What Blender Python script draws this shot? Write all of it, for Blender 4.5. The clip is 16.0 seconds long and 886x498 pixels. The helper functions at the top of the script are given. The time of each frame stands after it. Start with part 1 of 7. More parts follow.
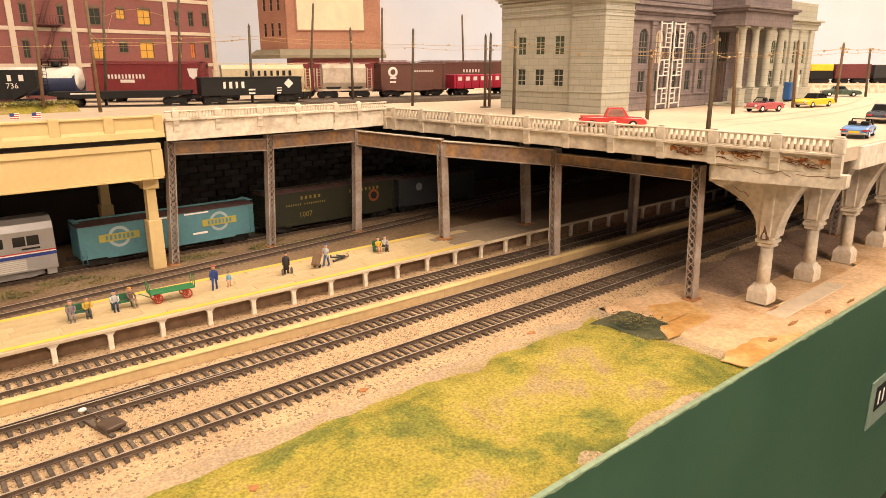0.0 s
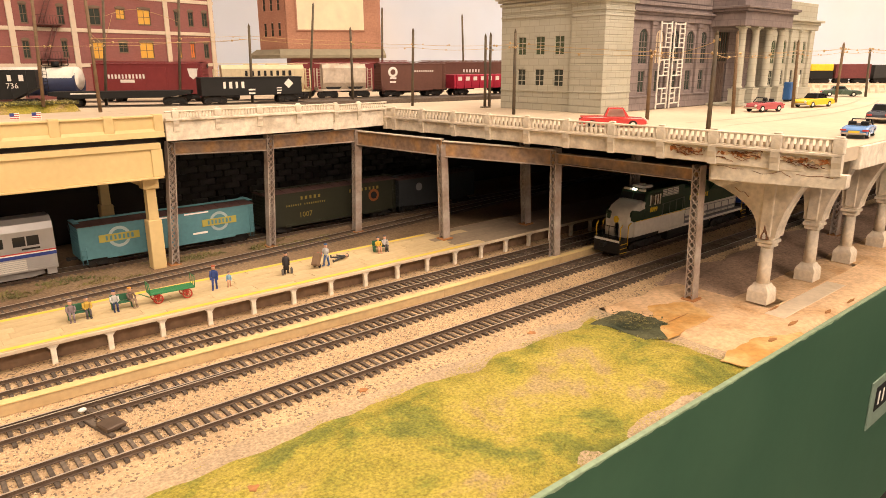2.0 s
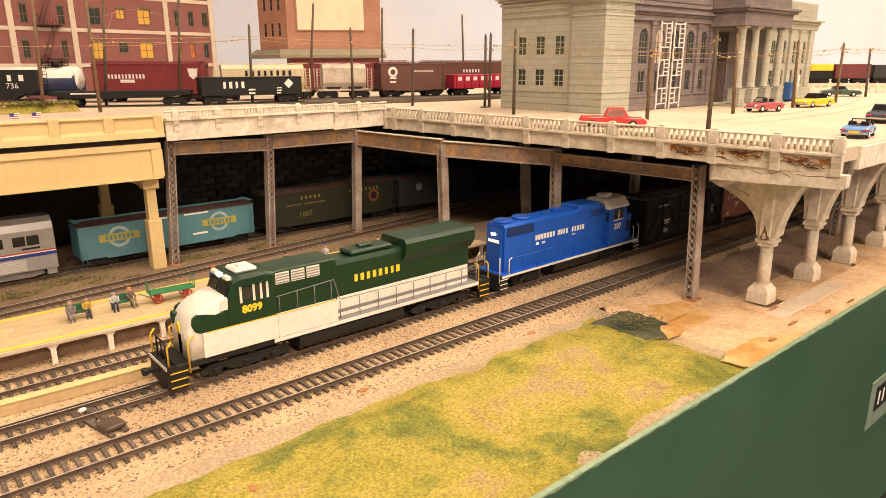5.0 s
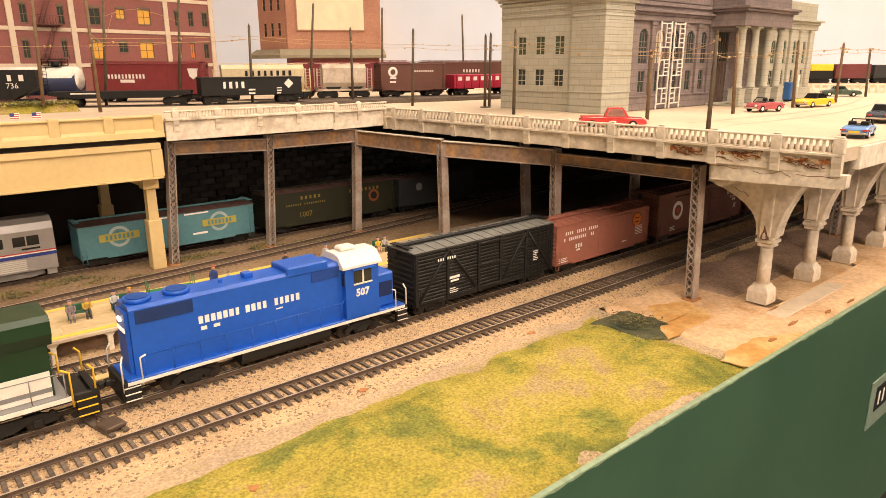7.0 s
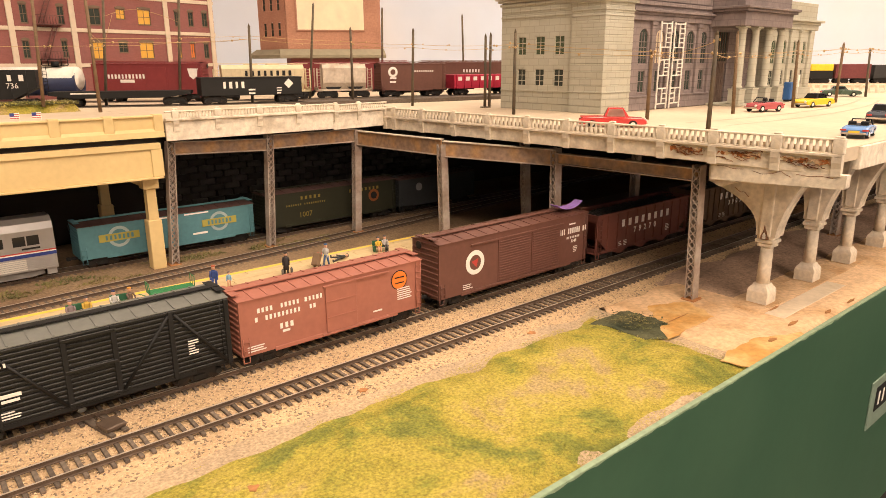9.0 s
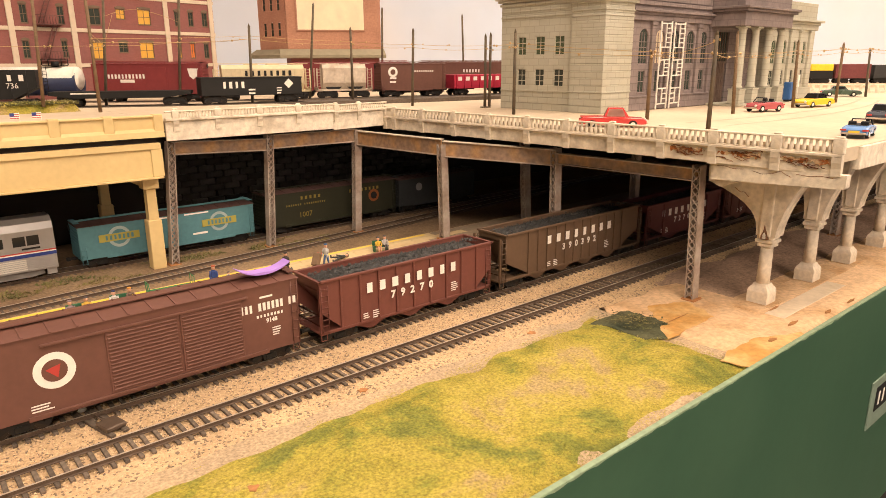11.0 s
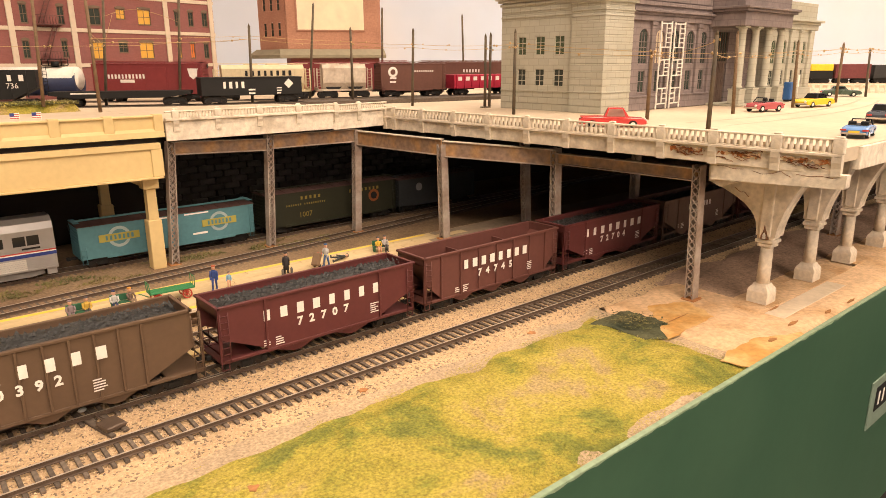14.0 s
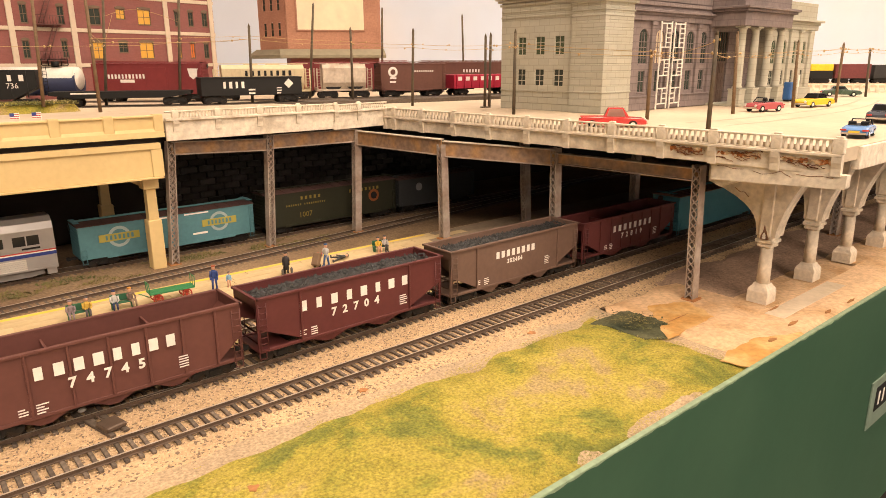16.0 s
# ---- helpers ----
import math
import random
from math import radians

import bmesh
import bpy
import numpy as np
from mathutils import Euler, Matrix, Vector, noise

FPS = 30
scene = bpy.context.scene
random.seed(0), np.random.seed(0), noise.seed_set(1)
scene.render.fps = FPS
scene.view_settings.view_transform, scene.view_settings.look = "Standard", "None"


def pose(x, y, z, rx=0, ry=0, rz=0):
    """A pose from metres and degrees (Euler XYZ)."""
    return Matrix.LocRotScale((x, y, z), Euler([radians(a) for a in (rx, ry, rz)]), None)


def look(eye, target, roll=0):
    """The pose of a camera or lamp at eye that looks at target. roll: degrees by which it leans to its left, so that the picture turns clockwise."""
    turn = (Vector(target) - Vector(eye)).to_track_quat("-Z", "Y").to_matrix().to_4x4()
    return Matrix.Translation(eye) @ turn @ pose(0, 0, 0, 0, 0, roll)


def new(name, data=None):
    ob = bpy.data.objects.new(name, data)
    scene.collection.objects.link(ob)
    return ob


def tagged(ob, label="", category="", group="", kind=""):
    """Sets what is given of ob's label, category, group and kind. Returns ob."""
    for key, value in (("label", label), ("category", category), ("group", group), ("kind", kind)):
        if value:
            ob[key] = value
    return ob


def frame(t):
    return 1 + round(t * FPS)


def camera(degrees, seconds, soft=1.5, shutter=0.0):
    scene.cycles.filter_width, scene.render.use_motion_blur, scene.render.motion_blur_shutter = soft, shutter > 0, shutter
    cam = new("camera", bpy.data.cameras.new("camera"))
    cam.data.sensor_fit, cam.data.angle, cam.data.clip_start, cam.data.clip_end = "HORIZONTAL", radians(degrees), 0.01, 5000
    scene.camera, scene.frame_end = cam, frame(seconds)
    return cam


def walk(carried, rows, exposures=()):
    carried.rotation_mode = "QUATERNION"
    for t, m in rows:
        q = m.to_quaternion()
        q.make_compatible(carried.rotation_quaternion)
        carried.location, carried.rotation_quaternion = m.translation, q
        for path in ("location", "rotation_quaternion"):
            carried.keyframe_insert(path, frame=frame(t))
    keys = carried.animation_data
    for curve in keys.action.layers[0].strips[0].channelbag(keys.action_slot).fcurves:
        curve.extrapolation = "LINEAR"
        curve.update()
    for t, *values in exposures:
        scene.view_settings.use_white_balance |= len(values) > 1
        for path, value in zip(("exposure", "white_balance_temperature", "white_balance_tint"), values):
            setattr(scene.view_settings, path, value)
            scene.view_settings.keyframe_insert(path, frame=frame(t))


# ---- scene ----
K = 0.01          # the model is written in centimetres


# ---- camera ----
cam = camera(66.57, 16.0, soft=0.7)
EYE = Vector((-48.34, -38.43, 18.25)) * K


def aim(yaw, pitch, roll):
    a, b = radians(yaw), radians(pitch)
    ahead = Vector((math.sin(a) * math.cos(b), math.cos(a) * math.cos(b), -math.sin(b)))
    return look(EYE, EYE + ahead, roll)


HOLD = aim(40.40, 15.35, -0.28)
walk(cam, [(0.0, HOLD), (16.0, HOLD)])

# ---- light: a room with ceiling lamps ----
world = bpy.data.worlds.new("room_air")
world.use_nodes = True
world.node_tree.nodes["Background"].inputs[0].default_value = (1.0, 0.88, 0.74, 1)
world.node_tree.nodes["Background"].inputs[1].default_value = 0.006
scene.world = world
scene.view_settings.exposure = 0.0


def ceiling_lamp(x, y, w, d, power):
    data = bpy.data.lights.new("ceiling_lamp", "AREA")
    data.shape, data.size, data.size_y, data.energy = "RECTANGLE", w, d, power
    data.color = (1.0, 0.778, 0.60)
    ob = new("ceiling_lamp", data)
    ob.matrix_world = look((x, y, 1.52), (x, y, 0))


ceiling_lamp(-0.7, -0.6, 1.2, 0.5, 24)
ceiling_lamp(0.75, -1.05, 1.2, 0.5, 36)
ceiling_lamp(-1.05, -2.35, 1.2, 0.5, 84)
ceiling_lamp(-0.6, 0.7, 1.2, 0.6, 4)
ceiling_lamp(1.0, 0.3, 1.2, 0.6, 24)


# ---- materials ----
def mat(name, color, rough=0.6, vary=0.12, scale=300.0, bump=0.0, metal=0.0, second=None, big=40.0, mix=0.5, spec=0.4, rand=0.0, bump_scale=None, edge=(0.35, 0.65)):
    m = bpy.data.materials.new(name)
    m.use_nodes = True
    t = m.node_tree
    n, l = t.nodes, t.links
    bsdf = n["Principled BSDF"]
    bsdf.inputs["Roughness"].default_value = rough
    bsdf.inputs["Metallic"].default_value = metal
    bsdf.inputs["Specular IOR Level"].default_value = spec
    coord = n.new("ShaderNodeTexCoord")
    fine = n.new("ShaderNodeTexNoise")
    fine.inputs["Scale"].default_value = scale
    fine.inputs["Detail"].default_value = 6
    l.new(coord.outputs["Object"], fine.inputs["Vector"])
    broad = n.new("ShaderNodeTexNoise")
    broad.inputs["Scale"].default_value = big
    broad.inputs["Detail"].default_value = 4
    l.new(coord.outputs["Object"], broad.inputs["Vector"])
    ramp = n.new("ShaderNodeValToRGB")
    ramp.color_ramp.elements[0].position, ramp.color_ramp.elements[1].position = edge
    c = Vector(color)
    c2 = Vector(second) if second else c * 0.78
    ramp.color_ramp.elements[0].color = (*c, 1)
    ramp.color_ramp.elements[1].color = (*(c.lerp(c2, mix) if second is None else c2), 1)
    l.new(broad.outputs["Fac"], ramp.inputs["Fac"])
    grain = n.new("ShaderNodeMapRange")
    grain.inputs["From Min"].default_value, grain.inputs["From Max"].default_value = 0.25, 0.75
    grain.inputs["To Min"].default_value, grain.inputs["To Max"].default_value = 1 - vary, 1 + vary
    l.new(fine.outputs["Fac"], grain.inputs["Value"])
    mul = n.new("ShaderNodeVectorMath")
    mul.operation = "SCALE"
    l.new(ramp.outputs["Color"], mul.inputs[0])
    l.new(grain.outputs["Result"], mul.inputs["Scale"])
    out = mul.outputs[0]
    if rand:
        info = n.new("ShaderNodeObjectInfo")
        span = n.new("ShaderNodeMapRange")
        span.inputs["To Min"].default_value, span.inputs["To Max"].default_value = 1 - rand, 1 + rand
        l.new(info.outputs["Random"], span.inputs["Value"])
        mul2 = n.new("ShaderNodeVectorMath")
        mul2.operation = "SCALE"
        l.new(out, mul2.inputs[0])
        l.new(span.outputs["Result"], mul2.inputs["Scale"])
        out = mul2.outputs[0]
    l.new(out, bsdf.inputs["Base Color"])
    rr = n.new("ShaderNodeMapRange")
    rr.inputs["To Min"].default_value, rr.inputs["To Max"].default_value = max(0, rough - 0.1), min(1, rough + 0.12)
    l.new(broad.outputs["Fac"], rr.inputs["Value"])
    l.new(rr.outputs["Result"], bsdf.inputs["Roughness"])
    if bump:
        b = n.new("ShaderNodeBump")
        b.inputs["Strength"].default_value = 1.0
        b.inputs["Distance"].default_value = bump * K
        if bump_scale:
            nz = n.new("ShaderNodeTexNoise")
            nz.inputs["Scale"].default_value = bump_scale
            nz.inputs["Detail"].default_value = 3
            l.new(coord.outputs["Object"], nz.inputs["Vector"])
            l.new(nz.outputs["Fac"], b.inputs["Height"])
        else:
            l.new(fine.outputs["Fac"], b.inputs["Height"])
        l.new(b.outputs["Normal"], bsdf.inputs["Normal"])
    return m


def masonry(m, width, height, joint=0.8):
    """Adds courses of blocks to a wall material: darker, sunken joints."""
    n, l = m.node_tree.nodes, m.node_tree.links
    bsdf = n["Principled BSDF"]
    src = bsdf.inputs["Base Color"].links[0].from_socket
    sep, com = n.new("ShaderNodeSeparateXYZ"), n.new("ShaderNodeCombineXYZ")
    add = n.new("ShaderNodeMath")
    l.new(n["Texture Coordinate"].outputs["Object"], sep.inputs[0])
    l.new(sep.outputs["X"], add.inputs[0])
    l.new(sep.outputs["Y"], add.inputs[1])
    l.new(add.outputs[0], com.inputs["X"])
    l.new(sep.outputs["Z"], com.inputs["Y"])
    br = n.new("ShaderNodeTexBrick")
    br.inputs["Scale"].default_value = 1.0
    br.inputs["Brick Width"].default_value = width * K
    br.inputs["Row Height"].default_value = height * K
    br.inputs["Mortar Size"].default_value = height * K * 0.06
    br.inputs["Color1"].default_value = (1, 1, 1, 1)
    br.inputs["Color2"].default_value = (0.9, 0.9, 0.9, 1)
    br.inputs["Mortar"].default_value = (joint, joint, joint, 1)
    l.new(com.outputs[0], br.inputs["Vector"])
    mul = n.new("ShaderNodeVectorMath")
    mul.operation = "MULTIPLY"
    l.new(src, mul.inputs[0])
    l.new(br.outputs["Color"], mul.inputs[1])
    l.new(mul.outputs[0], bsdf.inputs["Base Color"])
    return m


def glow(name, color, strength):
    m = bpy.data.materials.new(name)
    m.use_nodes = True
    b = m.node_tree.nodes["Principled BSDF"]
    b.inputs["Base Color"].default_value = (*color, 1)
    b.inputs["Emission Color"].default_value = (*color, 1)
    b.inputs["Emission Strength"].default_value = strength
    return m


M = {}


# ---- mesh helpers (all in centimetres) ----
class Shape:
    """Collects faces of one part."""

    def __init__(self):
        self.v, self.f, self.smooth, self.slot, self.slots = [], [], [], 0, []

    def add(self, verts, faces, smooth=False):
        o = len(self.v)
        self.v += [tuple(p) for p in verts]
        for q in faces:
            self.f.append(tuple(i + o for i in q))
            self.smooth.append(smooth)
            self.slots.append(self.slot)
        return self

    def box(self, x0, x1, y0, y1, z0, z1, c=0.0, m=None):
        if c <= 0:
            p = [(x, y, z) for z in (z0, z1) for y in (y0, y1) for x in (x0, x1)]
            q = [(0, 2, 3, 1), (4, 5, 7, 6), (0, 1, 5, 4), (2, 6, 7, 3), (0, 4, 6, 2), (1, 3, 7, 5)]
        else:
            c = min(c, (x1 - x0) * .45, (y1 - y0) * .45, (z1 - z0) * .45)
            p, ring = [], []
            for z, k in ((z0, c), (z0 + c, 0), (z1 - c, 0), (z1, c)):
                a0, a1, b0, b1 = x0 + k, x1 - k, y0 + k, y1 - k
                e = c if k == 0 else 0.0
                row = [(a0 + e, b0), (a1 - e, b0), (a1, b0 + e), (a1, b1 - e), (a1 - e, b1), (a0 + e, b1), (a0, b1 - e), (a0, b0 + e)]
                if k:
                    row = [(a0, b0), (a1, b0), (a1, b0), (a1, b1), (a1, b1), (a0, b1), (a0, b1), (a0, b0)]
                ring.append(len(p))
                p += [(x, y, z) for x, y in row]
            q = []
            for r in range(3):
                for i in range(8):
                    j = (i + 1) % 8
                    q.append((r * 8 + i, r * 8 + j, r * 8 + 8 + j, r * 8 + 8 + i))
            q += [(6, 4, 2, 0), (24, 26, 28, 30)]
        if m is not None:
            p = [m @ Vector(a) for a in p]
        return self.add(p, q)

    def rod(self, a, b, r, n=8, r2=None, caps=True, smooth=True):
        a, b = Vector(a), Vector(b)
        d = (b - a)
        if d.length < 1e-6:
            return self
        d.normalize()
        s = d.orthogonal().normalized()
        t = d.cross(s)
        r2 = r if r2 is None else r2
        p = []
        for e, rr in ((a, r), (b, r2)):
            p += [e + (s * math.cos(2 * math.pi * i / n) + t * math.sin(2 * math.pi * i / n)) * rr for i in range(n)]
        self.add(p, [(i, (i + 1) % n, n + (i + 1) % n, n + i) for i in range(n)] + ([tuple(range(n - 1, -1, -1)), tuple(range(n, 2 * n))] if caps else []), smooth)
        if caps:
            self.smooth[-2:] = [False, False]
        return self

    def chain(self, pts, r, n=6):
        """A bent rod through the points, one closed tube."""
        pts = [Vector(q) for q in pts]
        pts = [q for i, q in enumerate(pts) if i == 0 or (q - pts[i - 1]).length > 1e-5]
        side = (pts[1] - pts[0]).orthogonal().normalized()
        p, m = [], len(pts)
        for i, q in enumerate(pts):
            d = ((q - pts[i - 1]).normalized() if i else Vector()) + ((pts[i + 1] - q).normalized() if i < m - 1 else Vector())
            d = d.normalized() if d.length > 1e-4 else (q - pts[i - 1]).normalized()
            side = (side - d * side.dot(d)).normalized() if (side - d * side.dot(d)).length > 1e-4 else d.orthogonal().normalized()
            t = d.cross(side)
            p += [q + (side * math.cos(2 * math.pi * k / n) + t * math.sin(2 * math.pi * k / n)) * r for k in range(n)]
        f = [(i * n + k, i * n + (k + 1) % n, (i + 1) * n + (k + 1) % n, (i + 1) * n + k) for i in range(m - 1) for k in range(n)]
        self.add(p, f + [tuple(range(n - 1, -1, -1)), tuple(range((m - 1) * n, m * n))], True)
        self.smooth[-2:] = [False, False]
        return self

    def extrude(self, profile, axis, a, b):
        """A closed profile in the other two axes, drawn along an axis from a to b."""
        n = len(profile)
        def at(q, w):
            return {"x": (w, q[0], q[1]), "y": (q[0], w, q[1]), "z": (q[0], q[1], w)}[axis]
        p = [at(q, a) for q in profile] + [at(q, b) for q in profile]
        area = sum(profile[i][0] * profile[(i + 1) % n][1] - profile[(i + 1) % n][0] * profile[i][1] for i in range(n))
        fl = [tuple(range(n - 1, -1, -1)), tuple(range(n, 2 * n))] + [(i, (i + 1) % n, n + (i + 1) % n, n + i) for i in range(n)]
        flip = (area < 0) != (axis == "y")
        return self.add(p, [tuple(reversed(q)) for q in fl] if flip else fl)

    def lathe(self, rows, x=0, y=0, n=12, square=False, smooth=True):
        """Rows of (radius, z) turned round a vertical axis."""
        k = 4 if square else n
        off = math.pi / 4 if square else 0
        g = math.sqrt(2) if square else 1
        p = [(x + r * g * math.cos(off + 2 * math.pi * i / k), y + r * g * math.sin(off + 2 * math.pi * i / k), z) for r, z in rows for i in range(k)]
        q = [(r * k + i, r * k + (i + 1) % k, (r + 1) * k + (i + 1) % k, (r + 1) * k + i) for r in range(len(rows) - 1) for i in range(k)]
        self.add(p, q + [tuple(range(k - 1, -1, -1)), tuple(range(len(p) - k, len(p)))], smooth and not square)
        self.smooth[-2:] = [False, False]
        return self

    def ball(self, x, y, z, rx, ry=None, rz=None, n=8, m=5):
        ry, rz = ry or rx, rz or rx
        p = [(x, y, z - rz)]
        for j in range(1, m):
            a = -math.pi / 2 + math.pi * j / m
            p += [(x + rx * math.cos(a) * math.cos(2 * math.pi * i / n), y + ry * math.cos(a) * math.sin(2 * math.pi * i / n), z + rz * math.sin(a)) for i in range(n)]
        p.append((x, y, z + rz))
        q = [(0, 1 + (i + 1) % n, 1 + i) for i in range(n)]
        for j in range(m - 2):
            q += [(1 + j * n + i, 1 + j * n + (i + 1) % n, 1 + (j + 1) * n + (i + 1) % n, 1 + (j + 1) * n + i) for i in range(n)]
        o = 1 + (m - 2) * n
        q += [(o + i, o + (i + 1) % n, len(p) - 1) for i in range(n)]
        return self.add(p, q, True)

    def puff(self, profile, w, c, smooth=False):
        """A profile in the xz plane across y from -w to w, drawn in by c at both sides."""
        n = len(profile)
        mx, mz = sum(q[0] for q in profile) / n, sum(q[1] for q in profile) / n
        r = max(max(abs(q[0] - mx) for q in profile), .01)
        area = sum(profile[i][0] * profile[(i + 1) % n][1] - profile[(i + 1) % n][0] * profile[i][1] for i in range(n))
        p = []
        for y, k in ((-w, 1 - c / r), (-w + c * .4, 1 - c * .35 / r), (-w + c, 1), (w - c, 1), (w - c * .4, 1 - c * .35 / r), (w, 1 - c / r)):
            p += [(mx + (q[0] - mx) * k, y, mz + (q[1] - mz) * k if q[1] > mz else q[1]) for q in profile]
        f = [(j * n + i, j * n + (i + 1) % n, (j + 1) * n + (i + 1) % n, (j + 1) * n + i) for j in range(5) for i in range(n)]
        f += [tuple(range(n - 1, -1, -1)), tuple(range(5 * n, 6 * n))]
        return self.add(p, [tuple(reversed(q)) for q in f] if area > 0 else f, smooth)

    def turn(self, m):
        self.v = [tuple(m @ Vector(p)) for p in self.v]
        return self

    def mesh(self, name, material):
        me = bpy.data.meshes.new(name)
        me.from_pydata([(p[0] * K, p[1] * K, p[2] * K) for p in self.v], [], self.f)
        me.polygons.foreach_set("use_smooth", self.smooth)
        for one in material if isinstance(material, (list, tuple)) else [material]:
            me.materials.append(one)
        me.polygons.foreach_set("material_index", self.slots)
        me.update()
        return me


def at(x, y, z, rz=0, rx=0, ry=0):
    """A pose in centimetres."""
    return pose(x * K, y * K, z * K, rx, ry, rz)


def thing(name, label, category, m=None, group="", kind=""):
    ob = new(name)
    ob.empty_display_size = 0.01
    if m is not None:
        ob.matrix_basis = m
    return tagged(ob, label, category, group, kind)


def part(name, shape, material, parent=None, label="", m=None):
    ob = new(name, shape.mesh(name, material) if isinstance(shape, Shape) else shape)
    if parent:
        ob.parent = parent
    if m is not None:
        ob.matrix_basis = m
    if label:
        ob["label"] = label
    return ob


def setting(name, shape, material, label, category):
    return tagged(part(name, shape, material), label, category, kind="structure")


def letters(text, size, material, parent, m, name="lettering", label="", stretch=1.0, bold=0.0, shear=0.0, space=1.0):
    """Built-in font, as a mesh lying in its own xy plane, centred; size is the capital height in cm."""
    cu = bpy.data.curves.new(name, "FONT")
    cu.body, cu.align_x, cu.align_y = text, "CENTER", "CENTER"
    cu.size, cu.resolution_u, cu.shear = size * 1.42 * K, 2, shear
    cu.space_character = space
    cu.offset, cu.extrude = bold * K, 0.004 * K
    tmp = bpy.data.objects.new(name, cu)
    scene.collection.objects.link(tmp)
    me = bpy.data.meshes.new_from_object(tmp.evaluated_get(bpy.context.evaluated_depsgraph_get()))
    bpy.data.objects.remove(tmp)
    me.materials.clear()
    me.materials.append(material)
    for v in me.vertices:
        v.co.x *= stretch
    ob = new(name, me)
    ob.parent = parent
    ob.matrix_basis = m
    if label:
        ob["label"] = label
    return ob


# ---- palette ----
def ballast_mat(name, a, b, c, cell):
    m = mat(name, a, 0.9, 0.15, 700, 0.0)
    n, l = m.node_tree.nodes, m.node_tree.links
    bsdf = n["Principled BSDF"]
    coord = n["Texture Coordinate"]
    vor = n.new("ShaderNodeTexVoronoi")
    vor.inputs["Scale"].default_value = cell
    l.new(coord.outputs["Object"], vor.inputs["Vector"])
    sep = n.new("ShaderNodeSeparateColor")
    l.new(vor.outputs["Color"], sep.inputs["Color"])
    ramp = n.new("ShaderNodeValToRGB")
    e = ramp.color_ramp.elements
    e[0].position, e[0].color = 0.0, (*c, 1)
    e[1].position, e[1].color = 1.0, (*a, 1)
    for pos, col in ((0.1, c), (0.16, b), (0.45, a), (0.8, b)):
        q = e.new(pos)
        q.color = (*col, 1)
    l.new(sep.outputs["Red"], ramp.inputs["Fac"])
    big = n.new("ShaderNodeTexNoise")
    big.inputs["Scale"].default_value = 14
    l.new(coord.outputs["Object"], big.inputs["Vector"])
    mr = n.new("ShaderNodeMapRange")
    mr.inputs["From Min"].default_value, mr.inputs["From Max"].default_value = 0.3, 0.7
    mr.inputs["To Min"].default_value, mr.inputs["To Max"].default_value = 0.8, 1.12
    l.new(big.outputs["Fac"], mr.inputs["Value"])
    sc = n.new("ShaderNodeVectorMath")
    sc.operation = "SCALE"
    l.new(ramp.outputs["Color"], sc.inputs[0])
    l.new(mr.outputs["Result"], sc.inputs["Scale"])
    l.new(sc.outputs[0], bsdf.inputs["Base Color"])
    bump = n.new("ShaderNodeBump")
    bump.invert = True
    bump.inputs["Distance"].default_value = 0.07 * K
    l.new(vor.outputs["Distance"], bump.inputs["Height"])
    l.new(bump.outputs["Normal"], bsdf.inputs["Normal"])
    return m


M["ballast"] = ballast_mat("tan_ballast", (0.63, 0.455, 0.27), (0.50, 0.35, 0.195), (0.22, 0.155, 0.10), 720)
M["dirt"] = mat("brown_dirt", (0.20, 0.13, 0.075), 0.95, 0.4, 500, 0.1, second=(0.27, 0.19, 0.11), big=18)
def grass_mat(name, lift):
    """Static grass: green, yellow and straw patches with ragged edges and fine dark specks."""
    m = mat(name, (0.5, 0.4, 0.1), 0.95, 0.5, 520, 0.12)
    n, l = m.node_tree.nodes, m.node_tree.links
    bsdf, coord = n["Principled BSDF"], n["Texture Coordinate"]
    patch = n.new("ShaderNodeTexNoise")
    patch.inputs["Scale"].default_value, patch.inputs["Detail"].default_value = 17, 11
    patch.inputs["Roughness"].default_value, patch.inputs["Distortion"].default_value = 0.68, 0.5
    l.new(coord.outputs["Object"], patch.inputs["Vector"])
    ramp = n.new("ShaderNodeValToRGB")
    e = ramp.color_ramp.elements
    e[0].position, e[0].color = 0.30, (0.14 * lift, 0.16 * lift, 0.035 * lift, 1)
    e[1].position, e[1].color = 0.70, (0.50 * lift, 0.37 * lift, 0.19 * lift, 1)
    for pos, c in ((0.42, (0.27, 0.28, 0.045)), (0.49, (0.46, 0.39, 0.06)), (0.57, (0.54, 0.435, 0.085)), (0.63, (0.52, 0.39, 0.15))):
        e.new(pos).color = (*[v * lift for v in c], 1)
    l.new(patch.outputs["Fac"], ramp.inputs["Fac"])
    speck = n.new("ShaderNodeTexNoise")
    speck.inputs["Scale"].default_value, speck.inputs["Detail"].default_value = 700, 4
    l.new(coord.outputs["Object"], speck.inputs["Vector"])
    span = n.new("ShaderNodeMapRange")
    span.inputs["From Min"].default_value, span.inputs["From Max"].default_value = 0.3, 0.7
    span.inputs["To Min"].default_value, span.inputs["To Max"].default_value = 0.6, 1.28
    l.new(speck.outputs["Fac"], span.inputs["Value"])
    mul = n.new("ShaderNodeVectorMath")
    mul.operation = "SCALE"
    l.new(ramp.outputs["Color"], mul.inputs[0])
    l.new(span.outputs["Result"], mul.inputs["Scale"])
    l.new(mul.outputs[0], bsdf.inputs["Base Color"])
    return m


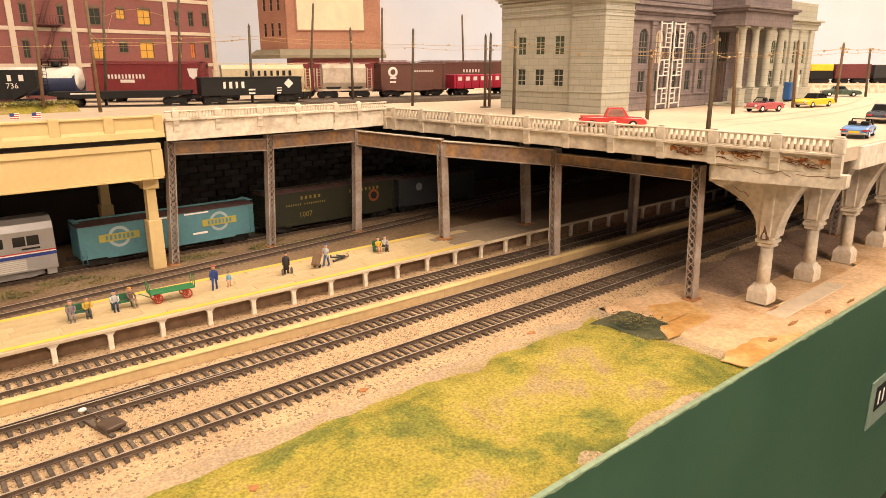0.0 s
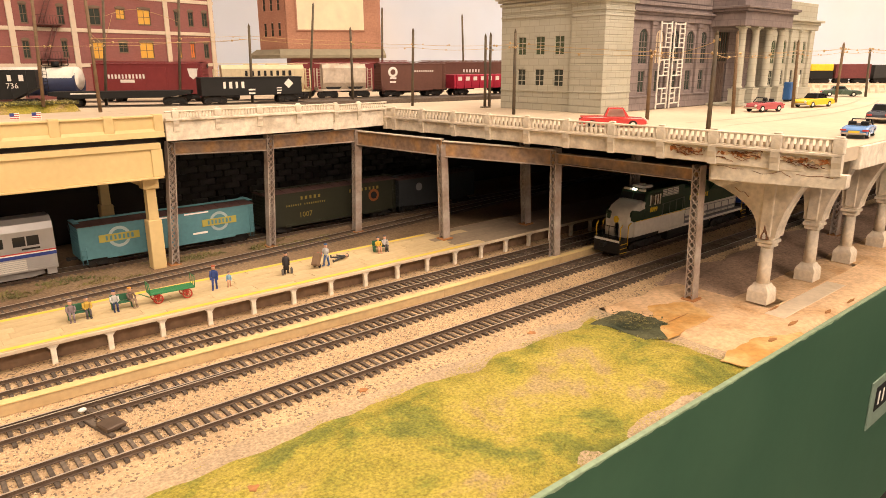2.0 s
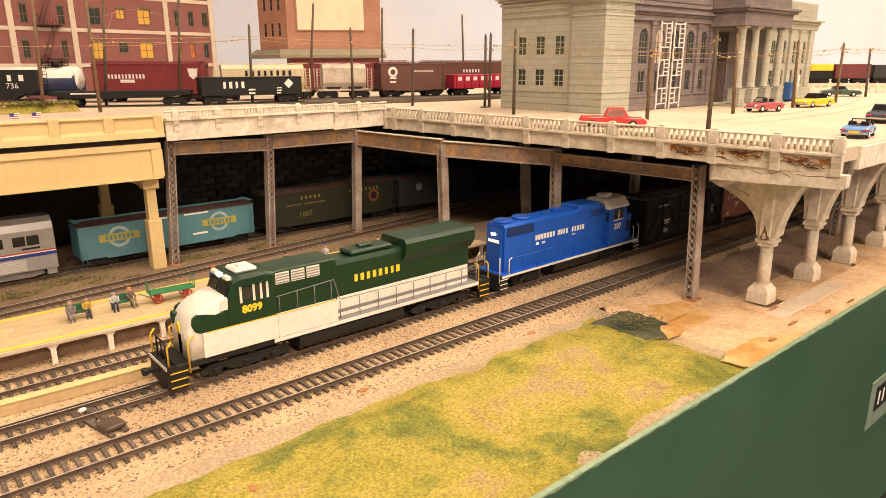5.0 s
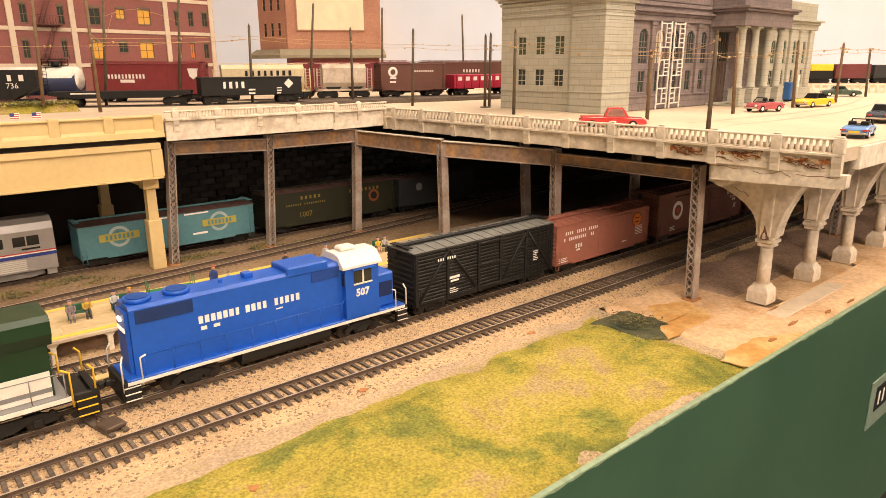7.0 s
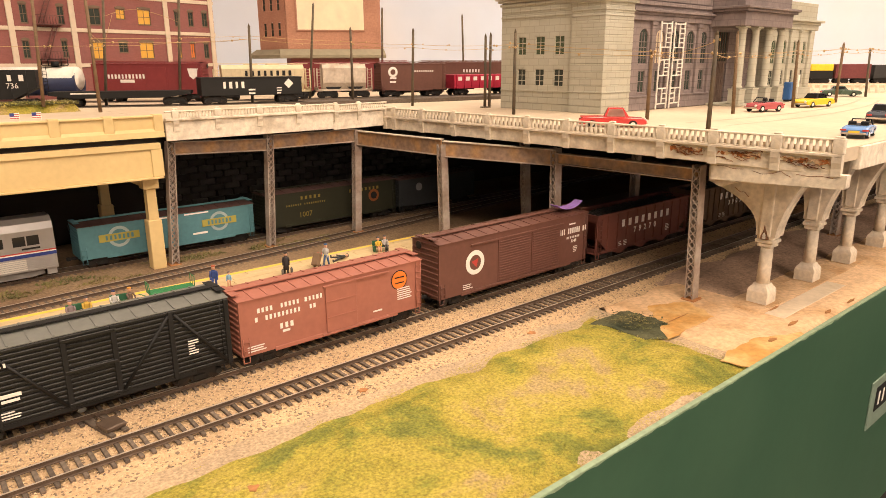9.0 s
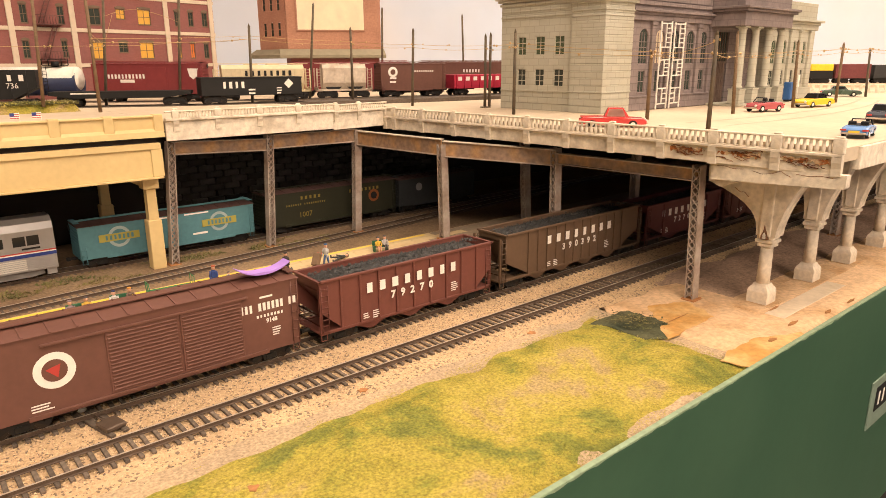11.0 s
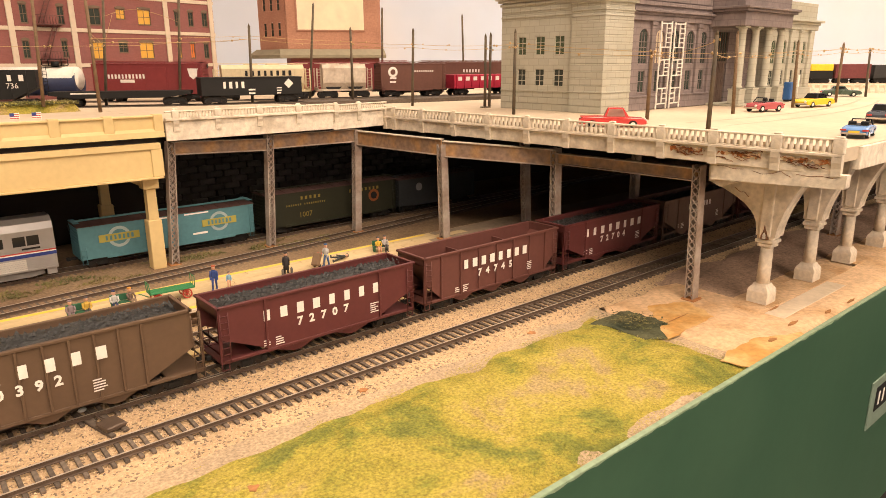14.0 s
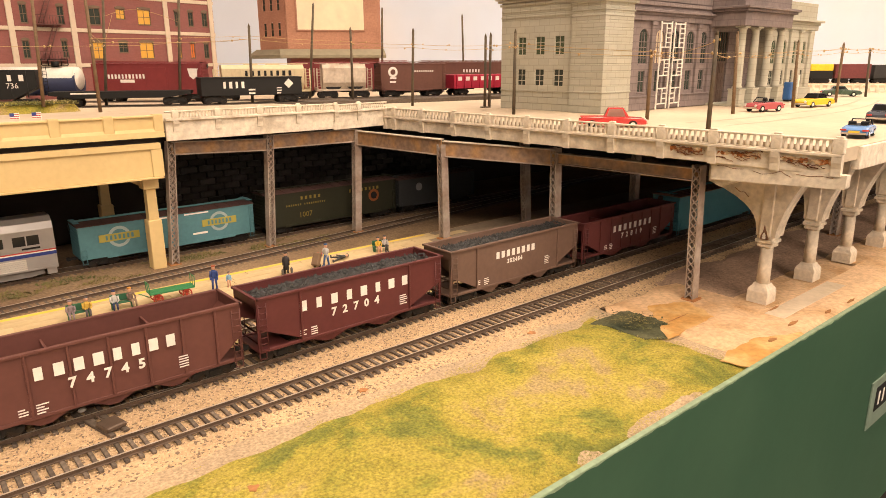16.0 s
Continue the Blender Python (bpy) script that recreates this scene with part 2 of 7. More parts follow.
M["grass"] = grass_mat("yellow_grass", 0.76)
M["grass_fibre"] = grass_mat("grass_fibre", 0.92)
M["slab"] = mat("stained_concrete", (0.64, 0.44, 0.26), 0.85, 0.24, 300, 0.05, second=(0.47, 0.28, 0.13), big=24, edge=(0.46, 0.70))
M["rail"] = mat("brown_rail", (0.12, 0.085, 0.062), 0.5, 0.2, 200, metal=0.3)
M["railhead"] = mat("worn_railhead", (0.55, 0.49, 0.41), 0.35, 0.15, 150, metal=0.45)
M["tie"] = mat("weathered_tie", (0.135, 0.105, 0.08), 0.9, 0.3, 400, 0.03, rand=0.3)
M["cream"] = mat("cream_concrete", (0.66, 0.55, 0.40), 0.75, 0.1, 220, 0.03, second=(0.52, 0.42, 0.30), big=30)
M["white_concrete"] = mat("weathered_white_concrete", (0.75, 0.67, 0.54), 0.8, 0.17, 260, 0.06, second=(0.53, 0.45, 0.34), big=55, edge=(0.47, 0.72))
M["street"] = mat("pale_street", (0.62, 0.52, 0.38), 0.85, 0.07, 160, 0.015, second=(0.52, 0.42, 0.30), big=7)
M["tan"] = mat("tan_bridge_paint", (0.68, 0.52, 0.25), 0.6, 0.05, 200, 0.01, second=(0.62, 0.465, 0.22), big=10)
M["steel"] = mat("grey_brown_steel", (0.42, 0.36, 0.31), 0.6, 0.2, 260, 0.01, second=(0.25, 0.18, 0.14), big=40)
M["rust"] = mat("rusted_beam", (0.25, 0.17, 0.12), 0.36, 0.35, 220, 0.02, second=(0.50, 0.27, 0.09), big=34, edge=(0.46, 0.70))
# flange tone mixes pale dust with light from above, painted in
M["dusty"] = mat("dusty_flange", (0.52, 0.46, 0.38), 0.75, 0.2, 260, 0.01, second=(0.34, 0.27, 0.21), big=60)
M["rustpad"] = mat("rust_pad", (0.42, 0.19, 0.07), 0.85, 0.3, 300, 0.03)
M["platform"] = mat("cream_platform", (0.56, 0.44, 0.25), 0.7, 0.10, 200, 0.012, second=(0.46, 0.35, 0.19), big=16, rand=0.07)
M["kerb_wall"] = mat("tan_kerb_side", (0.54, 0.40, 0.21), 0.8, 0.15, 200, 0.02, second=(0.46, 0.33, 0.17), big=25)
M["kerb_yellow"] = mat("yellowish_cap", (0.68, 0.52, 0.24), 0.7, 0.08, 200, 0.01)
M["yellow"] = mat("yellow_line", (0.75, 0.55, 0.06), 0.6, 0.08, 200)
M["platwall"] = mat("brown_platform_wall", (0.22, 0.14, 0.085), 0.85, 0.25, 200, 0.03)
M["fascia"] = mat("green_fascia_paint", (0.034, 0.086, 0.050), 0.45, 0.06, 60, 0.01, second=(0.044, 0.10, 0.058), big=6)
M["fascia_edge"] = mat("worn_green_edge", (0.25, 0.34, 0.22), 0.7, 0.2, 200)
M["black"] = mat("matt_black", (0.018, 0.017, 0.017), 0.55, 0.25, 200)
M["wall"] = mat("room_wall_paint", (0.72, 0.70, 0.70), 0.8, 0.02, 20)
M["ceil"] = mat("ceiling_paint", (0.75, 0.72, 0.68), 0.9, 0.03, 30)
M["carpet"] = mat("dark_floor", (0.06, 0.055, 0.05), 0.9, 0.2, 120)
# near-black that stands in for the shade under the street
M["deck_shade"] = mat("dark_underside", (0.03, 0.025, 0.022), 0.9, 0.2, 80)
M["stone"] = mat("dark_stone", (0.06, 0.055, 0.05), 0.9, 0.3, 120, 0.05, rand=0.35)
M["white"] = mat("white_paint", (0.80, 0.77, 0.70), 0.55, 0.04, 200)
M["letter"] = mat("white_lettering", (0.82, 0.78, 0.72), 0.6, 0.06, 300)

# ---- the room and the table ----
room = Shape().box(-420, 420, -300, -290, -100, 160).box(-430, -420, -300, 250, -100, 160).box(420, 430, -300, 250, -100, 160)
setting("wall_room", room, M["wall"], "plain pale walls of the room", "wall")
setting("floor", Shape().box(-430, 430, -300, 260, -104, -100), M["carpet"], "dark floor of the room", "floor")
setting("ceiling", Shape().box(-430, 430, -300, 260, 160, 164), M["ceil"], "pale ceiling of the room", "ceiling")
setting("wall_back", Shape().box(-420, 420, 190, 194, -100, 160), M["wall"], "plain pale wall behind the layout", "wall")

def rough_sheet(x0, x1, y0, y1, z, step, amp, freq, edge=0.0, seed=0.0, thick=0.1, wobble=0.0):
    """An uneven patch of ground with a ragged outline that falls to its edge."""
    s = Shape()
    nx, ny = int((x1 - x0) / step) + 1, int((y1 - y0) / step) + 1
    p = []
    for j in range(ny + 1):
        for i in range(nx + 1):
            u, v = i / nx, j / ny
            x, y = x0 + (x1 - x0) * u, y0 + (y1 - y0) * v
            b = min(u * (x1 - x0), (1 - u) * (x1 - x0), v * (y1 - y0), (1 - v) * (y1 - y0))
            fall = min(1, b / edge) if edge else 1
            k = 1 - fall
            x += wobble * k * noise.noise((x * .35 + seed, y * .35, 3))
            y += wobble * k * noise.noise((x * .35 + seed, y * .35, 9))
            y = max(y, -21.38)
            h = amp * (noise.noise((x * freq + seed, y * freq, 0)) + 0.5 * noise.noise((x * freq * 3 + seed, y * freq * 3, 5)))
            p.append((x, y, z + thick * fall + h * fall))
    q = [(j * (nx + 1) + i, j * (nx + 1) + i + 1, (j + 1) * (nx + 1) + i + 1, (j + 1) * (nx + 1) + i) for j in range(ny) for i in range(nx)]
    return s.add(p, q, True)


setting("ground", Shape().box(-260, 330, -21.4, 189, -3.0, -0.42), M["ballast"], "tan ballast ground of the layout table", "ground")
setting("fascia", Shape().box(-260, 330, -21.65, -21.4, -25.2, -0.12, 0.05), M["fascia"], "dark green painted front panel of the table", "table front")
setting("fascia_trim", Shape().box(-260, 330, -21.67, -21.36, -0.119, -0.06, 0.02), M["fascia_edge"], "pale worn top edge of the green panel", "trim")
edge_pts = [(-60 + i * .45, -.16 - .22 * abs(noise.noise((i * .31, 2.0, 5.0))) - .1 * abs(noise.noise((i * 1.7, 4.0, 1.0)))) for i in range(400)]
setting("fascia_wear", Shape().extrude([(x, z) for x, z in edge_pts] + [(120, -.125), (-60, -.125)], "y", -21.66, -21.648), M["fascia_edge"], "pale worn paint along the top of the green panel", "trim")
setting("ground_lawn", rough_sheet(-75, -7.6, -21.38, -8.9, -0.44, 0.4, 0.06, 0.5, 2.2, 2.0, 0.22, 1.3), M["grass"], "yellow green scenic grass beside the track", "grass")
M["fringe"] = mat("grey_brown_fringe", (0.47, 0.35, 0.215), 0.95, 0.4, 600, 0.08, second=(0.38, 0.29, 0.19), big=20)
setting("ground_fringe", rough_sheet(-75, -6.4, -21.37, -8.0, -0.435, 0.6, 0.02, 0.6, .9, 6.0, 0.07, 1.0), M["fringe"], "grey brown earth fringe round the grass", "ground")
setting("ground_dirt", rough_sheet(-130, 60, 15.0, 60, -0.44, 1.2, 0.05, 0.4, 0.8, 5.0, 0.16, 0.8), M["dirt"], "brown dirt with sparse weeds under the bridge", "dirt")
setting("pavement", rough_sheet(-6.8, 120, -21.38, -8.4, -0.42, 0.8, 0.02, 0.5, 0.6, 8.0, 0.24, 0.9), M["slab"], "stained sandy concrete ground round the piers", "pavement")

# dirt and gravel colour with the street's cast shadow painted into it
M["brown_gravel"] = mat("pinkish_brown_gravel", (0.42, 0.285, 0.20), 0.95, 0.4, 420, 0.08, second=(0.31, 0.215, 0.155), big=26)
setting("ground_gravel", rough_sheet(2.2, 120, -15.2, -7.4, -0.40, 0.7, 0.04, 0.6, 1.0, 3.0, 0.27, 1.0), M["brown_gravel"], "pinkish brown gravel behind the piers, street shadow in its colour", "ground")

# ---- tracks ----
TIE = Shape().box(-0.115, 0.115, -1.3, 1.3, -0.42, -0.25, 0.03).mesh("tie", M["tie"])


def rail_profile(y):
    return [(y - .1, -.25), (y + .1, -.25), (y + .1, -.22), (y + .03, -.19), (y + .03, -.07), (y + .055, -.05), (y + .055, -.004), (y - .055, -.004), (y - .055, -.05), (y - .03, -.07), (y - .03, -.19), (y - .1, -.22)]


def track(y, x0, x1, n0, n1, label, rz=0.0, ox=0.0):
    t = thing("track", label, "railway track", at(ox, y, 0, rz), "tracks")
    for s in (-.86, .86):
        r = part("rail", Shape().extrude(rail_profile(s), "x", x0, x1), M["rail"], t)
        part("rail_head", Shape().box(x0, x1, s - .05, s + .05, -.0035, 0.004), M["railhead"], r, "worn bright running surface")
    rnd = random.Random(int(y * 10))
    rest = Shape()
    for i in range(int((x1 - x0) / 0.62)):
        x = x0 + i * 0.62 + rnd.uniform(-.03, .03)
        if n0 < x < n1:
            part("tie", TIE, None, t, m=at(x, rnd.uniform(-.04, .04), rnd.uniform(-.012, .012), rnd.uniform(-1.2, 1.2)))
        else:
            rest.box(x - .13, x + .13, -1.3, 1.3, -.42, -.25)
    tagged(part("far_sleeper_run", rest, M["tie"], t), kind="stuff")
    return t


track(-5.22, -120, 130, -50, 40, "front track with brown ties and worn rails in tan ballast")
track(0.0, -230, 300, -50, 40, "second track, on which the freight train runs")
track(5.85, -120, 130, -50, 20, "track along the passenger platform", rz=-.4)
track(22.7, -60, 60, -46, -4, "track behind the platform, in brown dirt", rz=5.5, ox=-26.5)
track(29.8, -120, 60, 0, 0, "dark rear track under the bridge with parked cars")

# low yellow wall between two tracks
kerb = thing("low_wall", "low cream and yellow concrete wall between the tracks", "low wall")
for x0, x1, turn in ((0, 124, 0.0), (-76, 0, -1.9)):
    m = at(-14, 1.75, 0, turn)
    part("wall_body", Shape().box(x0, x1, 0, .5, -.42, .26, .04), M["kerb_wall"], kerb, m=m)
    part("wall_cap", Shape().box(x0, x1, -.07, .57, .26, .38, .04), M["kerb_yellow"], kerb, "yellowish flat cap", m=m)

# ---- platform ----
plat = thing("station_platform", "long cream station platform with yellow edge lines on short posts", "platform", at(0, .6, 0, -.5))
part("slab", Shape().box(-100, 90, 7.55, 14.3, 0.98, 1.15, .03), M["platform"], plat)
rnd = random.Random(21)
BOARDS = [Shape().box(-w / 2, w / 2, -.53, .53, -.02, .03, .012).mesh("board", M["platform"]) for w in (3.4, 5.1, 6.8)]
# bare boards under the street, their grey brown also darkened for its shadow
M["bare_shaded_platform"] = mat("bare_grey_brown_platform", (0.30, 0.235, 0.165), 0.8, 0.12, 200, 0.012, second=(0.24, 0.185, 0.13), big=16, rand=0.06)
BARE_SHADED = [Shape().box(-w / 2, w / 2, -.53, .53, -.02, .03, .012).mesh("board", M["bare_shaded_platform"]) for w in (3.4, 5.1, 6.8)]
for j in range(6):
    x = -62 + rnd.uniform(0, 4)
    while x < 60:
        k = rnd.randrange(3)
        w = (3.4, 5.1, 6.8)[k]
        part("board", BOARDS[k] if x < -7 else BARE_SHADED[k], None, plat, m=at(x + w / 2, 8.17 + j * 1.085, 1.152 + rnd.uniform(-.004, .004)))
        x += w + .04
part("edge_line", Shape().box(-100, -5, 7.72, 8.15, 1.186, 1.192), M["yellow"], plat, "yellow painted line")
part("edge_line", Shape().box(-100, -6, 13.62, 14.05, 1.186, 1.192), M["yellow"], plat, "yellow painted line")
part("fascia_strip", Shape().box(-100, 90, 7.45, 7.549, 0.92, 1.16, .02), M["cream"], plat)
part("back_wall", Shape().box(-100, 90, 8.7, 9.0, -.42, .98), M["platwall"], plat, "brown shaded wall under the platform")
POST = Shape().extrude([(-.16, -.42), (.16, -.42), (.16, .62), (.42, .92), (-.42, .92), (-.16, .62)], "y", 7.6, 7.9).mesh("post", M["white_concrete"])
for i in range(-14, 22):
    part("post", POST, None, plat, m=at(-24.25 + i * 3.44, 0, 0))

# ---- the street deck ----
def rise(x, y):
    k = min(1, max(0, (-x - 0.5) / 7.5))
    return 0.5 * k * k * (3 - 2 * k)


EDGE = [(-27.6, 24.3), (-10.2, 24.3), (-2.6, 25.4), (-1.0, -22.3)]
deck = Shape()
def deck_rows(ys, left_of):
    out = []
    for y in ys:
        left = left_of(y)
        xs = [left + (20 - left) * k / 12 for k in range(13)] + [60, 120, 330]
        out.append([(x, 24.3 + max(0, min(1, (x + 10.2) / 7.6)) * 1.1 if y == 25.4 and left < -20 else y, 12.95 + rise(x, y)) for x in xs])
    return out


def side_left(y):
    return -1.0 - 1.6 * (y + 22.3) / 47.7


for rows_ in (deck_rows((-22.3, -18, -12, -6, 0, 6, 12, 18, 22, 25.4), side_left), deck_rows((25.4, 30, 36, 44, 56, 70, 100, 140, 189), lambda y: -27.6)):
    for a, b in zip(rows_, rows_[1:]):
        for i in range(len(a) - 1):
            q = [a[i], a[i + 1], b[i + 1], b[i]]
            deck.add(q, [(0, 1, 2, 3)])
            # underside faces get the painted shade colour, not the street's
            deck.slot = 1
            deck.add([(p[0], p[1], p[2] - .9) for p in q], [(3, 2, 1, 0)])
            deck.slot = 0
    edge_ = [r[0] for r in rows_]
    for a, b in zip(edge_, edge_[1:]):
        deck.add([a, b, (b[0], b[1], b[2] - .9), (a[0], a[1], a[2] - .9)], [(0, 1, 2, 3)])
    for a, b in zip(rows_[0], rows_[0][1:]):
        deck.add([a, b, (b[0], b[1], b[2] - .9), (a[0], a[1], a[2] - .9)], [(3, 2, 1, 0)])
setting("street", deck, [M["street"], M["deck_shade"]], "pale cream street surface of the raised town", "street")
setting("street_far", Shape().box(-260, -27.6, 27, 189, 11.75, 13.44), M["street"], "pale ground of the raised yard", "ground")

# ---- lattice columns ----
def lattice_column(x, y, z0, z1, rz, label, lean=(0.0, 0.0)):
    """lean: how far the worn model column stands off plumb, per unit of height."""
    turn = Vector((0, 0, 1)).rotation_difference(Vector((*lean, 1))).to_matrix().to_4x4()
    c = thing("lattice_column", label, "column", at(x, y, z0) @ turn @ at(0, 0, -z0, rz), "lattice columns under the street")
    for s in (-1, 1):
        part("channel", Shape().extrude([(-.42, s * .36), (.42, s * .36), (.42, s * .27), (.36, s * .27), (.36, s * .30), (-.36, s * .30), (-.36, s * .27), (-.42, s * .27)], "z", z0 + .1, z1), M["steel"], c)
    for s in (-1, 1):
        lace = Shape()
        n = int((z1 - z0 - .3) / .6)
        h = (z1 - z0 - .3) / n
        for i in range(n):
            a, b = z0 + .2 + i * h, z0 + .2 + (i + 1) * h
            for q in (-1, 1):
                lace.rod((s * .38, -q * .29, a), (s * .38, q * .29, b), .055, 4, smooth=False)
        part("lacing", lace, M["steel"], c)
    part("base_plate", Shape().box(-.62, .62, -.58, .58, z0 - .06, z0 + .1, .03), M["rustpad"], c, "rusty base plate")
    return c


lattice_column(-27.59, 25.96, -.3, 11.5, 90, "grey brown lattice steel column beside the tan bridge", (.062, -.021))
lattice_column(-17.45, 25.94, -.3, 11.5, 90, "grey brown lattice steel column with a rusty foot", (.041, -.02))
lattice_column(-7.01, 25.36, -.3, 11.3, 0, "grey brown lattice steel column at the inner corner", (.027, -.018))
lattice_column(-5.39, 11.76, 1.24, 10.7, 0, "grey brown lattice steel column standing on the platform", (-.018, .016))
lattice_column(0.60, 2.41, -.3, 10.7, 0, "grey brown lattice steel column at the low wall", (-.016, .018))
lattice_column(0.27, -12.2, -.15, 10.7, 0, "grey brown lattice steel column on the sandy concrete", (-.014, .026))
lattice_column(5.54, 10.75, 1.24, 10.7, 0, "shaded lattice steel column standing on the platform", (-.03, .03))
lattice_column(14.48, 3.23, -.3, 10.7, 0, "shaded lattice steel column at the low wall")
lattice_column(31.26, -11.46, -.2, 10.7, 0, "shaded lattice steel column between the piers")

# ---- balustrade, beams, piers ----
BALUSTER = Shape().lathe([(.06, 0), (.11, .06), (.13, .2), (.08, .34), (.07, .5), (.11, .56)], n=6).mesh("baluster", M["white_concrete"])
POSTM = Shape().box(-.3, .3, -.4, -.02, 0, .78, .05).box(-.22, .22, -.34, -.08, .78, .9, .05).mesh("post", M["white_concrete"])
BRACKET = Shape().extrude([(-.42, 0), (-.42, -.25), (-.3, -.55), (-.28, -.95), (-.0, -.95), (-.0, 0)], "x", -.26, .26).mesh("bracket", M["white_concrete"])


TALL = Shape().lathe([(.10, 0), (.15, .08), (.16, .3), (.11, .5), (.10, .74), (.15, .82)], n=6).mesh("baluster", M["white_concrete"])
TALL_POST = Shape().box(-.36, .36, -.42, -.0, 0, 1.02, .05).box(-.27, .27, -.36, -.06, 1.02, 1.14, .05).mesh("post", M["white_concrete"])
TALL_BRACKET = Shape().extrude([(-.44, 0), (-.44, -.35), (-.33, -.75), (-.3, -1.25), (-.0, -1.25), (-.0, 0)], "x", -.3, .3).mesh("bracket", M["white_concrete"])


def balustrade(p, q, z, n, label, last=True, tall=False, stops=()):
    up, k, bal, post_, brk, foot = (.28, 8, TALL, TALL_POST, TALL_BRACKET, -1.2) if tall else (0, 11, BALUSTER, POSTM, BRACKET, -1.78)
    d = Vector((q[0] - p[0], q[1] - p[1]))
    ln = d.length
    b = thing("balustrade", label, "balustrade", at(p[0], p[1], z, math.degrees(math.atan2(d.y, d.x))), "balustrades round the street")
    part("fascia", Shape().box(0, ln, -.16, .1, foot, -.1, .03), M["white_concrete"], b, "weathered concrete edge beam")
    part("ledge", Shape().extrude([(-.45, .02), (-.45, .16), (-.38, .2), (.1, .2), (.1, -.1), (-.2, -.1), (-.3, 0)], "x", 0, ln), M["white_concrete"], b)
    part("top_rail", Shape().box(0, ln, -.38, -.04, .74 + up, .88 + up, .04), M["white_concrete"], b)
    part("lower_rail", Shape().box(0, ln, -.34, -.08, .2, .27, .02), M["white_concrete"], b)
    stops = stops or [ln * i / n for i in range(n + 1)]
    for x in stops if last else stops[:-1]:
        x = min(max(x, .3), ln - .3)
        part("post", post_, None, b, m=at(x, 0, .18))
        part("bracket", brk, None, b, m=at(x, 0, 0.0))
    for u, v in zip(stops, stops[1:]):
        for j in range(1, k + 1):
            part("baluster", bal, None, b, m=at(u + (v - u) * (.09 + .82 * (j - .5) / k), -.21, .21))
    return b


b_side = balustrade(EDGE[2], EDGE[3], 12.38, 11, "weathered cream concrete balustrade with broken rusty patches", tall=True, stops=[.0, 1.95, 6.68, 11.68, 16.52, 21.43, 25.9, 30.48, 34.95, 39.11, 43.57, 47.43])
balustrade(EDGE[1], EDGE[2], 13.3, 2, "weathered cream concrete balustrade at the street corner", False, stops=[0.0, 3.52, 7.68])
balustrade(EDGE[0], EDGE[1], 13.42, 4, "weathered cream concrete balustrade above the lattice columns", False, stops=[.92, 4.85, 9.06, 13.3, 17.4])

M["spall"] = mat("rusty_broken_concrete", (0.36, 0.12, 0.03), 0.9, 0.5, 420, 0.1, second=(0.62, 0.44, 0.26), big=170, edge=(0.44, 0.54))
M["crack"] = mat("dark_rust_crack", (0.09, 0.03, 0.015), 0.9, 0.4, 300, second=(0.30, 0.11, 0.03), big=120)
rnd = random.Random(4)
for y0, y1 in ((-10.3, -12.9), (-13.9, -17.2), (-18.1, -21.7)):
    s = Shape()
    x_ = -1.0 - 1.6 * (22.3 + (y0 + y1) / 2) / 47.7
    top = [(y0 + (y1 - y0) * i / 30, -.13 - rnd.random() * .16) for i in range(31)]
    bot = [(y0 + (y1 - y0) * i / 30, -.36 - .3 * abs(noise.noise((i * .3, y0, 2))) - rnd.random() * .28) for i in range(31)]
    p = []
    for i in range(31):
        p += [(x_ - .08, top[i][0], 12.38 + top[i][1]), (x_ - .2, top[i][0], 12.38 + top[i][1] - .05), (x_ - .22, bot[i][0], 12.38 + bot[i][1] + .05), (x_ - .08, bot[i][0], 12.38 + bot[i][1])]
    s.add(p, [(i * 4 + j, i * 4 + j + 1, i * 4 + j + 5, i * 4 + j + 4) for i in range(30) for j in range(3)])
    w = part("broken_patch", s, M["spall"], b_side, "rusty broken concrete patch")
    w.matrix_parent_inverse = b_side.matrix_basis.inverted()
    for r in range(9):
        a = y0 + (y1 - y0) * rnd.uniform(0, .7)
        zz = 12.38 - rnd.uniform(.2, .75)
        pts, n_ = [], rnd.randint(4, 7)
        for i in range(n_):
            pts.append((x_ - .235, a, zz))
            a -= rnd.uniform(.08, .3)
            zz += rnd.uniform(-.12, .1)
        ck = part("rust_crack", Shape().chain(pts, rnd.uniform(.02, .045), 4), M["crack"], b_side, "dark rusty crack")
        ck.matrix_parent_inverse = b_side.matrix_basis.inverted()


def i_beam(p, q, z0, z1, label, mat_name="rust", drop=0.0):
    """drop: how much lower the far end lies."""
    d = Vector((q[0] - p[0], q[1] - p[1]))
    b = thing("steel_beam", label, "beam", at(p[0], p[1], 0, math.degrees(math.atan2(d.y, d.x))), "beams under the street edge")
    fall = Matrix.Identity(4)
    fall[2][0] = -drop / d.length
    part("web", Shape().box(.1, d.length - .1, -.08, .08, z0 + .1, z1 - .1).turn(fall), M[mat_name], b)
    part("flange", Shape().box(.1, d.length - .1, -.32, .32, z0, z0 + .1, .02).turn(fall), M["steel"], b)
    part("flange", Shape().box(.1, d.length - .1, -.36, .36, z1 - .1, z1, .02).turn(fall), M["dusty"], b, "top flange pale with dust and painted top light")


i_beam((0.12, -11.9), (0.44, 2.6), 9.4, 10.45, "brown steel beam, flange pale with dust and painted top light", drop=.2)
i_beam((-5.55, 11.9), (0.44, 2.6), 9.5, 11.05, "rusty brown steel beam with orange rust runs", drop=.5)
i_beam((-5.55, 11.9), (-6.7, 25.2), 9.6, 11.2, "rusty brown steel beam at the inner corner")
i_beam((-17.0, 25.7), (-6.7, 25.2), 9.95, 11.4, "dark brown steel beam behind the balustrade edge")
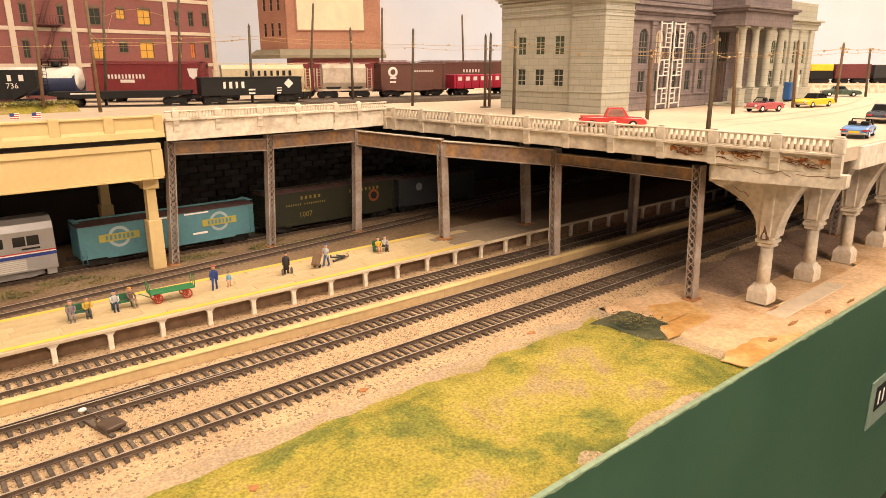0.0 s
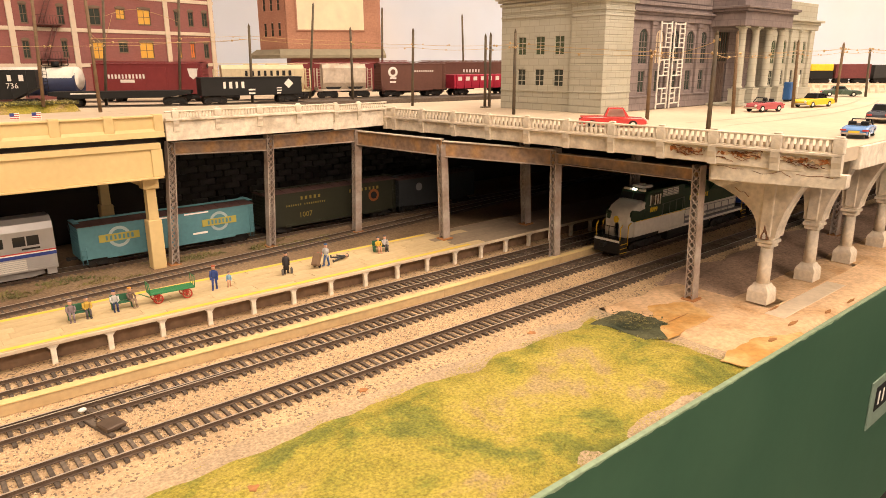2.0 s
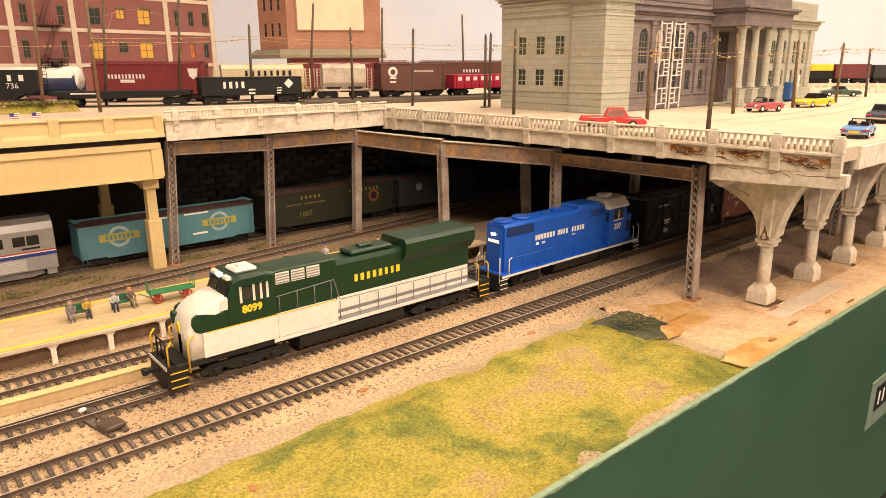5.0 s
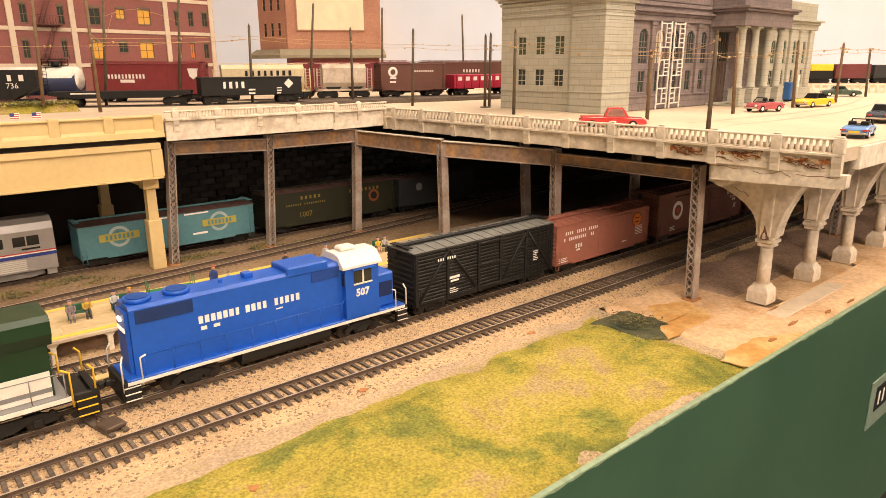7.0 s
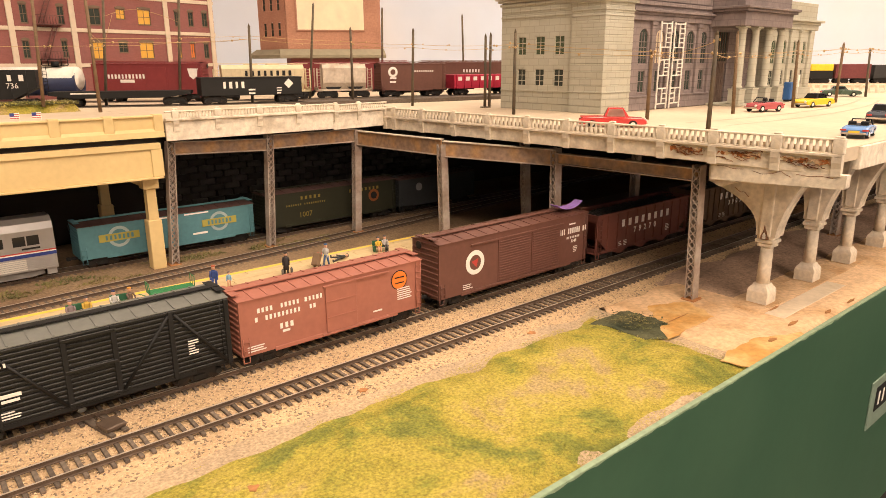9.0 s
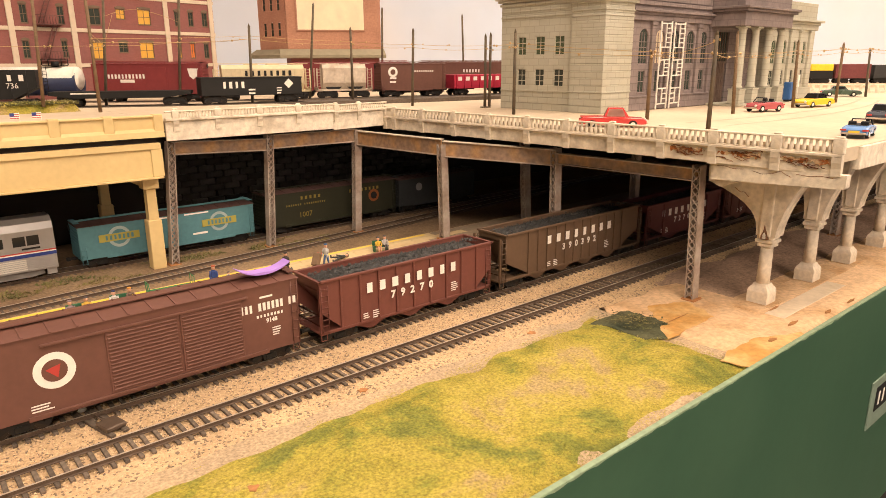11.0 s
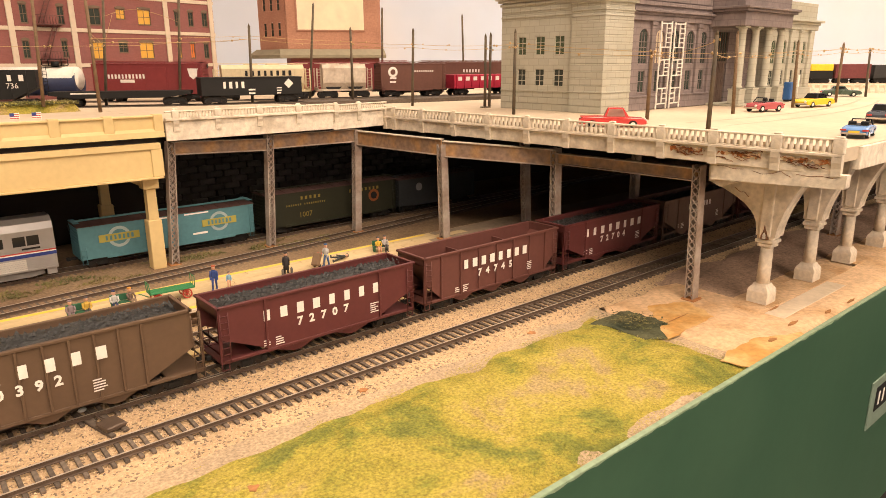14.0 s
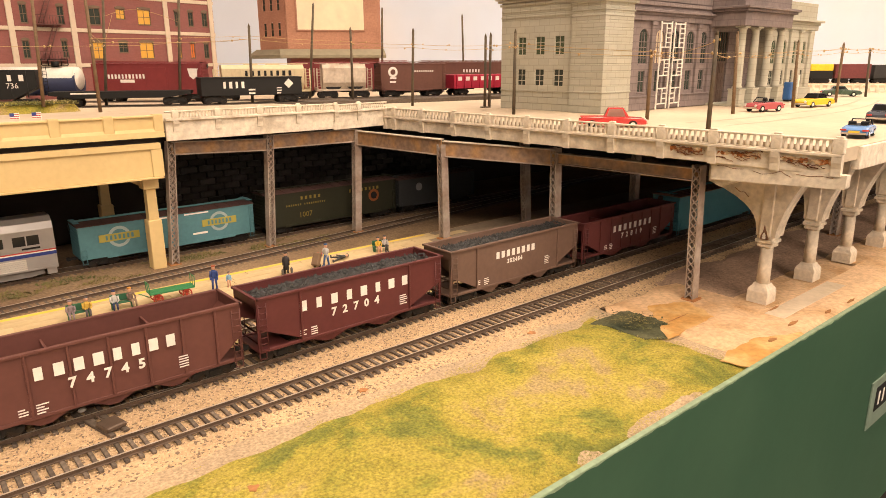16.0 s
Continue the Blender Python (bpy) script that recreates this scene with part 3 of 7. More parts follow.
i_beam((-26.9, 25.7), (-17.0, 25.7), 10.2, 11.45, "brown steel beam beside the tan bridge", drop=.4)
# webs coloured near-black to imitate deep shade
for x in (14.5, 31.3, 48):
    i_beam((x, -12), (x, 60), 10.6, 12.0, "steel cross beam under the street, its web coloured dark as shade", "deck_shade")


def pier(x, label, flare=1.3, bend=2.2):
    p = thing("concrete_pier", label, "pier", at(x, -16.1, -.22), "concrete piers under the street edge")
    part("footing", Shape().box(-1.3, 1.5, -1.35, 1.35, -.02, .08, .04), M["slab"], p)
    part("pedestal", Shape().lathe([(.8, .08), (.8, 1.0), (.74, 1.22), (.56, 1.45), (.5, 1.62)], square=True), M["white_concrete"], p)
    part("shaft", Shape().lathe([(.5, 1.6), (.49, 3.0), (.46, 4.6)], n=16), M["white_concrete"], p)
    part("capital", Shape().box(-.72, .72, -.72, .72, 4.95, 5.25, .05).box(-.6, .6, -.6, .6, 4.6, 4.95, .08).box(-.66, .66, -.62, .62, 5.25, 5.5, .04), M["white_concrete"], p)
    prof = []
    for i in range(9):
        k = i / 8
        prof.append((.7 + flare * k ** bend, 5.5 + (4.2 if flare < 2 else 3.75) * k))
    prof += [(.75 + flare, 10.1), (.75 + flare, 11.2), (-2.3, 11.2), (-2.3, 10.1)]
    for i in range(8, -1, -1):
        k = i / 8
        prof.append((-.78 - 1.45 * k ** 1.6, 5.5 + 4.2 * k))
    part("haunch", Shape().extrude(prof, "x", -.7, .75), M["white_concrete"], p, "flared arched concrete bracket")
    part("haunch_rib", Shape().box(-.82, .86, -.45, .45, 5.5, 10.6, .06), M["white_concrete"], p)
    return p


P0 = pier(3.96, "weathered cream concrete pier with a flared bracket and a chipped base", 4.3, 2.8)
M["chip"] = mat("rusty_chip", (0.22, 0.12, 0.07), 0.9, 0.4, 300, 0.05)
part("chip", Shape().extrude([(-.34, 5.3), (.3, 5.26), (.24, 5.62), (.1, 5.9), (.02, 6.5), (-.08, 6.1), (-.22, 5.8)], "x", -.84, -.7), M["chip"], P0, "rusty brown chip above the capital")
part("plaster_patch", Shape().extrude([(-.14, 5.34), (.12, 5.34), (.1, 5.7), (-.02, 5.84), (-.12, 5.66)], "x", -.86, -.8), M["white"], P0, "white plaster patch on the chip")
part("crack", Shape().chain([(-.84, 2.7, 9.0), (-.84, 2.2, 8.7), (-.84, 1.9, 8.75), (-.84, 1.5, 8.4)], .025, 4), M["crack"], P0, "thin dark crack")
for x in (12.66, 21.0, 29.8, 38.5, 47.2, 56, 65):
    pier(x, "weathered cream concrete pier under the street edge")
eg = thing("end_girder", "cracked cream concrete girder under the corner of the street", "girder")
part("girder_body", Shape().extrude([(-13.6, 9.95), (-13.6, 11.25), (-22.7, 11.25), (-22.7, 10.45), (-22.6, 10.33)], "x", -1.22, -.5), M["white_concrete"], eg)
for pts in (((-14.0, 11.0), (-14.6, 11.02), (-15.3, 10.9), (-16.0, 10.95)), ((-16.6, 10.9), (-17.3, 10.75), (-18.0, 10.85), (-18.6, 11.1), (-18.9, 10.9), (-19.3, 10.75)), ((-19.6, 11.0), (-20.4, 10.95), (-21.2, 11.05), (-21.9, 11.0))):
    part("crack", Shape().chain([(-1.22, y, z) for y, z in pts], .022, 4), M["crack"], eg, "thin dark crack")
part("soffit", Shape().extrude([(-13.75, 10.1), (-13.75, 9.55), (-14.2, 9.4), (-15.2, 9.9), (-15.2, 10.1)], "x", -.8, 4.5), M["white_concrete"], eg)
sg = thing("side_girder", "cream concrete edge of the street over the row of piers", "girder")
part("girder_body", Shape().box(1.3, 130, -22.5, -22.0, 11.35, 12.9, .05), M["white_concrete"], sg)
part("soffit_beam", Shape().box(1.3, 130, -16.8, -15.4, 10.95, 12.03), M["white_concrete"], sg)

# ---- tan bridge ----
tb = thing("tan_bridge", "tan painted bridge with panelled parapet and a deep girder", "bridge")
part("parapet", Shape().box(-120, -28.3, 23.9, 24.4, 12.55, 13.85, .04), M["tan"], tb)
part("parapet_cap", Shape().box(-120, -28.3, 23.72, 24.5, 13.82, 14.02, .05), M["tan"], tb)
part("parapet_base", Shape().extrude([(23.6, 12.1), (24.4, 12.1), (24.4, 12.85), (23.84, 12.85), (23.66, 12.6)], "x", -120, -27.9), M["tan"], tb)
for i in range(-16, 1):
    part("pilaster", Shape().box(-.42, .42, 23.68, 24.5, 12.6, 14.1, .07), M["tan"], tb, m=at(-28.3 + i * 4.1, 0, 0))
part("bridge_deck", Shape().box(-120, -28.3, 24.4, 40, 12.2, 13.4), M["street"], tb)
part("girder_web", Shape().box(-120, -28.5, 24.0, 24.6, 8.6, 11.5, .03), M["tan"], tb)
part("girder_flange", Shape().box(-120, -28.3, 23.75, 24.9, 8.42, 8.6, .03).box(-120, -28.3, 23.8, 24.9, 11.05, 11.6, .04), M["tan"], tb)
part("girder_end", Shape().box(-29.2, -28.2, 23.82, 24.85, 8.6, 11.05, .05), M["tan"], tb)
# solid dark strip in place of the shaded gap
part("joint_gap", Shape().box(-120, -28.4, 24.3, 26, 11.6, 12.2), M["deck_shade"], tb, "dark strip painted as shade under the parapet")


def tan_column(x, y, top, label):
    c = thing("tan_column", label, "column", at(x, y, -.3), "tan columns under the bridge")
    part("pedestal", Shape().box(-.62, .62, -.62, .62, 0, 4.7, .06), M["tan"], c)
    part("shaft", Shape().lathe([(.45, 4.7), (.43, 6), (.42, top - 1.1)], square=True), M["tan"], c)
    part("capital", Shape().box(-.7, .7, -.7, .7, top - 1.1, top, .06), M["tan"], c)


tan_column(-29.1, 25.9, 8.72, "tan square column with a thick pedestal under the bridge")
for x, y in ((-45, 25.9), (-30.5, 36.3)):
    tan_column(x, y, 8.72, "shaded tan column under the bridge")
for i, y in enumerate((25.6, 37)):
    setting("bridge_crossbeam", Shape().box(-29.9, -28.9, y, y + 11, 7.6, 8.42, .05), M["tan"], "tan cross beam on the bridge columns", "beam")

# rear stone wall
# plain wall whose dark colour imitates the shade back there
setting("wall_rear", Shape().box(-130, 130, 41.2, 43, -.4, 12.0), M["deck_shade"], "rear wall under the street, coloured dark as shade", "wall")
rw = thing("stone_wall", "dark coursed stone retaining wall behind the parked cars", "wall")
rnd = random.Random(3)
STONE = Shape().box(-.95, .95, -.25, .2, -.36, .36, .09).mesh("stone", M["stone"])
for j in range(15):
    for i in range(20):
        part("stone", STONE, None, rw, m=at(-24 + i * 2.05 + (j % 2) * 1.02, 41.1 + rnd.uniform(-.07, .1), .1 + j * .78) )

# ---- the freight train ----
def paint(name, c, rough=0.5, vary=0.08, second=None, mix=0.35):
    M[name] = mat(name, c, rough, vary, 260, 0.004, second=second, big=45, mix=mix)


paint("loco_green", (0.008, 0.036, 0.014), 0.35)
paint("loco_white", (0.78, 0.74, 0.66), 0.45)
paint("loco_blue", (0.012, 0.095, 0.50), 0.35)
paint("car_black", (0.006, 0.006, 0.006), 0.65)
paint("roof_grey", (0.15, 0.155, 0.14), 0.5)
paint("slat_black", (0.009, 0.009, 0.009), 0.42)
paint("salmon", (0.34, 0.13, 0.09), 0.6)
paint("boxcar_brown", (0.135, 0.058, 0.042), 0.6)
paint("hopper_red", (0.15, 0.05, 0.037), 0.55)
paint("hopper_brown", (0.115, 0.07, 0.041), 0.6)
paint("hopper_maroon", (0.105, 0.027, 0.026), 0.5)
paint("hopper_oxide", (0.12, 0.044, 0.035), 0.6)
paint("hopper_taupe", (0.145, 0.09, 0.067), 0.6)
paint("grey_trim", (0.22, 0.22, 0.22), 0.5)
M["chassis"] = mat("black_running_gear", (0.012, 0.011, 0.010), 0.6, 0.3, 200)
M["wheel"] = mat("dark_wheel", (0.05, 0.04, 0.034), 0.4, 0.2, 200, metal=0.6)
M["yellow_rail"] = mat("yellow_handrail", (0.80, 0.50, 0.03), 0.5, 0.05, 100)
M["gold"] = mat("gold_lettering", (0.85, 0.60, 0.04), 0.5, 0.05, 100)
M["glass"] = mat("dark_cab_glass", (0.03, 0.03, 0.03), 0.12, 0.05, 100, spec=0.6)
M["coal"] = mat("coal", (0.022, 0.023, 0.023), 0.55, 0.5, 600, 0.1, bump_scale=420)
M["orange"] = mat("orange_disc", (0.72, 0.20, 0.03), 0.6, 0.05, 100)
M["redheart"] = mat("red_heart", (0.45, 0.05, 0.04), 0.6, 0.05, 100)
M["headlight"] = glow("headlight_glow", (1.0, 0.9, 0.7), 3.0)
M["board_glow"] = glow("lit_number_board", (1.0, 0.72, 0.55), 1.2)
M["purple"] = mat("purple_paper", (0.42, 0.25, 0.72), 0.6, 0.05, 100)

SIDE_N = pose(0, 0, 0, 90, 0, 0)      # lettering that faces the front of the table


def on_side(x, y, z):
    return at(x, y, z) @ SIDE_N


def brand(parent, n, w, h, gap, m, material, seed=1, skip=()):
    """A row of plain letter-sized blocks of uneven width, centred, in the xy plane."""
    s = Shape()
    r = random.Random(seed)
    total = n * w + (n - 1) * gap
    for i in range(n):
        k = w * r.uniform(.62, .86) / 2
        c = -total / 2 + i * (w + gap) + w / 2
        if i not in skip:
            s.box(c - k, c + k, -h / 2, h / 2, -.004, .004)
    return part("lettering", s, material, parent, m=m)


WHEEL = Shape().lathe([(.2, -.1), (.36, -.1), (.38, -.06), (.47, -.06), (.47, .05), (.53, .05), (.53, .09), (.2, .09)], n=18, smooth=False).turn(Matrix.Rotation(radians(-90), 4, "X")).mesh("wheel", M["wheel"])
AXLE = Shape().rod((0, -.8, 0), (0, .8, 0), .1, 8).mesh("axle", M["wheel"])
FRAME = Shape().extrude([(-1.35, .38), (-1.35, .62), (-.55, .95), (.55, .95), (1.35, .62), (1.35, .38), (1.0, .32), (.6, .55), (.45, .22), (-.45, .22), (-.6, .55), (-1.0, .32)], "y", -.09, .09).box(-.35, .35, -.16, .1, .28, .6, .03).rod((-1.15, -.2, .48), (-1.15, .1, .48), .18, 8).rod((1.15, -.2, .48), (1.15, .1, .48), .18, 8).mesh("side_frame", M["chassis"])


def truck(parent, x, base=.92, axles=2):
    t = part("truck", Shape().box(-.3, .3, -.9, .9, .45, .95, .05), M["chassis"], parent, m=at(x, 0, 0))
    span = base * (axles - 1)
    for i in range(axles):
        xw = -span + 2 * base * i
        for s in (-1, 1):
            part("wheel", WHEEL, None, t, m=at(xw, s * .86, .47, 0 if s < 0 else 180))
        part("axle", AXLE, None, t, m=at(xw, 0, .47))
    for s in (-1, 1):
        if axles == 2:
            part("side_frame", FRAME, None, t, m=at(0, s * 1.08, 0, 0 if s < 0 else 180))
        else:
            fr = Shape().extrude([(-2.9, .42), (-2.9, .72), (-2.2, .98), (2.2, .98), (2.9, .72), (2.9, .42), (2.3, .34), (1.5, .6), (.8, .3), (-.8, .3), (-1.5, .6), (-2.3, .34)], "y", -.1, .1)
            for q in (-1.9, 0, 1.9):
                fr.box(q - .24, q + .24, -.2, .1, .3, .72, .05).rod((q + .7, -.16, .86), (q + .7, .05, .86), .16, 8)
            part("side_frame", fr, M["chassis"], t, m=at(0, s * 1.1, 0, 0 if s < 0 else 180))
    return t


def coupler(parent, x, s):
    part("coupler", Shape().box(x if s > 0 else x - .75, x + .75 if s > 0 else x, -.12, .12, .82, 1.06, .03).box(x + s * .75 - .16, x + s * .75 + .16, -.22, .22, .78, 1.1, .05), M["chassis"], parent)


def ladder(parent, x, y, z0, z1, w, n, material, axis="x", name="ladder"):
    s = Shape()
    a, b = ((w, 0) if axis == "x" else (0, w))
    for k in (-.5, .5):
        s.rod((x + a * k, y + b * k, z0), (x + a * k, y + b * k, z1), .035, 4)
    for i in range(n):
        z = z0 + (z1 - z0) * (i + .5) / n
        s.rod((x - a / 2, y - b / 2, z), (x + a / 2, y + b / 2, z), .035, 4)
    return part(name, s, material, parent)


TRAIN = []


def vehicle(name, a, b, label, category):
    t = thing(name, label, category, at((a + b) / 2, 0, 0), "vehicles of the moving freight train")
    TRAIN.append((t, (a + b) / 2))
    return t


def boxcar(t, L, body, roof, zt, doors=1, stock=False, lad=True):
    h = L / 2 - .12
    part("underframe", Shape().box(-h, h, -.45, .45, .75, 1.02, .03).box(-1.6, 1.2, -.8, .3, .55, .8, .05), M["chassis"], t)
    part("body", Shape().extrude([(-1.6, .98), (1.6, .98), (1.6, zt), (-1.6, zt)], "x", -h, h), body, t)
    part("roof", Shape().extrude([(-1.68, zt), (-1.68, zt + .05), (0, zt + .24), (1.68, zt + .05), (1.68, zt)], "x", -h - .06, h + .06), roof, t)
    n = 14 if not stock else 15
    for i in range(n):
        x = -h + 2 * h * (i + .5) / n
        if i:
            part("roof_rib", Shape().extrude([(-1.64, zt + .05), (0, zt + .24), (1.64, zt + .05), (1.64, zt + .1), (0, zt + .29), (-1.64, zt + .1)], "x", x - h / n - .05, x - h / n + .05), roof, t)
    part("running_board", Shape().box(-h - .15, h + .15, -.28, .28, zt + .33, zt + .4).box(-h - .15, -h + .35, -1.1, 1.1, zt + .3, zt + .36).box(h - .35, h + .15, -1.1, 1.1, zt + .3, zt + .36), body, t, "raised walkway along the roof")
    for e in (-1, 1):
        for i in range(10):
            z = 1.2 + (zt - 1.3) * i / 9
            part("end_rib", Shape().box(e * h - .07 if e > 0 else -h - .07, e * h + .07 if e > 0 else -h + .07, -1.45, 1.45, z - .08, z + .08, .05), body, t)
        part("brake_wheel", Shape().rod((e * (h + .22), .5, zt - .3), (e * (h + .28), .5, zt - .3), .3, 12), M["chassis"], t)
        coupler(t, e * h, e)
        truck(t, e * (h - 1.9))
        if lad:
            for s in (-1, 1):
                ladder(t, e * (h - .3), s * 1.68, 1.1, zt - .1 if e > 0 else 2.2, .42, 7 if e > 0 else 2, body)
        part("step", Shape().chain([(e * (h - .1), -1.55, 1.0), (e * (h - .1), -1.55, .55), (e * (h - .5), -1.55, .55), (e * (h - .5), -1.55, 1.0)], .04, 4), body, t)
    part("sill", Shape().box(-h + 2.2, h - 2.2, -1.66, -1.6, .85, 1.12, .02).box(-h + 2.2, h - 2.2, 1.6, 1.66, .85, 1.12, .02), body, t)
    return h


def small_text(t, x, z, w, rows, material, y=-1.615, h=.07, seed=0):
    r = random.Random(seed)
    s = Shape()
    for i in range(rows):
        q = w * r.uniform(.6, 1)
        s.box(x, x + q, y - .004, y + .004, z - i * h * 2.2, z - i * h * 2.2 + h)
    part("small_lettering", s, material, t)


def proportion(t, kx, kz):
    """Bring the length and height of a body above its trucks to those of the model."""
    done = set()
    for ob in t.children_recursive:
        if ob.name.startswith("truck") or (ob.parent and ob.parent.name.startswith("truck")):
            if ob.parent == t:
                ob.location.x *= kx
            continue
        if ob.location.length > 1e-6:
            ob.location.x *= kx
            ob.location.z *= kz
        elif ob.data.name not in done:
            done.add(ob.data.name)
            for v in ob.data.vertices:
                v.co.x *= kx
                v.co.z *= kz


# green wide-nosed locomotive
def green_loco():
    t = vehicle("diesel_locomotive", 12.75, 38.35, "dark green and white six-axle diesel locomotive with gold lettering", "locomotive")
    L = 24.6
    h = L / 2
    G, W = M["loco_green"], M["loco_white"]
    part("frame", Shape().box(-h + .5, h - .5, -1.45, 1.45, 1.0, 1.35, .04), M["chassis"], t)
    part("fuel_tank", Shape().extrude([(-1.3, .3), (1.3, .3), (1.5, .6), (1.5, 1.0), (-1.5, 1.0), (-1.5, .6)], "x", -4.2, 3.9), M["chassis"], t)
    for x in (-7.6, 7.6):
        truck(t, x, .95, 3)
    for e in (-1, 1):
        part("pilot", Shape().extrude([(-1.45, .18), (1.45, .18), (1.5, 1.35), (-1.5, 1.35)], "x", e * h - .35 if e > 0 else -h, e * h if e > 0 else -h + .35), M["chassis"], t)
        coupler(t, e * h, e)
    part("nose", Shape().puff([(-11.0, 1.35), (-8.2, 1.35), (-8.2, 4.2), (-9.2, 4.08), (-9.9, 3.86), (-10.5, 3.5), (-10.86, 3.05), (-11.0, 2.6)], 1.42, .3, True), W, t, "white rounded nose")
    part("nose_panel", Shape().extrude([(-10.3, 2.62), (-5.6, 2.62), (-5.6, 3.5), (-8.6, 3.5), (-9.3, 3.36), (-9.9, 3.5), (-10.35, 3.56), (-10.62, 3.42), (-10.72, 3.1), (-10.6, 2.78)], "y", -1.5, -1.3), G, t, "dark green scooped nose panel")
    part("nose_panel", Shape().extrude([(-10.3, 2.62), (-5.6, 2.62), (-5.6, 3.5), (-8.6, 3.5), (-9.3, 3.36), (-9.9, 3.5), (-10.35, 3.56), (-10.62, 3.42), (-10.72, 3.1), (-10.6, 2.78)], "y", 1.3, 1.5).box(-11.04, -10.7, .75, 1.15, 2.7, 3.35, .08), G, t, "dark green scooped nose panel")
    part("nose_door", Shape().box(-11.0, -10.8, -.4, .2, 1.4, 2.5, .04), M["grey_trim"], t)
    cab = part("cab", Shape().puff([(-8.75, 2.0), (-8.75, 1.35), (-5.6, 1.35), (-5.6, 4.86), (-6.1, 4.98), (-7.7, 4.98), (-8.22, 4.84), (-8.62, 4.0)], 1.56, .14), G, t)
    part("cab_face", Shape().puff([(-9.1, 3.5), (-8.2, 3.5), (-8.2, 4.1), (-8.7, 4.1), (-9.0, 3.95)], 1.52, .15), W, t, "white band under the windshield")
    for s in (-1, 1):
        part("windshield", Shape().add([(-8.66, s * .07, 4.1), (-8.64, s * 1.38, 4.1), (-8.36, s * 1.34, 4.66), (-8.4, s * .07, 4.66)], [(0, 1, 2, 3), (3, 2, 1, 0)]), M["glass"], cab)
        part("side_window", Shape().box(-7.75, -6.15, s * 1.53 - .05, s * 1.53 + .05, 3.75, 4.5, .03), M["glass"], cab)
        for x in (-7.8, -7.0, -6.55, -6.15):
            part("window_bar", Shape().box(x - .07, x + .07, s * 1.56 - .06, s * 1.56 + .06, 3.68, 4.56), W, cab)
        part("sun_visor", Shape().box(-7.9, -6.0, min(s * 1.5, s * 1.8), max(s * 1.5, s * 1.8), 4.58, 4.63), G, cab)
    part("number_board", Shape().box(-8.4, -8.1, -1.2, -.5, 4.84, 5.02, .02).box(-8.4, -8.1, .5, 1.2, 4.84, 5.02, .02), W, t)
    part("headlight", Shape().rod((-8.45, -.14, 4.95), (-8.2, -.14, 4.95), .1, 10).rod((-8.45, .14, 4.95), (-8.2, .14, 4.95), .1, 10), M["headlight"], t)
    part("roof_unit", Shape().box(-7.7, -6.3, -.8, .8, 4.96, 5.2, .12).box(-7.3, -6.8, -.3, .3, 5.2, 5.3, .05), W, t, "white air conditioner on the roof")
    part("pinstripe", Shape().box(-10.0, -1.4, -1.615, -1.6, 2.6, 2.65).box(-10.0, -1.4, 1.6, 1.615, 2.6, 2.65), M["gold"], t)
    for y in (-1.6, 1.5):
        part("cab_side", Shape().box(-10.2, -5.6, y, y + .1, 1.35, 2.62, .03), W, t, "white lower cab side")
    part("auxiliary_cab", Shape().box(-5.6, -1.2, -1.25, 1.25, 1.35, 4.85, .06), G, t)
    for y in (-1.58, 1.3):
        part("side_skirt", Shape().box(-5.58, -1.4, y, y + .28, 1.35, 2.6, .02), W, t, "white lower side")
    for x in (-5.0, -3.95, -2.9):
        l = part("louvre", Shape().box(x - .45, x + .45, -1.3, -1.25, 4.12, 4.72), W, t, "white louvred vent")
        for i in range(4):
            part("slat", Shape().box(x - .42, x + .42, -1.33, -1.3, 4.17 + i * .14, 4.22 + i * .14), M["grey_trim"], l)
    part("hood", Shape().extrude([(-1.02, 1.35), (1.02, 1.35), (1.02, 4.35), (.85, 4.6), (-.85, 4.6), (-1.02, 4.35)], "x", -1.2, 10.4), G, t)
    part("lower_hood", Shape().box(-1.2, 10.3, -1.06, 1.06, 1.4, 2.55), W, t, "white lower hood side")
    part("stripe", Shape().box(-1.2, 10.3, -1.075, 1.075, 1.62, 1.82), M["grey_trim"], t)
    part("exhaust_hump", Shape().box(.2, 3.6, -.75, .75, 4.6, 4.9, .1).box(1.2, 2.2, -.3, .3, 4.9, 5.05, .05), G, t)
    part("radiator", Shape().extrude([(-1.05, 3.7), (1.05, 3.7), (1.55, 4.3), (1.55, 4.85), (1.3, 5.08), (-1.3, 5.08), (-1.55, 4.85), (-1.55, 4.3)], "x", 4.2, 10.6), G, t, "overhanging green radiator housing")
    part("walkway", Shape().box(-1.4, 10.9, -1.55, 1.55, 1.3, 1.38, .02), M["grey_trim"], t)
    part("sill_stripe", Shape().box(-5.9, 11.0, -1.56, -1.5, 1.12, 1.33).box(-5.9, 11.0, 1.5, 1.56, 1.12, 1.33), W, t)
    for s in (-1, 1):
        rail = Shape().chain([(-5.6, s * 1.5, 3.55), (-1.6, s * 1.5, 3.75), (-1.2, s * 1.5, 2.55), (10.9, s * 1.5, 2.45)], .03, 4)
        for i in range(9):
            x = -1.2 + i * 1.5
            rail.rod((x, s * 1.5, 1.35), (x, s * 1.5, 2.45), .035, 4)
        for i in range(4):
            rail.rod((-5.4 + i * 1.2, s * 1.5, 2.6), (-5.4 + i * 1.2, s * 1.5, 3.58 + i * .05), .03, 4)
        part("handrail", rail, M["grey_trim"], t)
        for e in (-1, 1):
            x = e * (h - .15)
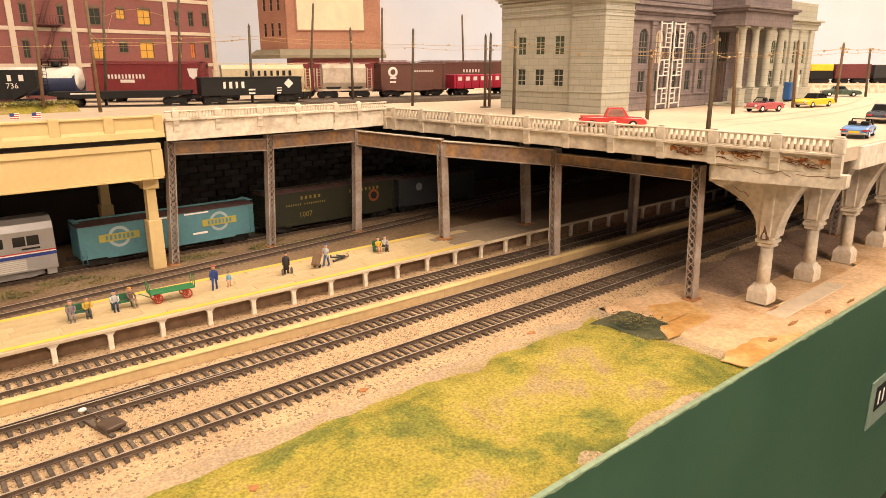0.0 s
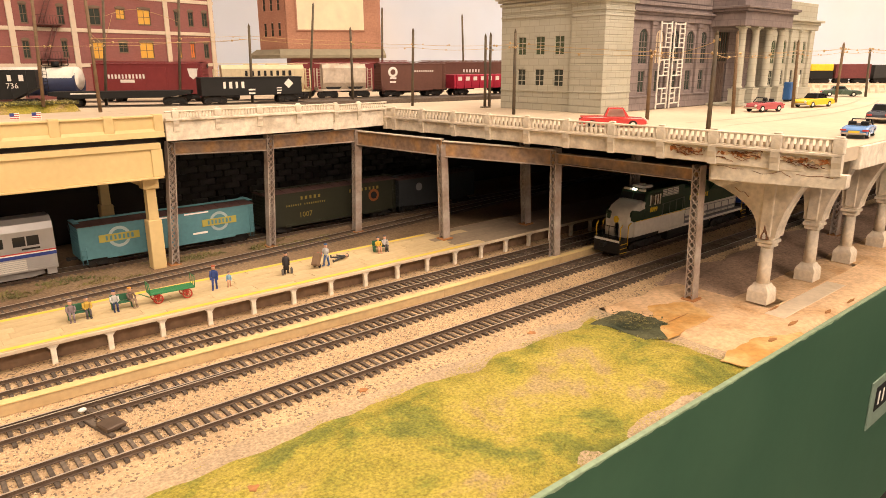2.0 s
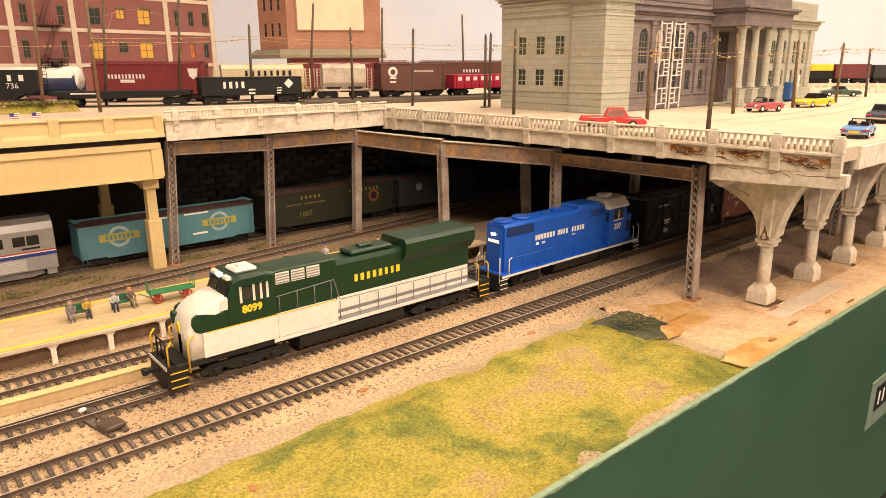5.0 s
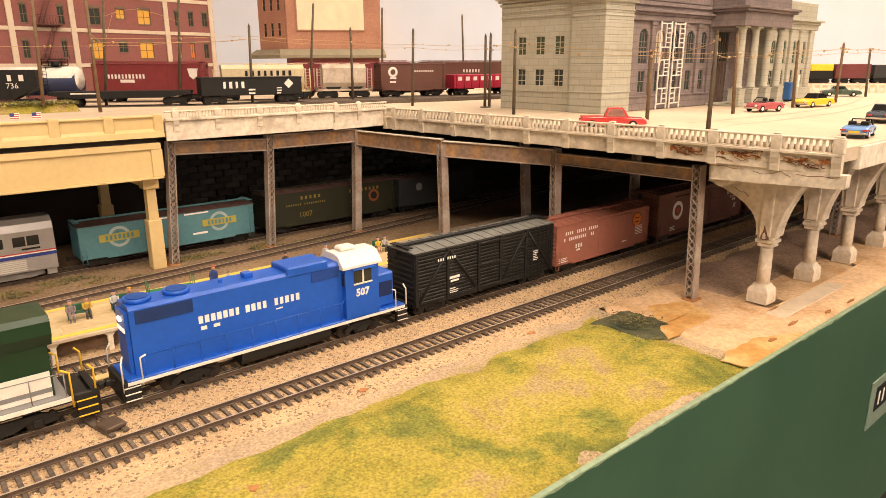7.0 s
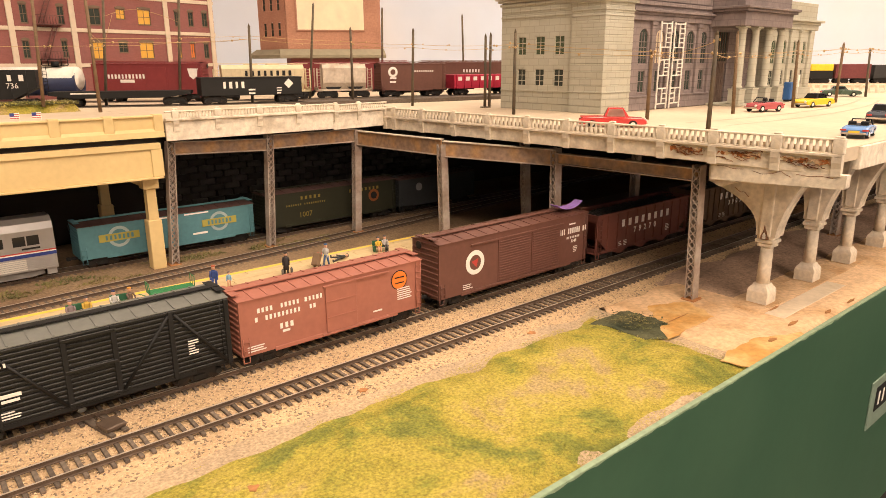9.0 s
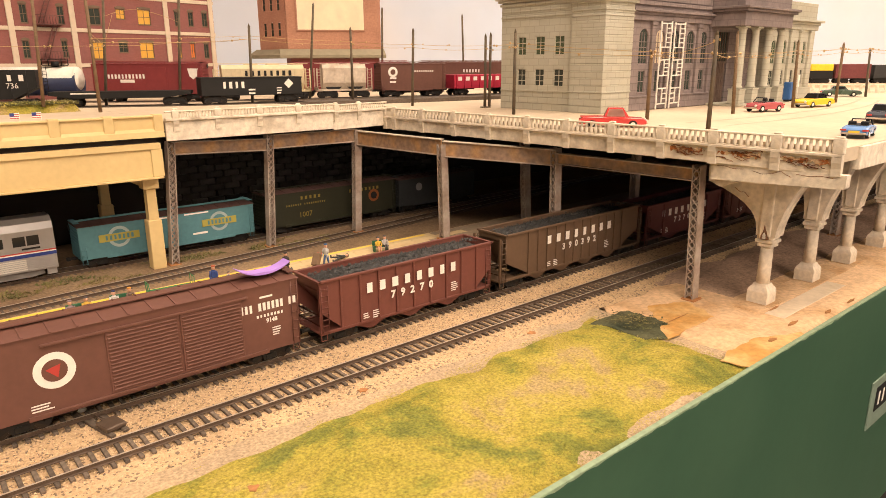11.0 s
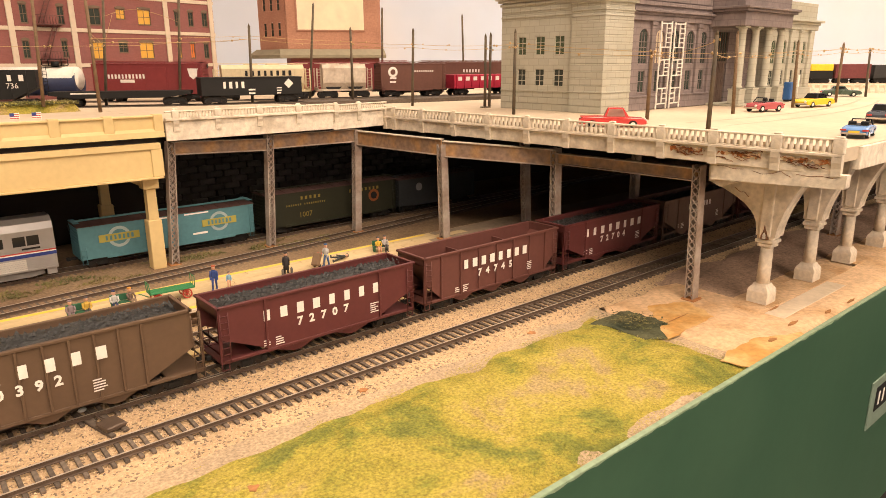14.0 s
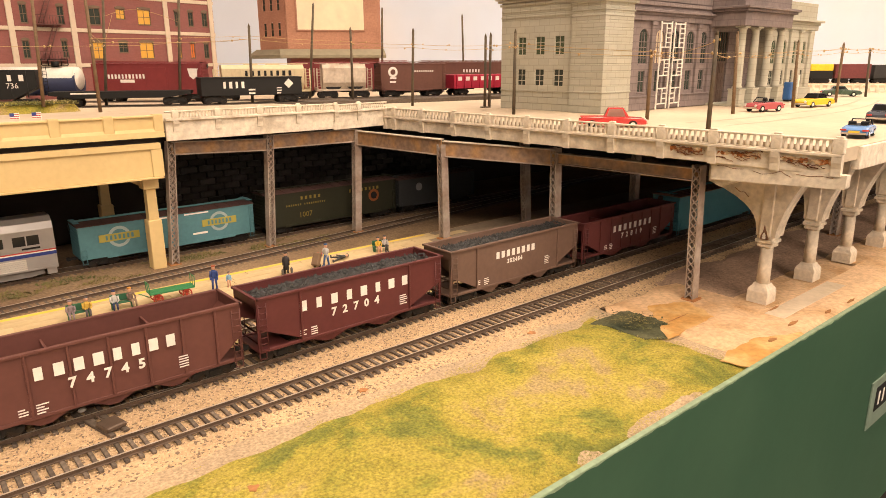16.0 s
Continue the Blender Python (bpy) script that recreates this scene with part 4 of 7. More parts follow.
            part("end_handrail", Shape().chain([(x, s * 1.4, 1.0), (x, s * 1.4, 2.3), (x - e * .25, s * 1.42, 2.55)], .055, 5).chain([(x - e * 1.1, s * 1.5, .8), (x - e * 1.1, s * 1.5, 2.4), (x - e * 1.5, s * 1.5, 2.6)], .055, 5), M["yellow_rail"], t, "yellow grab rail")
            st = part("stair", Shape().box(min(x, x - e * .95), max(x, x - e * .95), min(s * 1.1, s * 1.5), max(s * 1.1, s * 1.5), .15, 1.3, .03), M["chassis"], t)
            for i in range(3):
                part("tread", Shape().box(min(x, x - e * .95), max(x, x - e * .95), s * 1.5 - .05, s * 1.5 + .05, .25 + i * .36, .3 + i * .36), M["yellow_rail"], st)
    part("nose_rail", Shape().chain([(-h + .25, -.75, 1.35), (-h + .25, -.75, 2.35), (-h + .25, .75, 2.35), (-h + .25, .75, 1.35)], .05, 5).rod((-h + .25, 0, 1.35), (-h + .25, 0, 2.35), .04, 5), M["chassis"], t)
    part("nose_emblem", Shape().rod((-11.06, 0, 2.75), (-10.95, 0, 2.75), .28, 16), M["gold"], t, "gold round emblem on the nose")
    part("plough_stripe", Shape().box(-h - .03, -h + .02, -1.45, 1.45, 1.16, 1.34), W, t)
    brand(t, 8, .38, .5, .13, on_side(2.1, -1.03, 3.4), M["gold"], 3)
    letters("8099", .46, M["gold"], t, on_side(-7.15, -1.575, 3.3), bold=.03, label="gold road number on the cab side")
    small_text(t, -5.2, 2.2, .4, 1, M["letter"], -1.6)
    proportion(t, 1.04, 1.22)


# blue locomotive
def blue_loco():
    t = vehicle("diesel_locomotive", 39.5, 59.15, "bright blue four-axle diesel locomotive with a white cab roof", "locomotive")
    h = 19.7 / 2
    Bm, W = M["loco_blue"], M["loco_white"]
    part("frame", Shape().box(-h + .3, h - .3, -1.45, 1.45, 1.02, 1.3, .04), Bm, t)
    part("sill_stripe", Shape().box(-h + .3, h - .3, -1.49, -1.45, 1.04, 1.2).box(-h + .3, h - .3, 1.45, 1.49, 1.04, 1.2), W, t, "white stripe along the sill")
    part("fuel_tank", Shape().extrude([(-1.1, .3), (1.1, .3), (1.35, .6), (1.35, .98), (-1.35, .98), (-1.35, .6)], "x", -2.9, 3.4), M["chassis"], t)
    for x in (-5.9, 5.9):
        truck(t, x, 1.25)
    part("hood", Shape().extrude([(-1.05, 1.3), (1.05, 1.3), (1.05, 4.55), (.9, 4.72), (-.9, 4.72), (-1.05, 4.55)], "x", -h + .9, 4.6), Bm, t)
    part("hood_end", Shape().extrude([(-.8, 1.3), (.8, 1.3), (.8, 4.4), (-.8, 4.4)], "x", -h + .7, -h + .9), Bm, t)
    part("radiator_grille", Shape().box(-h + 1.2, -h + 4.4, -1.1, -1.05, 3.85, 4.5).box(-h + 1.2, -h + 4.4, 1.05, 1.1, 3.85, 4.5), mat("dark_blue_screen", (0.006, 0.03, 0.13), 0.6), t, "dark radiator screen")
    grille = mat("deep_blue_grille", (0.008, 0.05, 0.26), 0.6)
    part("intake_grille", Shape().box(2.3, 4.4, -1.1, -1.05, 3.9, 4.5), grille, t)
    part("intake_grille", Shape().box(2.3, 4.4, 1.05, 1.1, 3.9, 4.5), grille, t)
    part("dynamic_brake", Shape().box(.6, 3.6, -1.12, 1.12, 4.45, 5.0, .08), Bm, t)
    for x in (-h + 1.7, -h + 3.9):
        f = part("roof_fan", Shape().rod((x, 0, 4.7), (x, 0, 4.92), .75, 18), Bm, t)
        part("fan_grille", Shape().rod((x, 0, 4.92), (x, 0, 4.96), .6, 18), mat("deep_blue_fan", (0.008, 0.06, 0.30), 0.6), f)
    part("exhaust_stack", Shape().box(-1.9, -1.3, -.3, .3, 4.72, 5.0, .04), Bm, t)
    part("lifting_lug", Shape().box(-3.4, -3.2, -.1, .1, 4.72, 4.9), Bm, t)
    cab = part("cab", Shape().extrude([(-1.5, 1.3), (1.5, 1.3), (1.5, 4.4), (-1.5, 4.4)], "x", 4.6, 7.3), Bm, t)
    part("cab_roof", Shape().extrude([(-1.58, 4.3), (1.58, 4.3), (1.58, 4.45), (1.0, 5.0), (.5, 5.12), (-.5, 5.12), (-1.0, 5.0), (-1.58, 4.45)], "x", 4.4, 7.55), W, cab, "white cab roof")
    part("roof_unit", Shape().box(5.0, 6.2, -.5, .5, 5.08, 5.38, .1), W, cab)
    for s in (-1, 1):
        part("side_window", Shape().box(5.3, 6.7, s * 1.5 - .04, s * 1.5 + .04, 3.35, 4.1, .02), M["glass"], cab)
        part("window_frame", Shape().box(5.93, 6.05, s * 1.53 - .04, s * 1.53 + .04, 3.3, 4.15).box(5.25, 6.75, s * 1.53 - .04, s * 1.53 + .04, 3.27, 3.36), W, cab)
        part("sun_visor", Shape().box(5.1, 6.9, min(s * 1.5, s * 1.8), max(s * 1.5, s * 1.8), 4.2, 4.25), Bm, cab)
        part("rear_window", Shape().box(4.55, 4.62, s * 1.15, s * 1.4, 3.3, 4.0) if s > 0 else Shape().box(4.55, 4.62, -1.4, -1.15, 3.3, 4.0), M["glass"], cab)
        rail = Shape().chain([(-h + 1.3, s * 1.42, 2.35), (4.4, s * 1.42, 2.35), (4.9, s * 1.45, 3.1)], .03, 4)
        for i in range(9):
            x = -h + 1.3 + i * 1.6
            rail.rod((x, s * 1.42, 1.3), (x, s * 1.42, 2.35), .03, 4)
        part("handrail", rail, Bm, t)
        for e in (-1, 1):
            x = e * (h - .1)
            part("end_handrail", Shape().chain([(x, s * 1.35, .7), (x, s * 1.35, 2.2), (x - e * .15, s * 1.2, 2.5)], .05, 5).chain([(x - e * 1.0, s * 1.45, .9), (x - e * 1.0, s * 1.45, 2.3), (x - e * 1.3, s * 1.45, 2.4)], .05, 5), W, t, "white grab rail")
            st = part("stair", Shape().box(min(x, x - e * .85), max(x, x - e * .85), min(s * 1.05, s * 1.45), max(s * 1.05, s * 1.45), .18, 1.2, .03), M["chassis"], t)
            for i in range(3):
                part("tread", Shape().box(min(x, x - e * .85), max(x, x - e * .85), s * 1.45 - .04, s * 1.45 + .04, .25 + i * .33, .3 + i * .33), W, st)
    part("nose", Shape().box(7.3, h - .95, -1.05, 1.05, 1.3, 3.45, .12), Bm, t)
    part("nose_grille", Shape().box(7.6, h - 1.15, -1.09, -1.05, 2.0, 2.9), mat("navy_panel", (0.006, 0.02, 0.09), 0.6), t)
    for e in (-1, 1):
        part("pilot", Shape().box(e * h - .25 if e > 0 else -h, e * h if e > 0 else -h + .25, -1.3, 1.3, .2, 1.3, .04), M["chassis"], t)
        coupler(t, e * h, e)
    part("number_board", Shape().box(-h + .66, -h + .7, -.62, .62, 3.4, 3.6), M["board_glow"], t, "lit number board")
    for q in (-.16, .16):
        part("rear_headlight", Shape().rod((-h + .6, q, 4.0), (-h + .72, q, 4.0), .11, 10), M["headlight"], t)
    for i, (n, x) in enumerate(((7, -3.95), (4, -1.6), (5, .5))):
        brand(t, n, .33, .46, .045, on_side(x, -1.06, 3.3), M["letter"], 5 + i)
    letters("507", .5, M["letter"], t, on_side(5.95, -1.51, 2.75), bold=.03, label="white road number on the cab side")
    part("emblem", Shape().box(-5.1, -4.75, -1.058, -1.05, 2.75, 2.95).box(-4.35, -3.95, -1.058, -1.05, 2.75, 2.92), M["letter"], t)
    small_text(t, -.3, 2.85, .5, 1, M["letter"], -1.055)
    proportion(t, 1.0, 1.17)


green_loco()
blue_loco()

# black slatted stock car
t = vehicle("stock_car", 59.55, 74.9, "black slatted wooden stock car with a grey ribbed roof", "freight car")
h = boxcar(t, 15.35, M["car_black"], M["roof_grey"], 5.05, stock=True)
SLAT = Shape().box(-h, h, -.06, .09, -.085, .085, .03).mesh("slat", M["slat_black"])
for i in range(15):
    for s in (-1, 1):
        part("slat", SLAT, None, t, m=at(0, s * 1.62, 1.2 + i * .265))
for i, x in enumerate((-7.4, -4.4, -1.2, 1.2, 4.2, 7.4)):
    part("upright", Shape().box(x - .14, x + .14, -1.78, -1.62, 1.0, 5.03, .03), M["car_black"], t)
for a, b in ((-7.2, -4.4), (-1.4, -4.2), (1.4, 4.1), (7.2, 4.4)):
    part("brace", Shape().rod((a, -1.7, 1.25), (b, -1.7, 4.8), .11, 4), M["car_black"], t)
for z in (1.1, 2.9, 4.65):
    part("door_rail", Shape().box(-1.3, 1.3, -1.8, -1.7, z, z + .2, .03), M["slat_black"], t)
brand(t, 8, .17, .2, .06, on_side(-4.6, -1.8, 4.25), M["letter"], 9, skip=(3,))
part("reporting_panel", Shape().box(-4.3, -3.3, -1.79, -1.78, 2.55, 2.75).box(-4.2, -3.4, -1.79, -1.78, 2.3, 2.45), M["letter"], t)
small_text(t, -4.3, 1.75, .9, 3, M["letter"], -1.8, seed=1)
small_text(t, 5.0, 3.0, .6, 6, M["letter"], -1.8, seed=2)

# salmon boxcar
t = vehicle("boxcar", 75.3, 89.5, "salmon red steel boxcar with white lettering and an orange disc", "freight car")
h = boxcar(t, 14.2, M["salmon"], M["salmon"], 4.54)
part("door", Shape().box(-1.05, 1.35, -1.7, -1.6, 1.05, 4.3, .03), M["salmon"], t)
part("door_track", Shape().box(-1.2, 4.0, -1.74, -1.6, 4.2, 4.34, .02).box(-1.4, 4.0, -1.74, -1.6, .9, 1.06, .02), M["salmon"], t)
part("door_rib", Shape().box(-.95, 1.3, -1.74, -1.7, 2.05, 2.13).box(-.95, 1.3, -1.74, -1.7, 3.15, 3.23), M["salmon"], t)
for i, (n, x, z) in enumerate(((4, -5.3, 3.75), (5, -3.6, 3.75), (5, -1.9, 3.75), (1, -5.9, 3.2), (9, -4.1, 3.2), (2, -2.0, 3.2))):
    brand(t, n, .2, .3, .08, on_side(x, -1.612, z), M["letter"], 20 + i)
brand(t, 3, .3, .36, .06, on_side(-3.9, -1.612, 2.4), M["letter"], 31)
small_text(t, -4.2, 1.95, .55, 1, M["letter"], h=.16)
small_text(t, -6.6, 1.5, 1.6, 3, M["letter"], seed=4)
small_text(t, 4.8, 2.75, 1.3, 6, M["letter"], seed=5)
small_text(t, 2.7, 1.55, .8, 1, M["letter"], h=.12)
part("disc", Shape().rod((5.0, -1.615, 3.45), (5.0, -1.59, 3.45), .72, 24), M["car_black"], t)
part("disc_face", Shape().rod((5.0, -1.63, 3.45), (5.0, -1.6, 3.45), .65, 24), M["orange"], t, "orange round emblem")
part("emblem_bar", Shape().box(4.6, 5.4, -1.64, -1.625, 3.6, 3.68).box(4.6, 5.4, -1.64, -1.625, 3.2, 3.28), M["car_black"], t)

# brown boxcar
t = vehicle("boxcar", 91.0, 108.8, "brown double-door steel boxcar with a round white emblem", "freight car")
h = boxcar(t, 17.8, M["boxcar_brown"], M["boxcar_brown"], 5.28)
for x0, x1 in ((-2.6, 1.25), (1.35, 5.0)):
    d = part("door", Shape().box(x0, x1, -1.68, -1.6, 1.15, 4.7, .02), M["boxcar_brown"], t)
    for i in range(16):
        part("door_rib", Shape().box(x0 + .1, x1 - .1, -1.74, -1.67, 1.3 + i * .21, 1.4 + i * .21, .03), M["boxcar_brown"], d)
part("door_track", Shape().box(-5.6, 5.4, -1.76, -1.6, 4.7, 4.84, .02).box(-5.6, 5.4, -1.74, -1.6, 1.0, 1.14, .02), M["boxcar_brown"], t)
part("emblem_ring", Shape().rod((-5.1, -1.615, 3.3), (-5.1, -1.59, 3.3), .98, 28), M["letter"], t, "white round emblem")
part("emblem_field", Shape().rod((-5.1, -1.63, 3.3), (-5.1, -1.6, 3.3), .6, 24), M["boxcar_brown"], t)
part("emblem_centre", Shape().rod((-5.1, -1.645, 3.3), (-5.1, -1.6, 3.3), .42, 3), M["redheart"], t, "red centre of the emblem")
brand(t, 13, .24, .5, .05, on_side(6.75, -1.612, 3.95), M["letter"], 41, skip=(3, 10))
small_text(t, 6.2, 4.5, .9, 1, M["letter"], h=.12)
brand(t, 8, .17, .19, .06, on_side(6.8, -1.612, 3.35), M["letter"], 42)
letters("9148", .26, M["letter"], t, on_side(6.9, -1.612, 2.98), bold=.015, label="white car number on the side")
small_text(t, 6.9, 2.4, .6, 4, M["letter"], seed=6)
small_text(t, -6.4, 1.6, 1.2, 3, M["letter"], seed=7)
curl = [(5.3 + 3.4 * i / 12, 5.74 + .5 * abs(i / 6 - 1) ** 2.2) for i in range(13)]
part("paper_scrap", Shape().extrude(curl + [(x, z + .05 + .12 * (1 - abs(i / 6 - 1))) for i, (x, z) in reversed(list(enumerate(curl)))], "y", -1.0, -.1), M["purple"], t, "curled purple paper scrap lying on the roof")


def hopper(a, b, label, body, zt, ribs, number, word, bays=3, load=.35, open_end=2.6, slope_end=2.9, wsize=.62, wx=0.0, inset=0.0, nsize=.48, post=True, wgap=.3, offset=False, seed=1):
    t = vehicle("hopper_car", a, b, label, "freight car")
    L = b - a
    h = L / 2 - .1
    hb = h - inset
    zs = 1.05
    side = [(-hb, zt), (-hb, 2.55), (-hb + open_end - inset, zs + .2), (-hb + open_end - inset, zs), (hb - open_end + inset, zs), (hb - open_end + inset, zs + .2), (hb, 2.55), (hb, zt)]
    for s in (-1, 1):
        part("side_panel", Shape().extrude(side, "y", min(s * 1.52, s * 1.6), max(s * 1.52, s * 1.6)), body, t)
        part("top_rim", Shape().box(-hb - .03, hb + .03, min(s * 1.5, s * 1.74), max(s * 1.5, s * 1.74), zt - .06, zt + .1, .02), body, t)
        part("side_sill", Shape().box(-h, h, min(s * 1.35, s * 1.64), max(s * 1.35, s * 1.64), .92, 1.12, .02), body, t)
        for i in range(ribs):
            x = -hb + open_end - inset + .1 + (2 * hb - 2 * open_end + 2 * inset - .2) * i / (ribs - 1)
            part("side_rib", Shape().box(x - .07, x + .07, min(s * 1.6, s * 1.73), max(s * 1.6, s * 1.73), 1.1, zt - .06, .02), body, t)
        for e in (-1, 1):
            part("corner_post", Shape().box(min(e * h, e * h - e * .16), max(e * h, e * h - e * .16), min(s * 1.42, s * 1.58), max(s * 1.42, s * 1.58), 1.1, zt if inset < .5 else zt - .2), body, t)
            ladder(t, e * (h - .35), s * 1.70, .95, zt - .3, .5, 8, body)
            part("step", Shape().chain([(e * (h - .05), s * 1.55, 1.0), (e * (h - .05), s * 1.55, .5), (e * (h - .5), s * 1.55, .5), (e * (h - .5), s * 1.55, 1.0)], .045, 4), body, t)
            part("end_rail", Shape().rod((e * h, -1.5, 2.3), (e * h, 1.5, 2.3), .06, 4).rod((e * h, -1.5, 1.6), (e * h, 1.5, 1.6), .05, 4), body, t)
    for e in (-1, 1):
        x1 = e * (hb - .02)
        x2 = e * (hb - slope_end - .4)
        part("slope_sheet", Shape().add([(x1, -1.52, zt - .5), (x1, 1.52, zt - .5), (x2, 1.52, zs), (x2, -1.52, zs), (x1, -1.52, zt - .6), (x1, 1.52, zt - .6), (x2, 1.52, zs - .1), (x2, -1.52, zs - .1)],
             [(0, 1, 2, 3), (7, 6, 5, 4), (0, 4, 5, 1), (2, 6, 7, 3)]), body, t)
        part("end_panel", Shape().box(min(x1, x1 - e * .08), max(x1, x1 - e * .08), -1.56, 1.56, zt - .65, zt, .02).box(min(x1 - e * .1, x1 + e * .12), max(x1 - e * .1, x1 + e * .12), -1.74, 1.74, zt - .06, zt + .1, .02), body, t)
        part("end_platform", Shape().box(min(e * h, e * h - e * 2.2), max(e * h, e * h - e * 2.2), -1.4, 1.4, .92, 1.06, .02), body, t)
        coupler(t, e * h, e)
        truck(t, e * (h - 1.75))
    part("centre_sill", Shape().box(-h, h, -.25, .25, .7, 1.05, .03), M["chassis"], t)
    fl = Shape().box(-hb + slope_end, hb - slope_end, -1.5, 1.5, zs + .02, zs + .1)
    part("hopper_floor", fl, body, t)
    for i in range(bays):
        x = (i - (bays - 1) / 2) * (2 * hb - 2 * slope_end) / bays
        w = (2 * hb - 2 * slope_end) / bays * .46
        for s in (-1, 1):
            part("discharge_bay", Shape().extrude([(x - w, 1.0), (x + w, 1.0), (x + .25, .4), (x - .25, .4)], "y", min(s * .3, s * 1.35), max(s * .3, s * 1.35)), body, t)
    for x in (-2.6, 2.6):
        part("cross_brace", Shape().box(x - .06, x + .06, -1.52, 1.52, zt - .9, zt - .5).box(x - .05, x + .05, -1.5, -1.35, 1.2, zt - .1), body, t)
    if load is not None:
        n, k = 46, 12
        p = []
        for j in range(k + 1):
            for i in range(n + 1):
                u, v = i / n, j / k
                x, y = -hb + .12 + (2 * hb - .24) * u, -1.5 + 3.0 * v
                m = math.sin(math.pi * v) ** .7 * min(1, 6 * min(u, 1 - u)) ** .8
                z = zt - .45 + load * m + .13 * noise.noise((x * 3.1 + seed * 7, y * 3.1, seed)) + .07 * noise.noise((x * 8, y * 8, seed))
                p.append((x, y, z))
        coal = Shape().add(p, [(j * (n + 1) + i, j * (n + 1) + i + 1, (j + 1) * (n + 1) + i + 1, (j + 1) * (n + 1) + i) for j in range(k) for i in range(n)])
        r = random.Random(seed)
        for q in range(420):
            x, y = r.uniform(-hb + .3, hb - .3), r.uniform(-1.4, 1.4)
            z = zt - .43 + load * math.sin(math.pi * (y + 1.5) / 3) ** .7 + .13 * noise.noise((x * 3.1 + seed * 7, y * 3.1, seed))
            g = r.uniform(.05, .13)
            coal.add([(x - g, y - g * .6, z), (x + g, y - g, z - .02), (x + g * .5, y + g, z), (x, y, z + g * 1.3)], [(0, 1, 3), (1, 2, 3), (2, 0, 3)])
        tagged(part("coal_load", coal, M["coal"], t, "heaped black coal load"), kind="stuff")
    y = -1.745 if not offset else -1.62
    if offset:
        y = -1.612
    brand(t, len(word), wsize * .88, wsize, wgap, on_side(wx, y, zt - 1.12), M["letter"], seed)
    letters(number, nsize, M["letter"], t, on_side(wx - .1, y, zt - 1.12 - wsize * .95 - nsize * .5), bold=.03, space=1.35, label="white car number on the side").data.update()
    small_text(t, wx - 4.4, 1.65, .5, 3, M["letter"], y, seed=seed)
    small_text(t, wx - 3.6, 1.7, .6, 4, M["letter"], y, seed=seed + 1)
    small_text(t, wx + 3.6, 2.2, .7, 5, M["letter"], y, seed=seed + 2)
    return t


X8 = "########"
hopper(110.1, 125.85, "red-brown ribbed steel hopper car heaped with coal", M["hopper_red"], 4.6, 9, "7 9 2 7 0", X8, 3, .45, 1.5, 2.4, .7, -.1, seed=11, wgap=.47, nsize=.54)
hopper(126.75, 146.6, "dark brown ribbed hopper car with open end platforms and coal", M["hopper_brown"], 4.8, 12, "3 9 0 3 9 2", X8, 4, .5, 3.2, 2.6, .72, 0.2, inset=.6, seed=12, wgap=.57, nsize=.54)
hopper(147.35, 162.1, "maroon offset-side hopper car with a coal load", M["hopper_maroon"], 4.45, 2, "7 2 7 0 7", X8, 2, .35, 2.9, 3.0, .7, -.1, seed=13, offset=True, wgap=.55, nsize=.54)
hopper(162.95, 177.95, "red-brown empty hopper car with ribbed sides", M["hopper_oxide"], 4.5, 7, "7 4 7 4 5", X8, 3, None, 1.5, 2.4, .7, -.1, seed=14, wgap=.32, nsize=.54)
hopper(178.75, 193.7, "maroon offset-side hopper car with a coal load", M["hopper_maroon"], 4.45, 2, "7 2 7 0 4", X8, 2, .3, 2.9, 3.0, .7, -.1, seed=15, offset=True, wgap=.55, nsize=.54)
hopper(194.5, 209.7, "taupe smooth-sided hopper car with a coal load", M["hopper_taupe"], 4.5, 2, "352454", X8, 3, .3, 2.6, 3.0, .56, -.4, seed=16, offset=True, wgap=.1, nsize=.32)
hopper(210.4, 225.5, "maroon hopper car in the shade of the street", M["hopper_maroon"], 4.2, 7, "7 2 8 1 9", X8, 2, None, 2.4, 2.6, .6, 0.0, seed=17)
paint("teal", (0.05, 0.21, 0.27), 0.55)
tq = vehicle("boxcar", 226.3, 243.0, "dull teal boxcar at the rear of the train", "freight car")
boxcar(tq, 16.7, M["teal"], M["boxcar_brown"], 4.6)

# ---- the town on the street ----
M["station"] = mat("grey_green_station_wall", (0.46, 0.45, 0.37), 0.8, 0.05, 160, 0.01, second=(0.44, 0.42, 0.33), big=20)
M["facade"] = mat("brown_grey_facade", (0.19, 0.155, 0.15), 0.85, 0.14, 160, 0.02, second=(0.25, 0.205, 0.195), big=30)
M["brick"] = mat("painted_red_brick", (0.24, 0.095, 0.086), 0.8, 0.08, 300, 0.01, second=(0.25, 0.09, 0.076), big=20)
M["brick2"] = mat("orange_brick", (0.50, 0.26, 0.17), 0.85, 0.15, 300, 0.01, second=(0.42, 0.21, 0.14), big=16)
M["stonetrim"] = mat("beige_trim", (0.60, 0.50, 0.38), 0.8, 0.06, 200)
M["pane_dark"] = mat("dark_pane", (0.045, 0.055, 0.045), 0.2, 0.3, 60, spec=0.5)
M["pane_green"] = mat("greenish_pane", (0.075, 0.105, 0.06), 0.25, 0.2, 60, spec=0.5)
M["pane_lit"] = glow("amber_lit_pane", (0.62, 0.34, 0.05), 0.08)
M["pane_red"] = glow("orange_lit_pane", (0.6, 0.16, 0.03), 0.07)
M["frame_brown"] = mat("brown_window_frame", (0.16, 0.11, 0.07), 0.7, 0.1, 100)
M["iron"] = mat("brown_fire_escape", (0.16, 0.07, 0.06), 0.7, 0.1, 100)
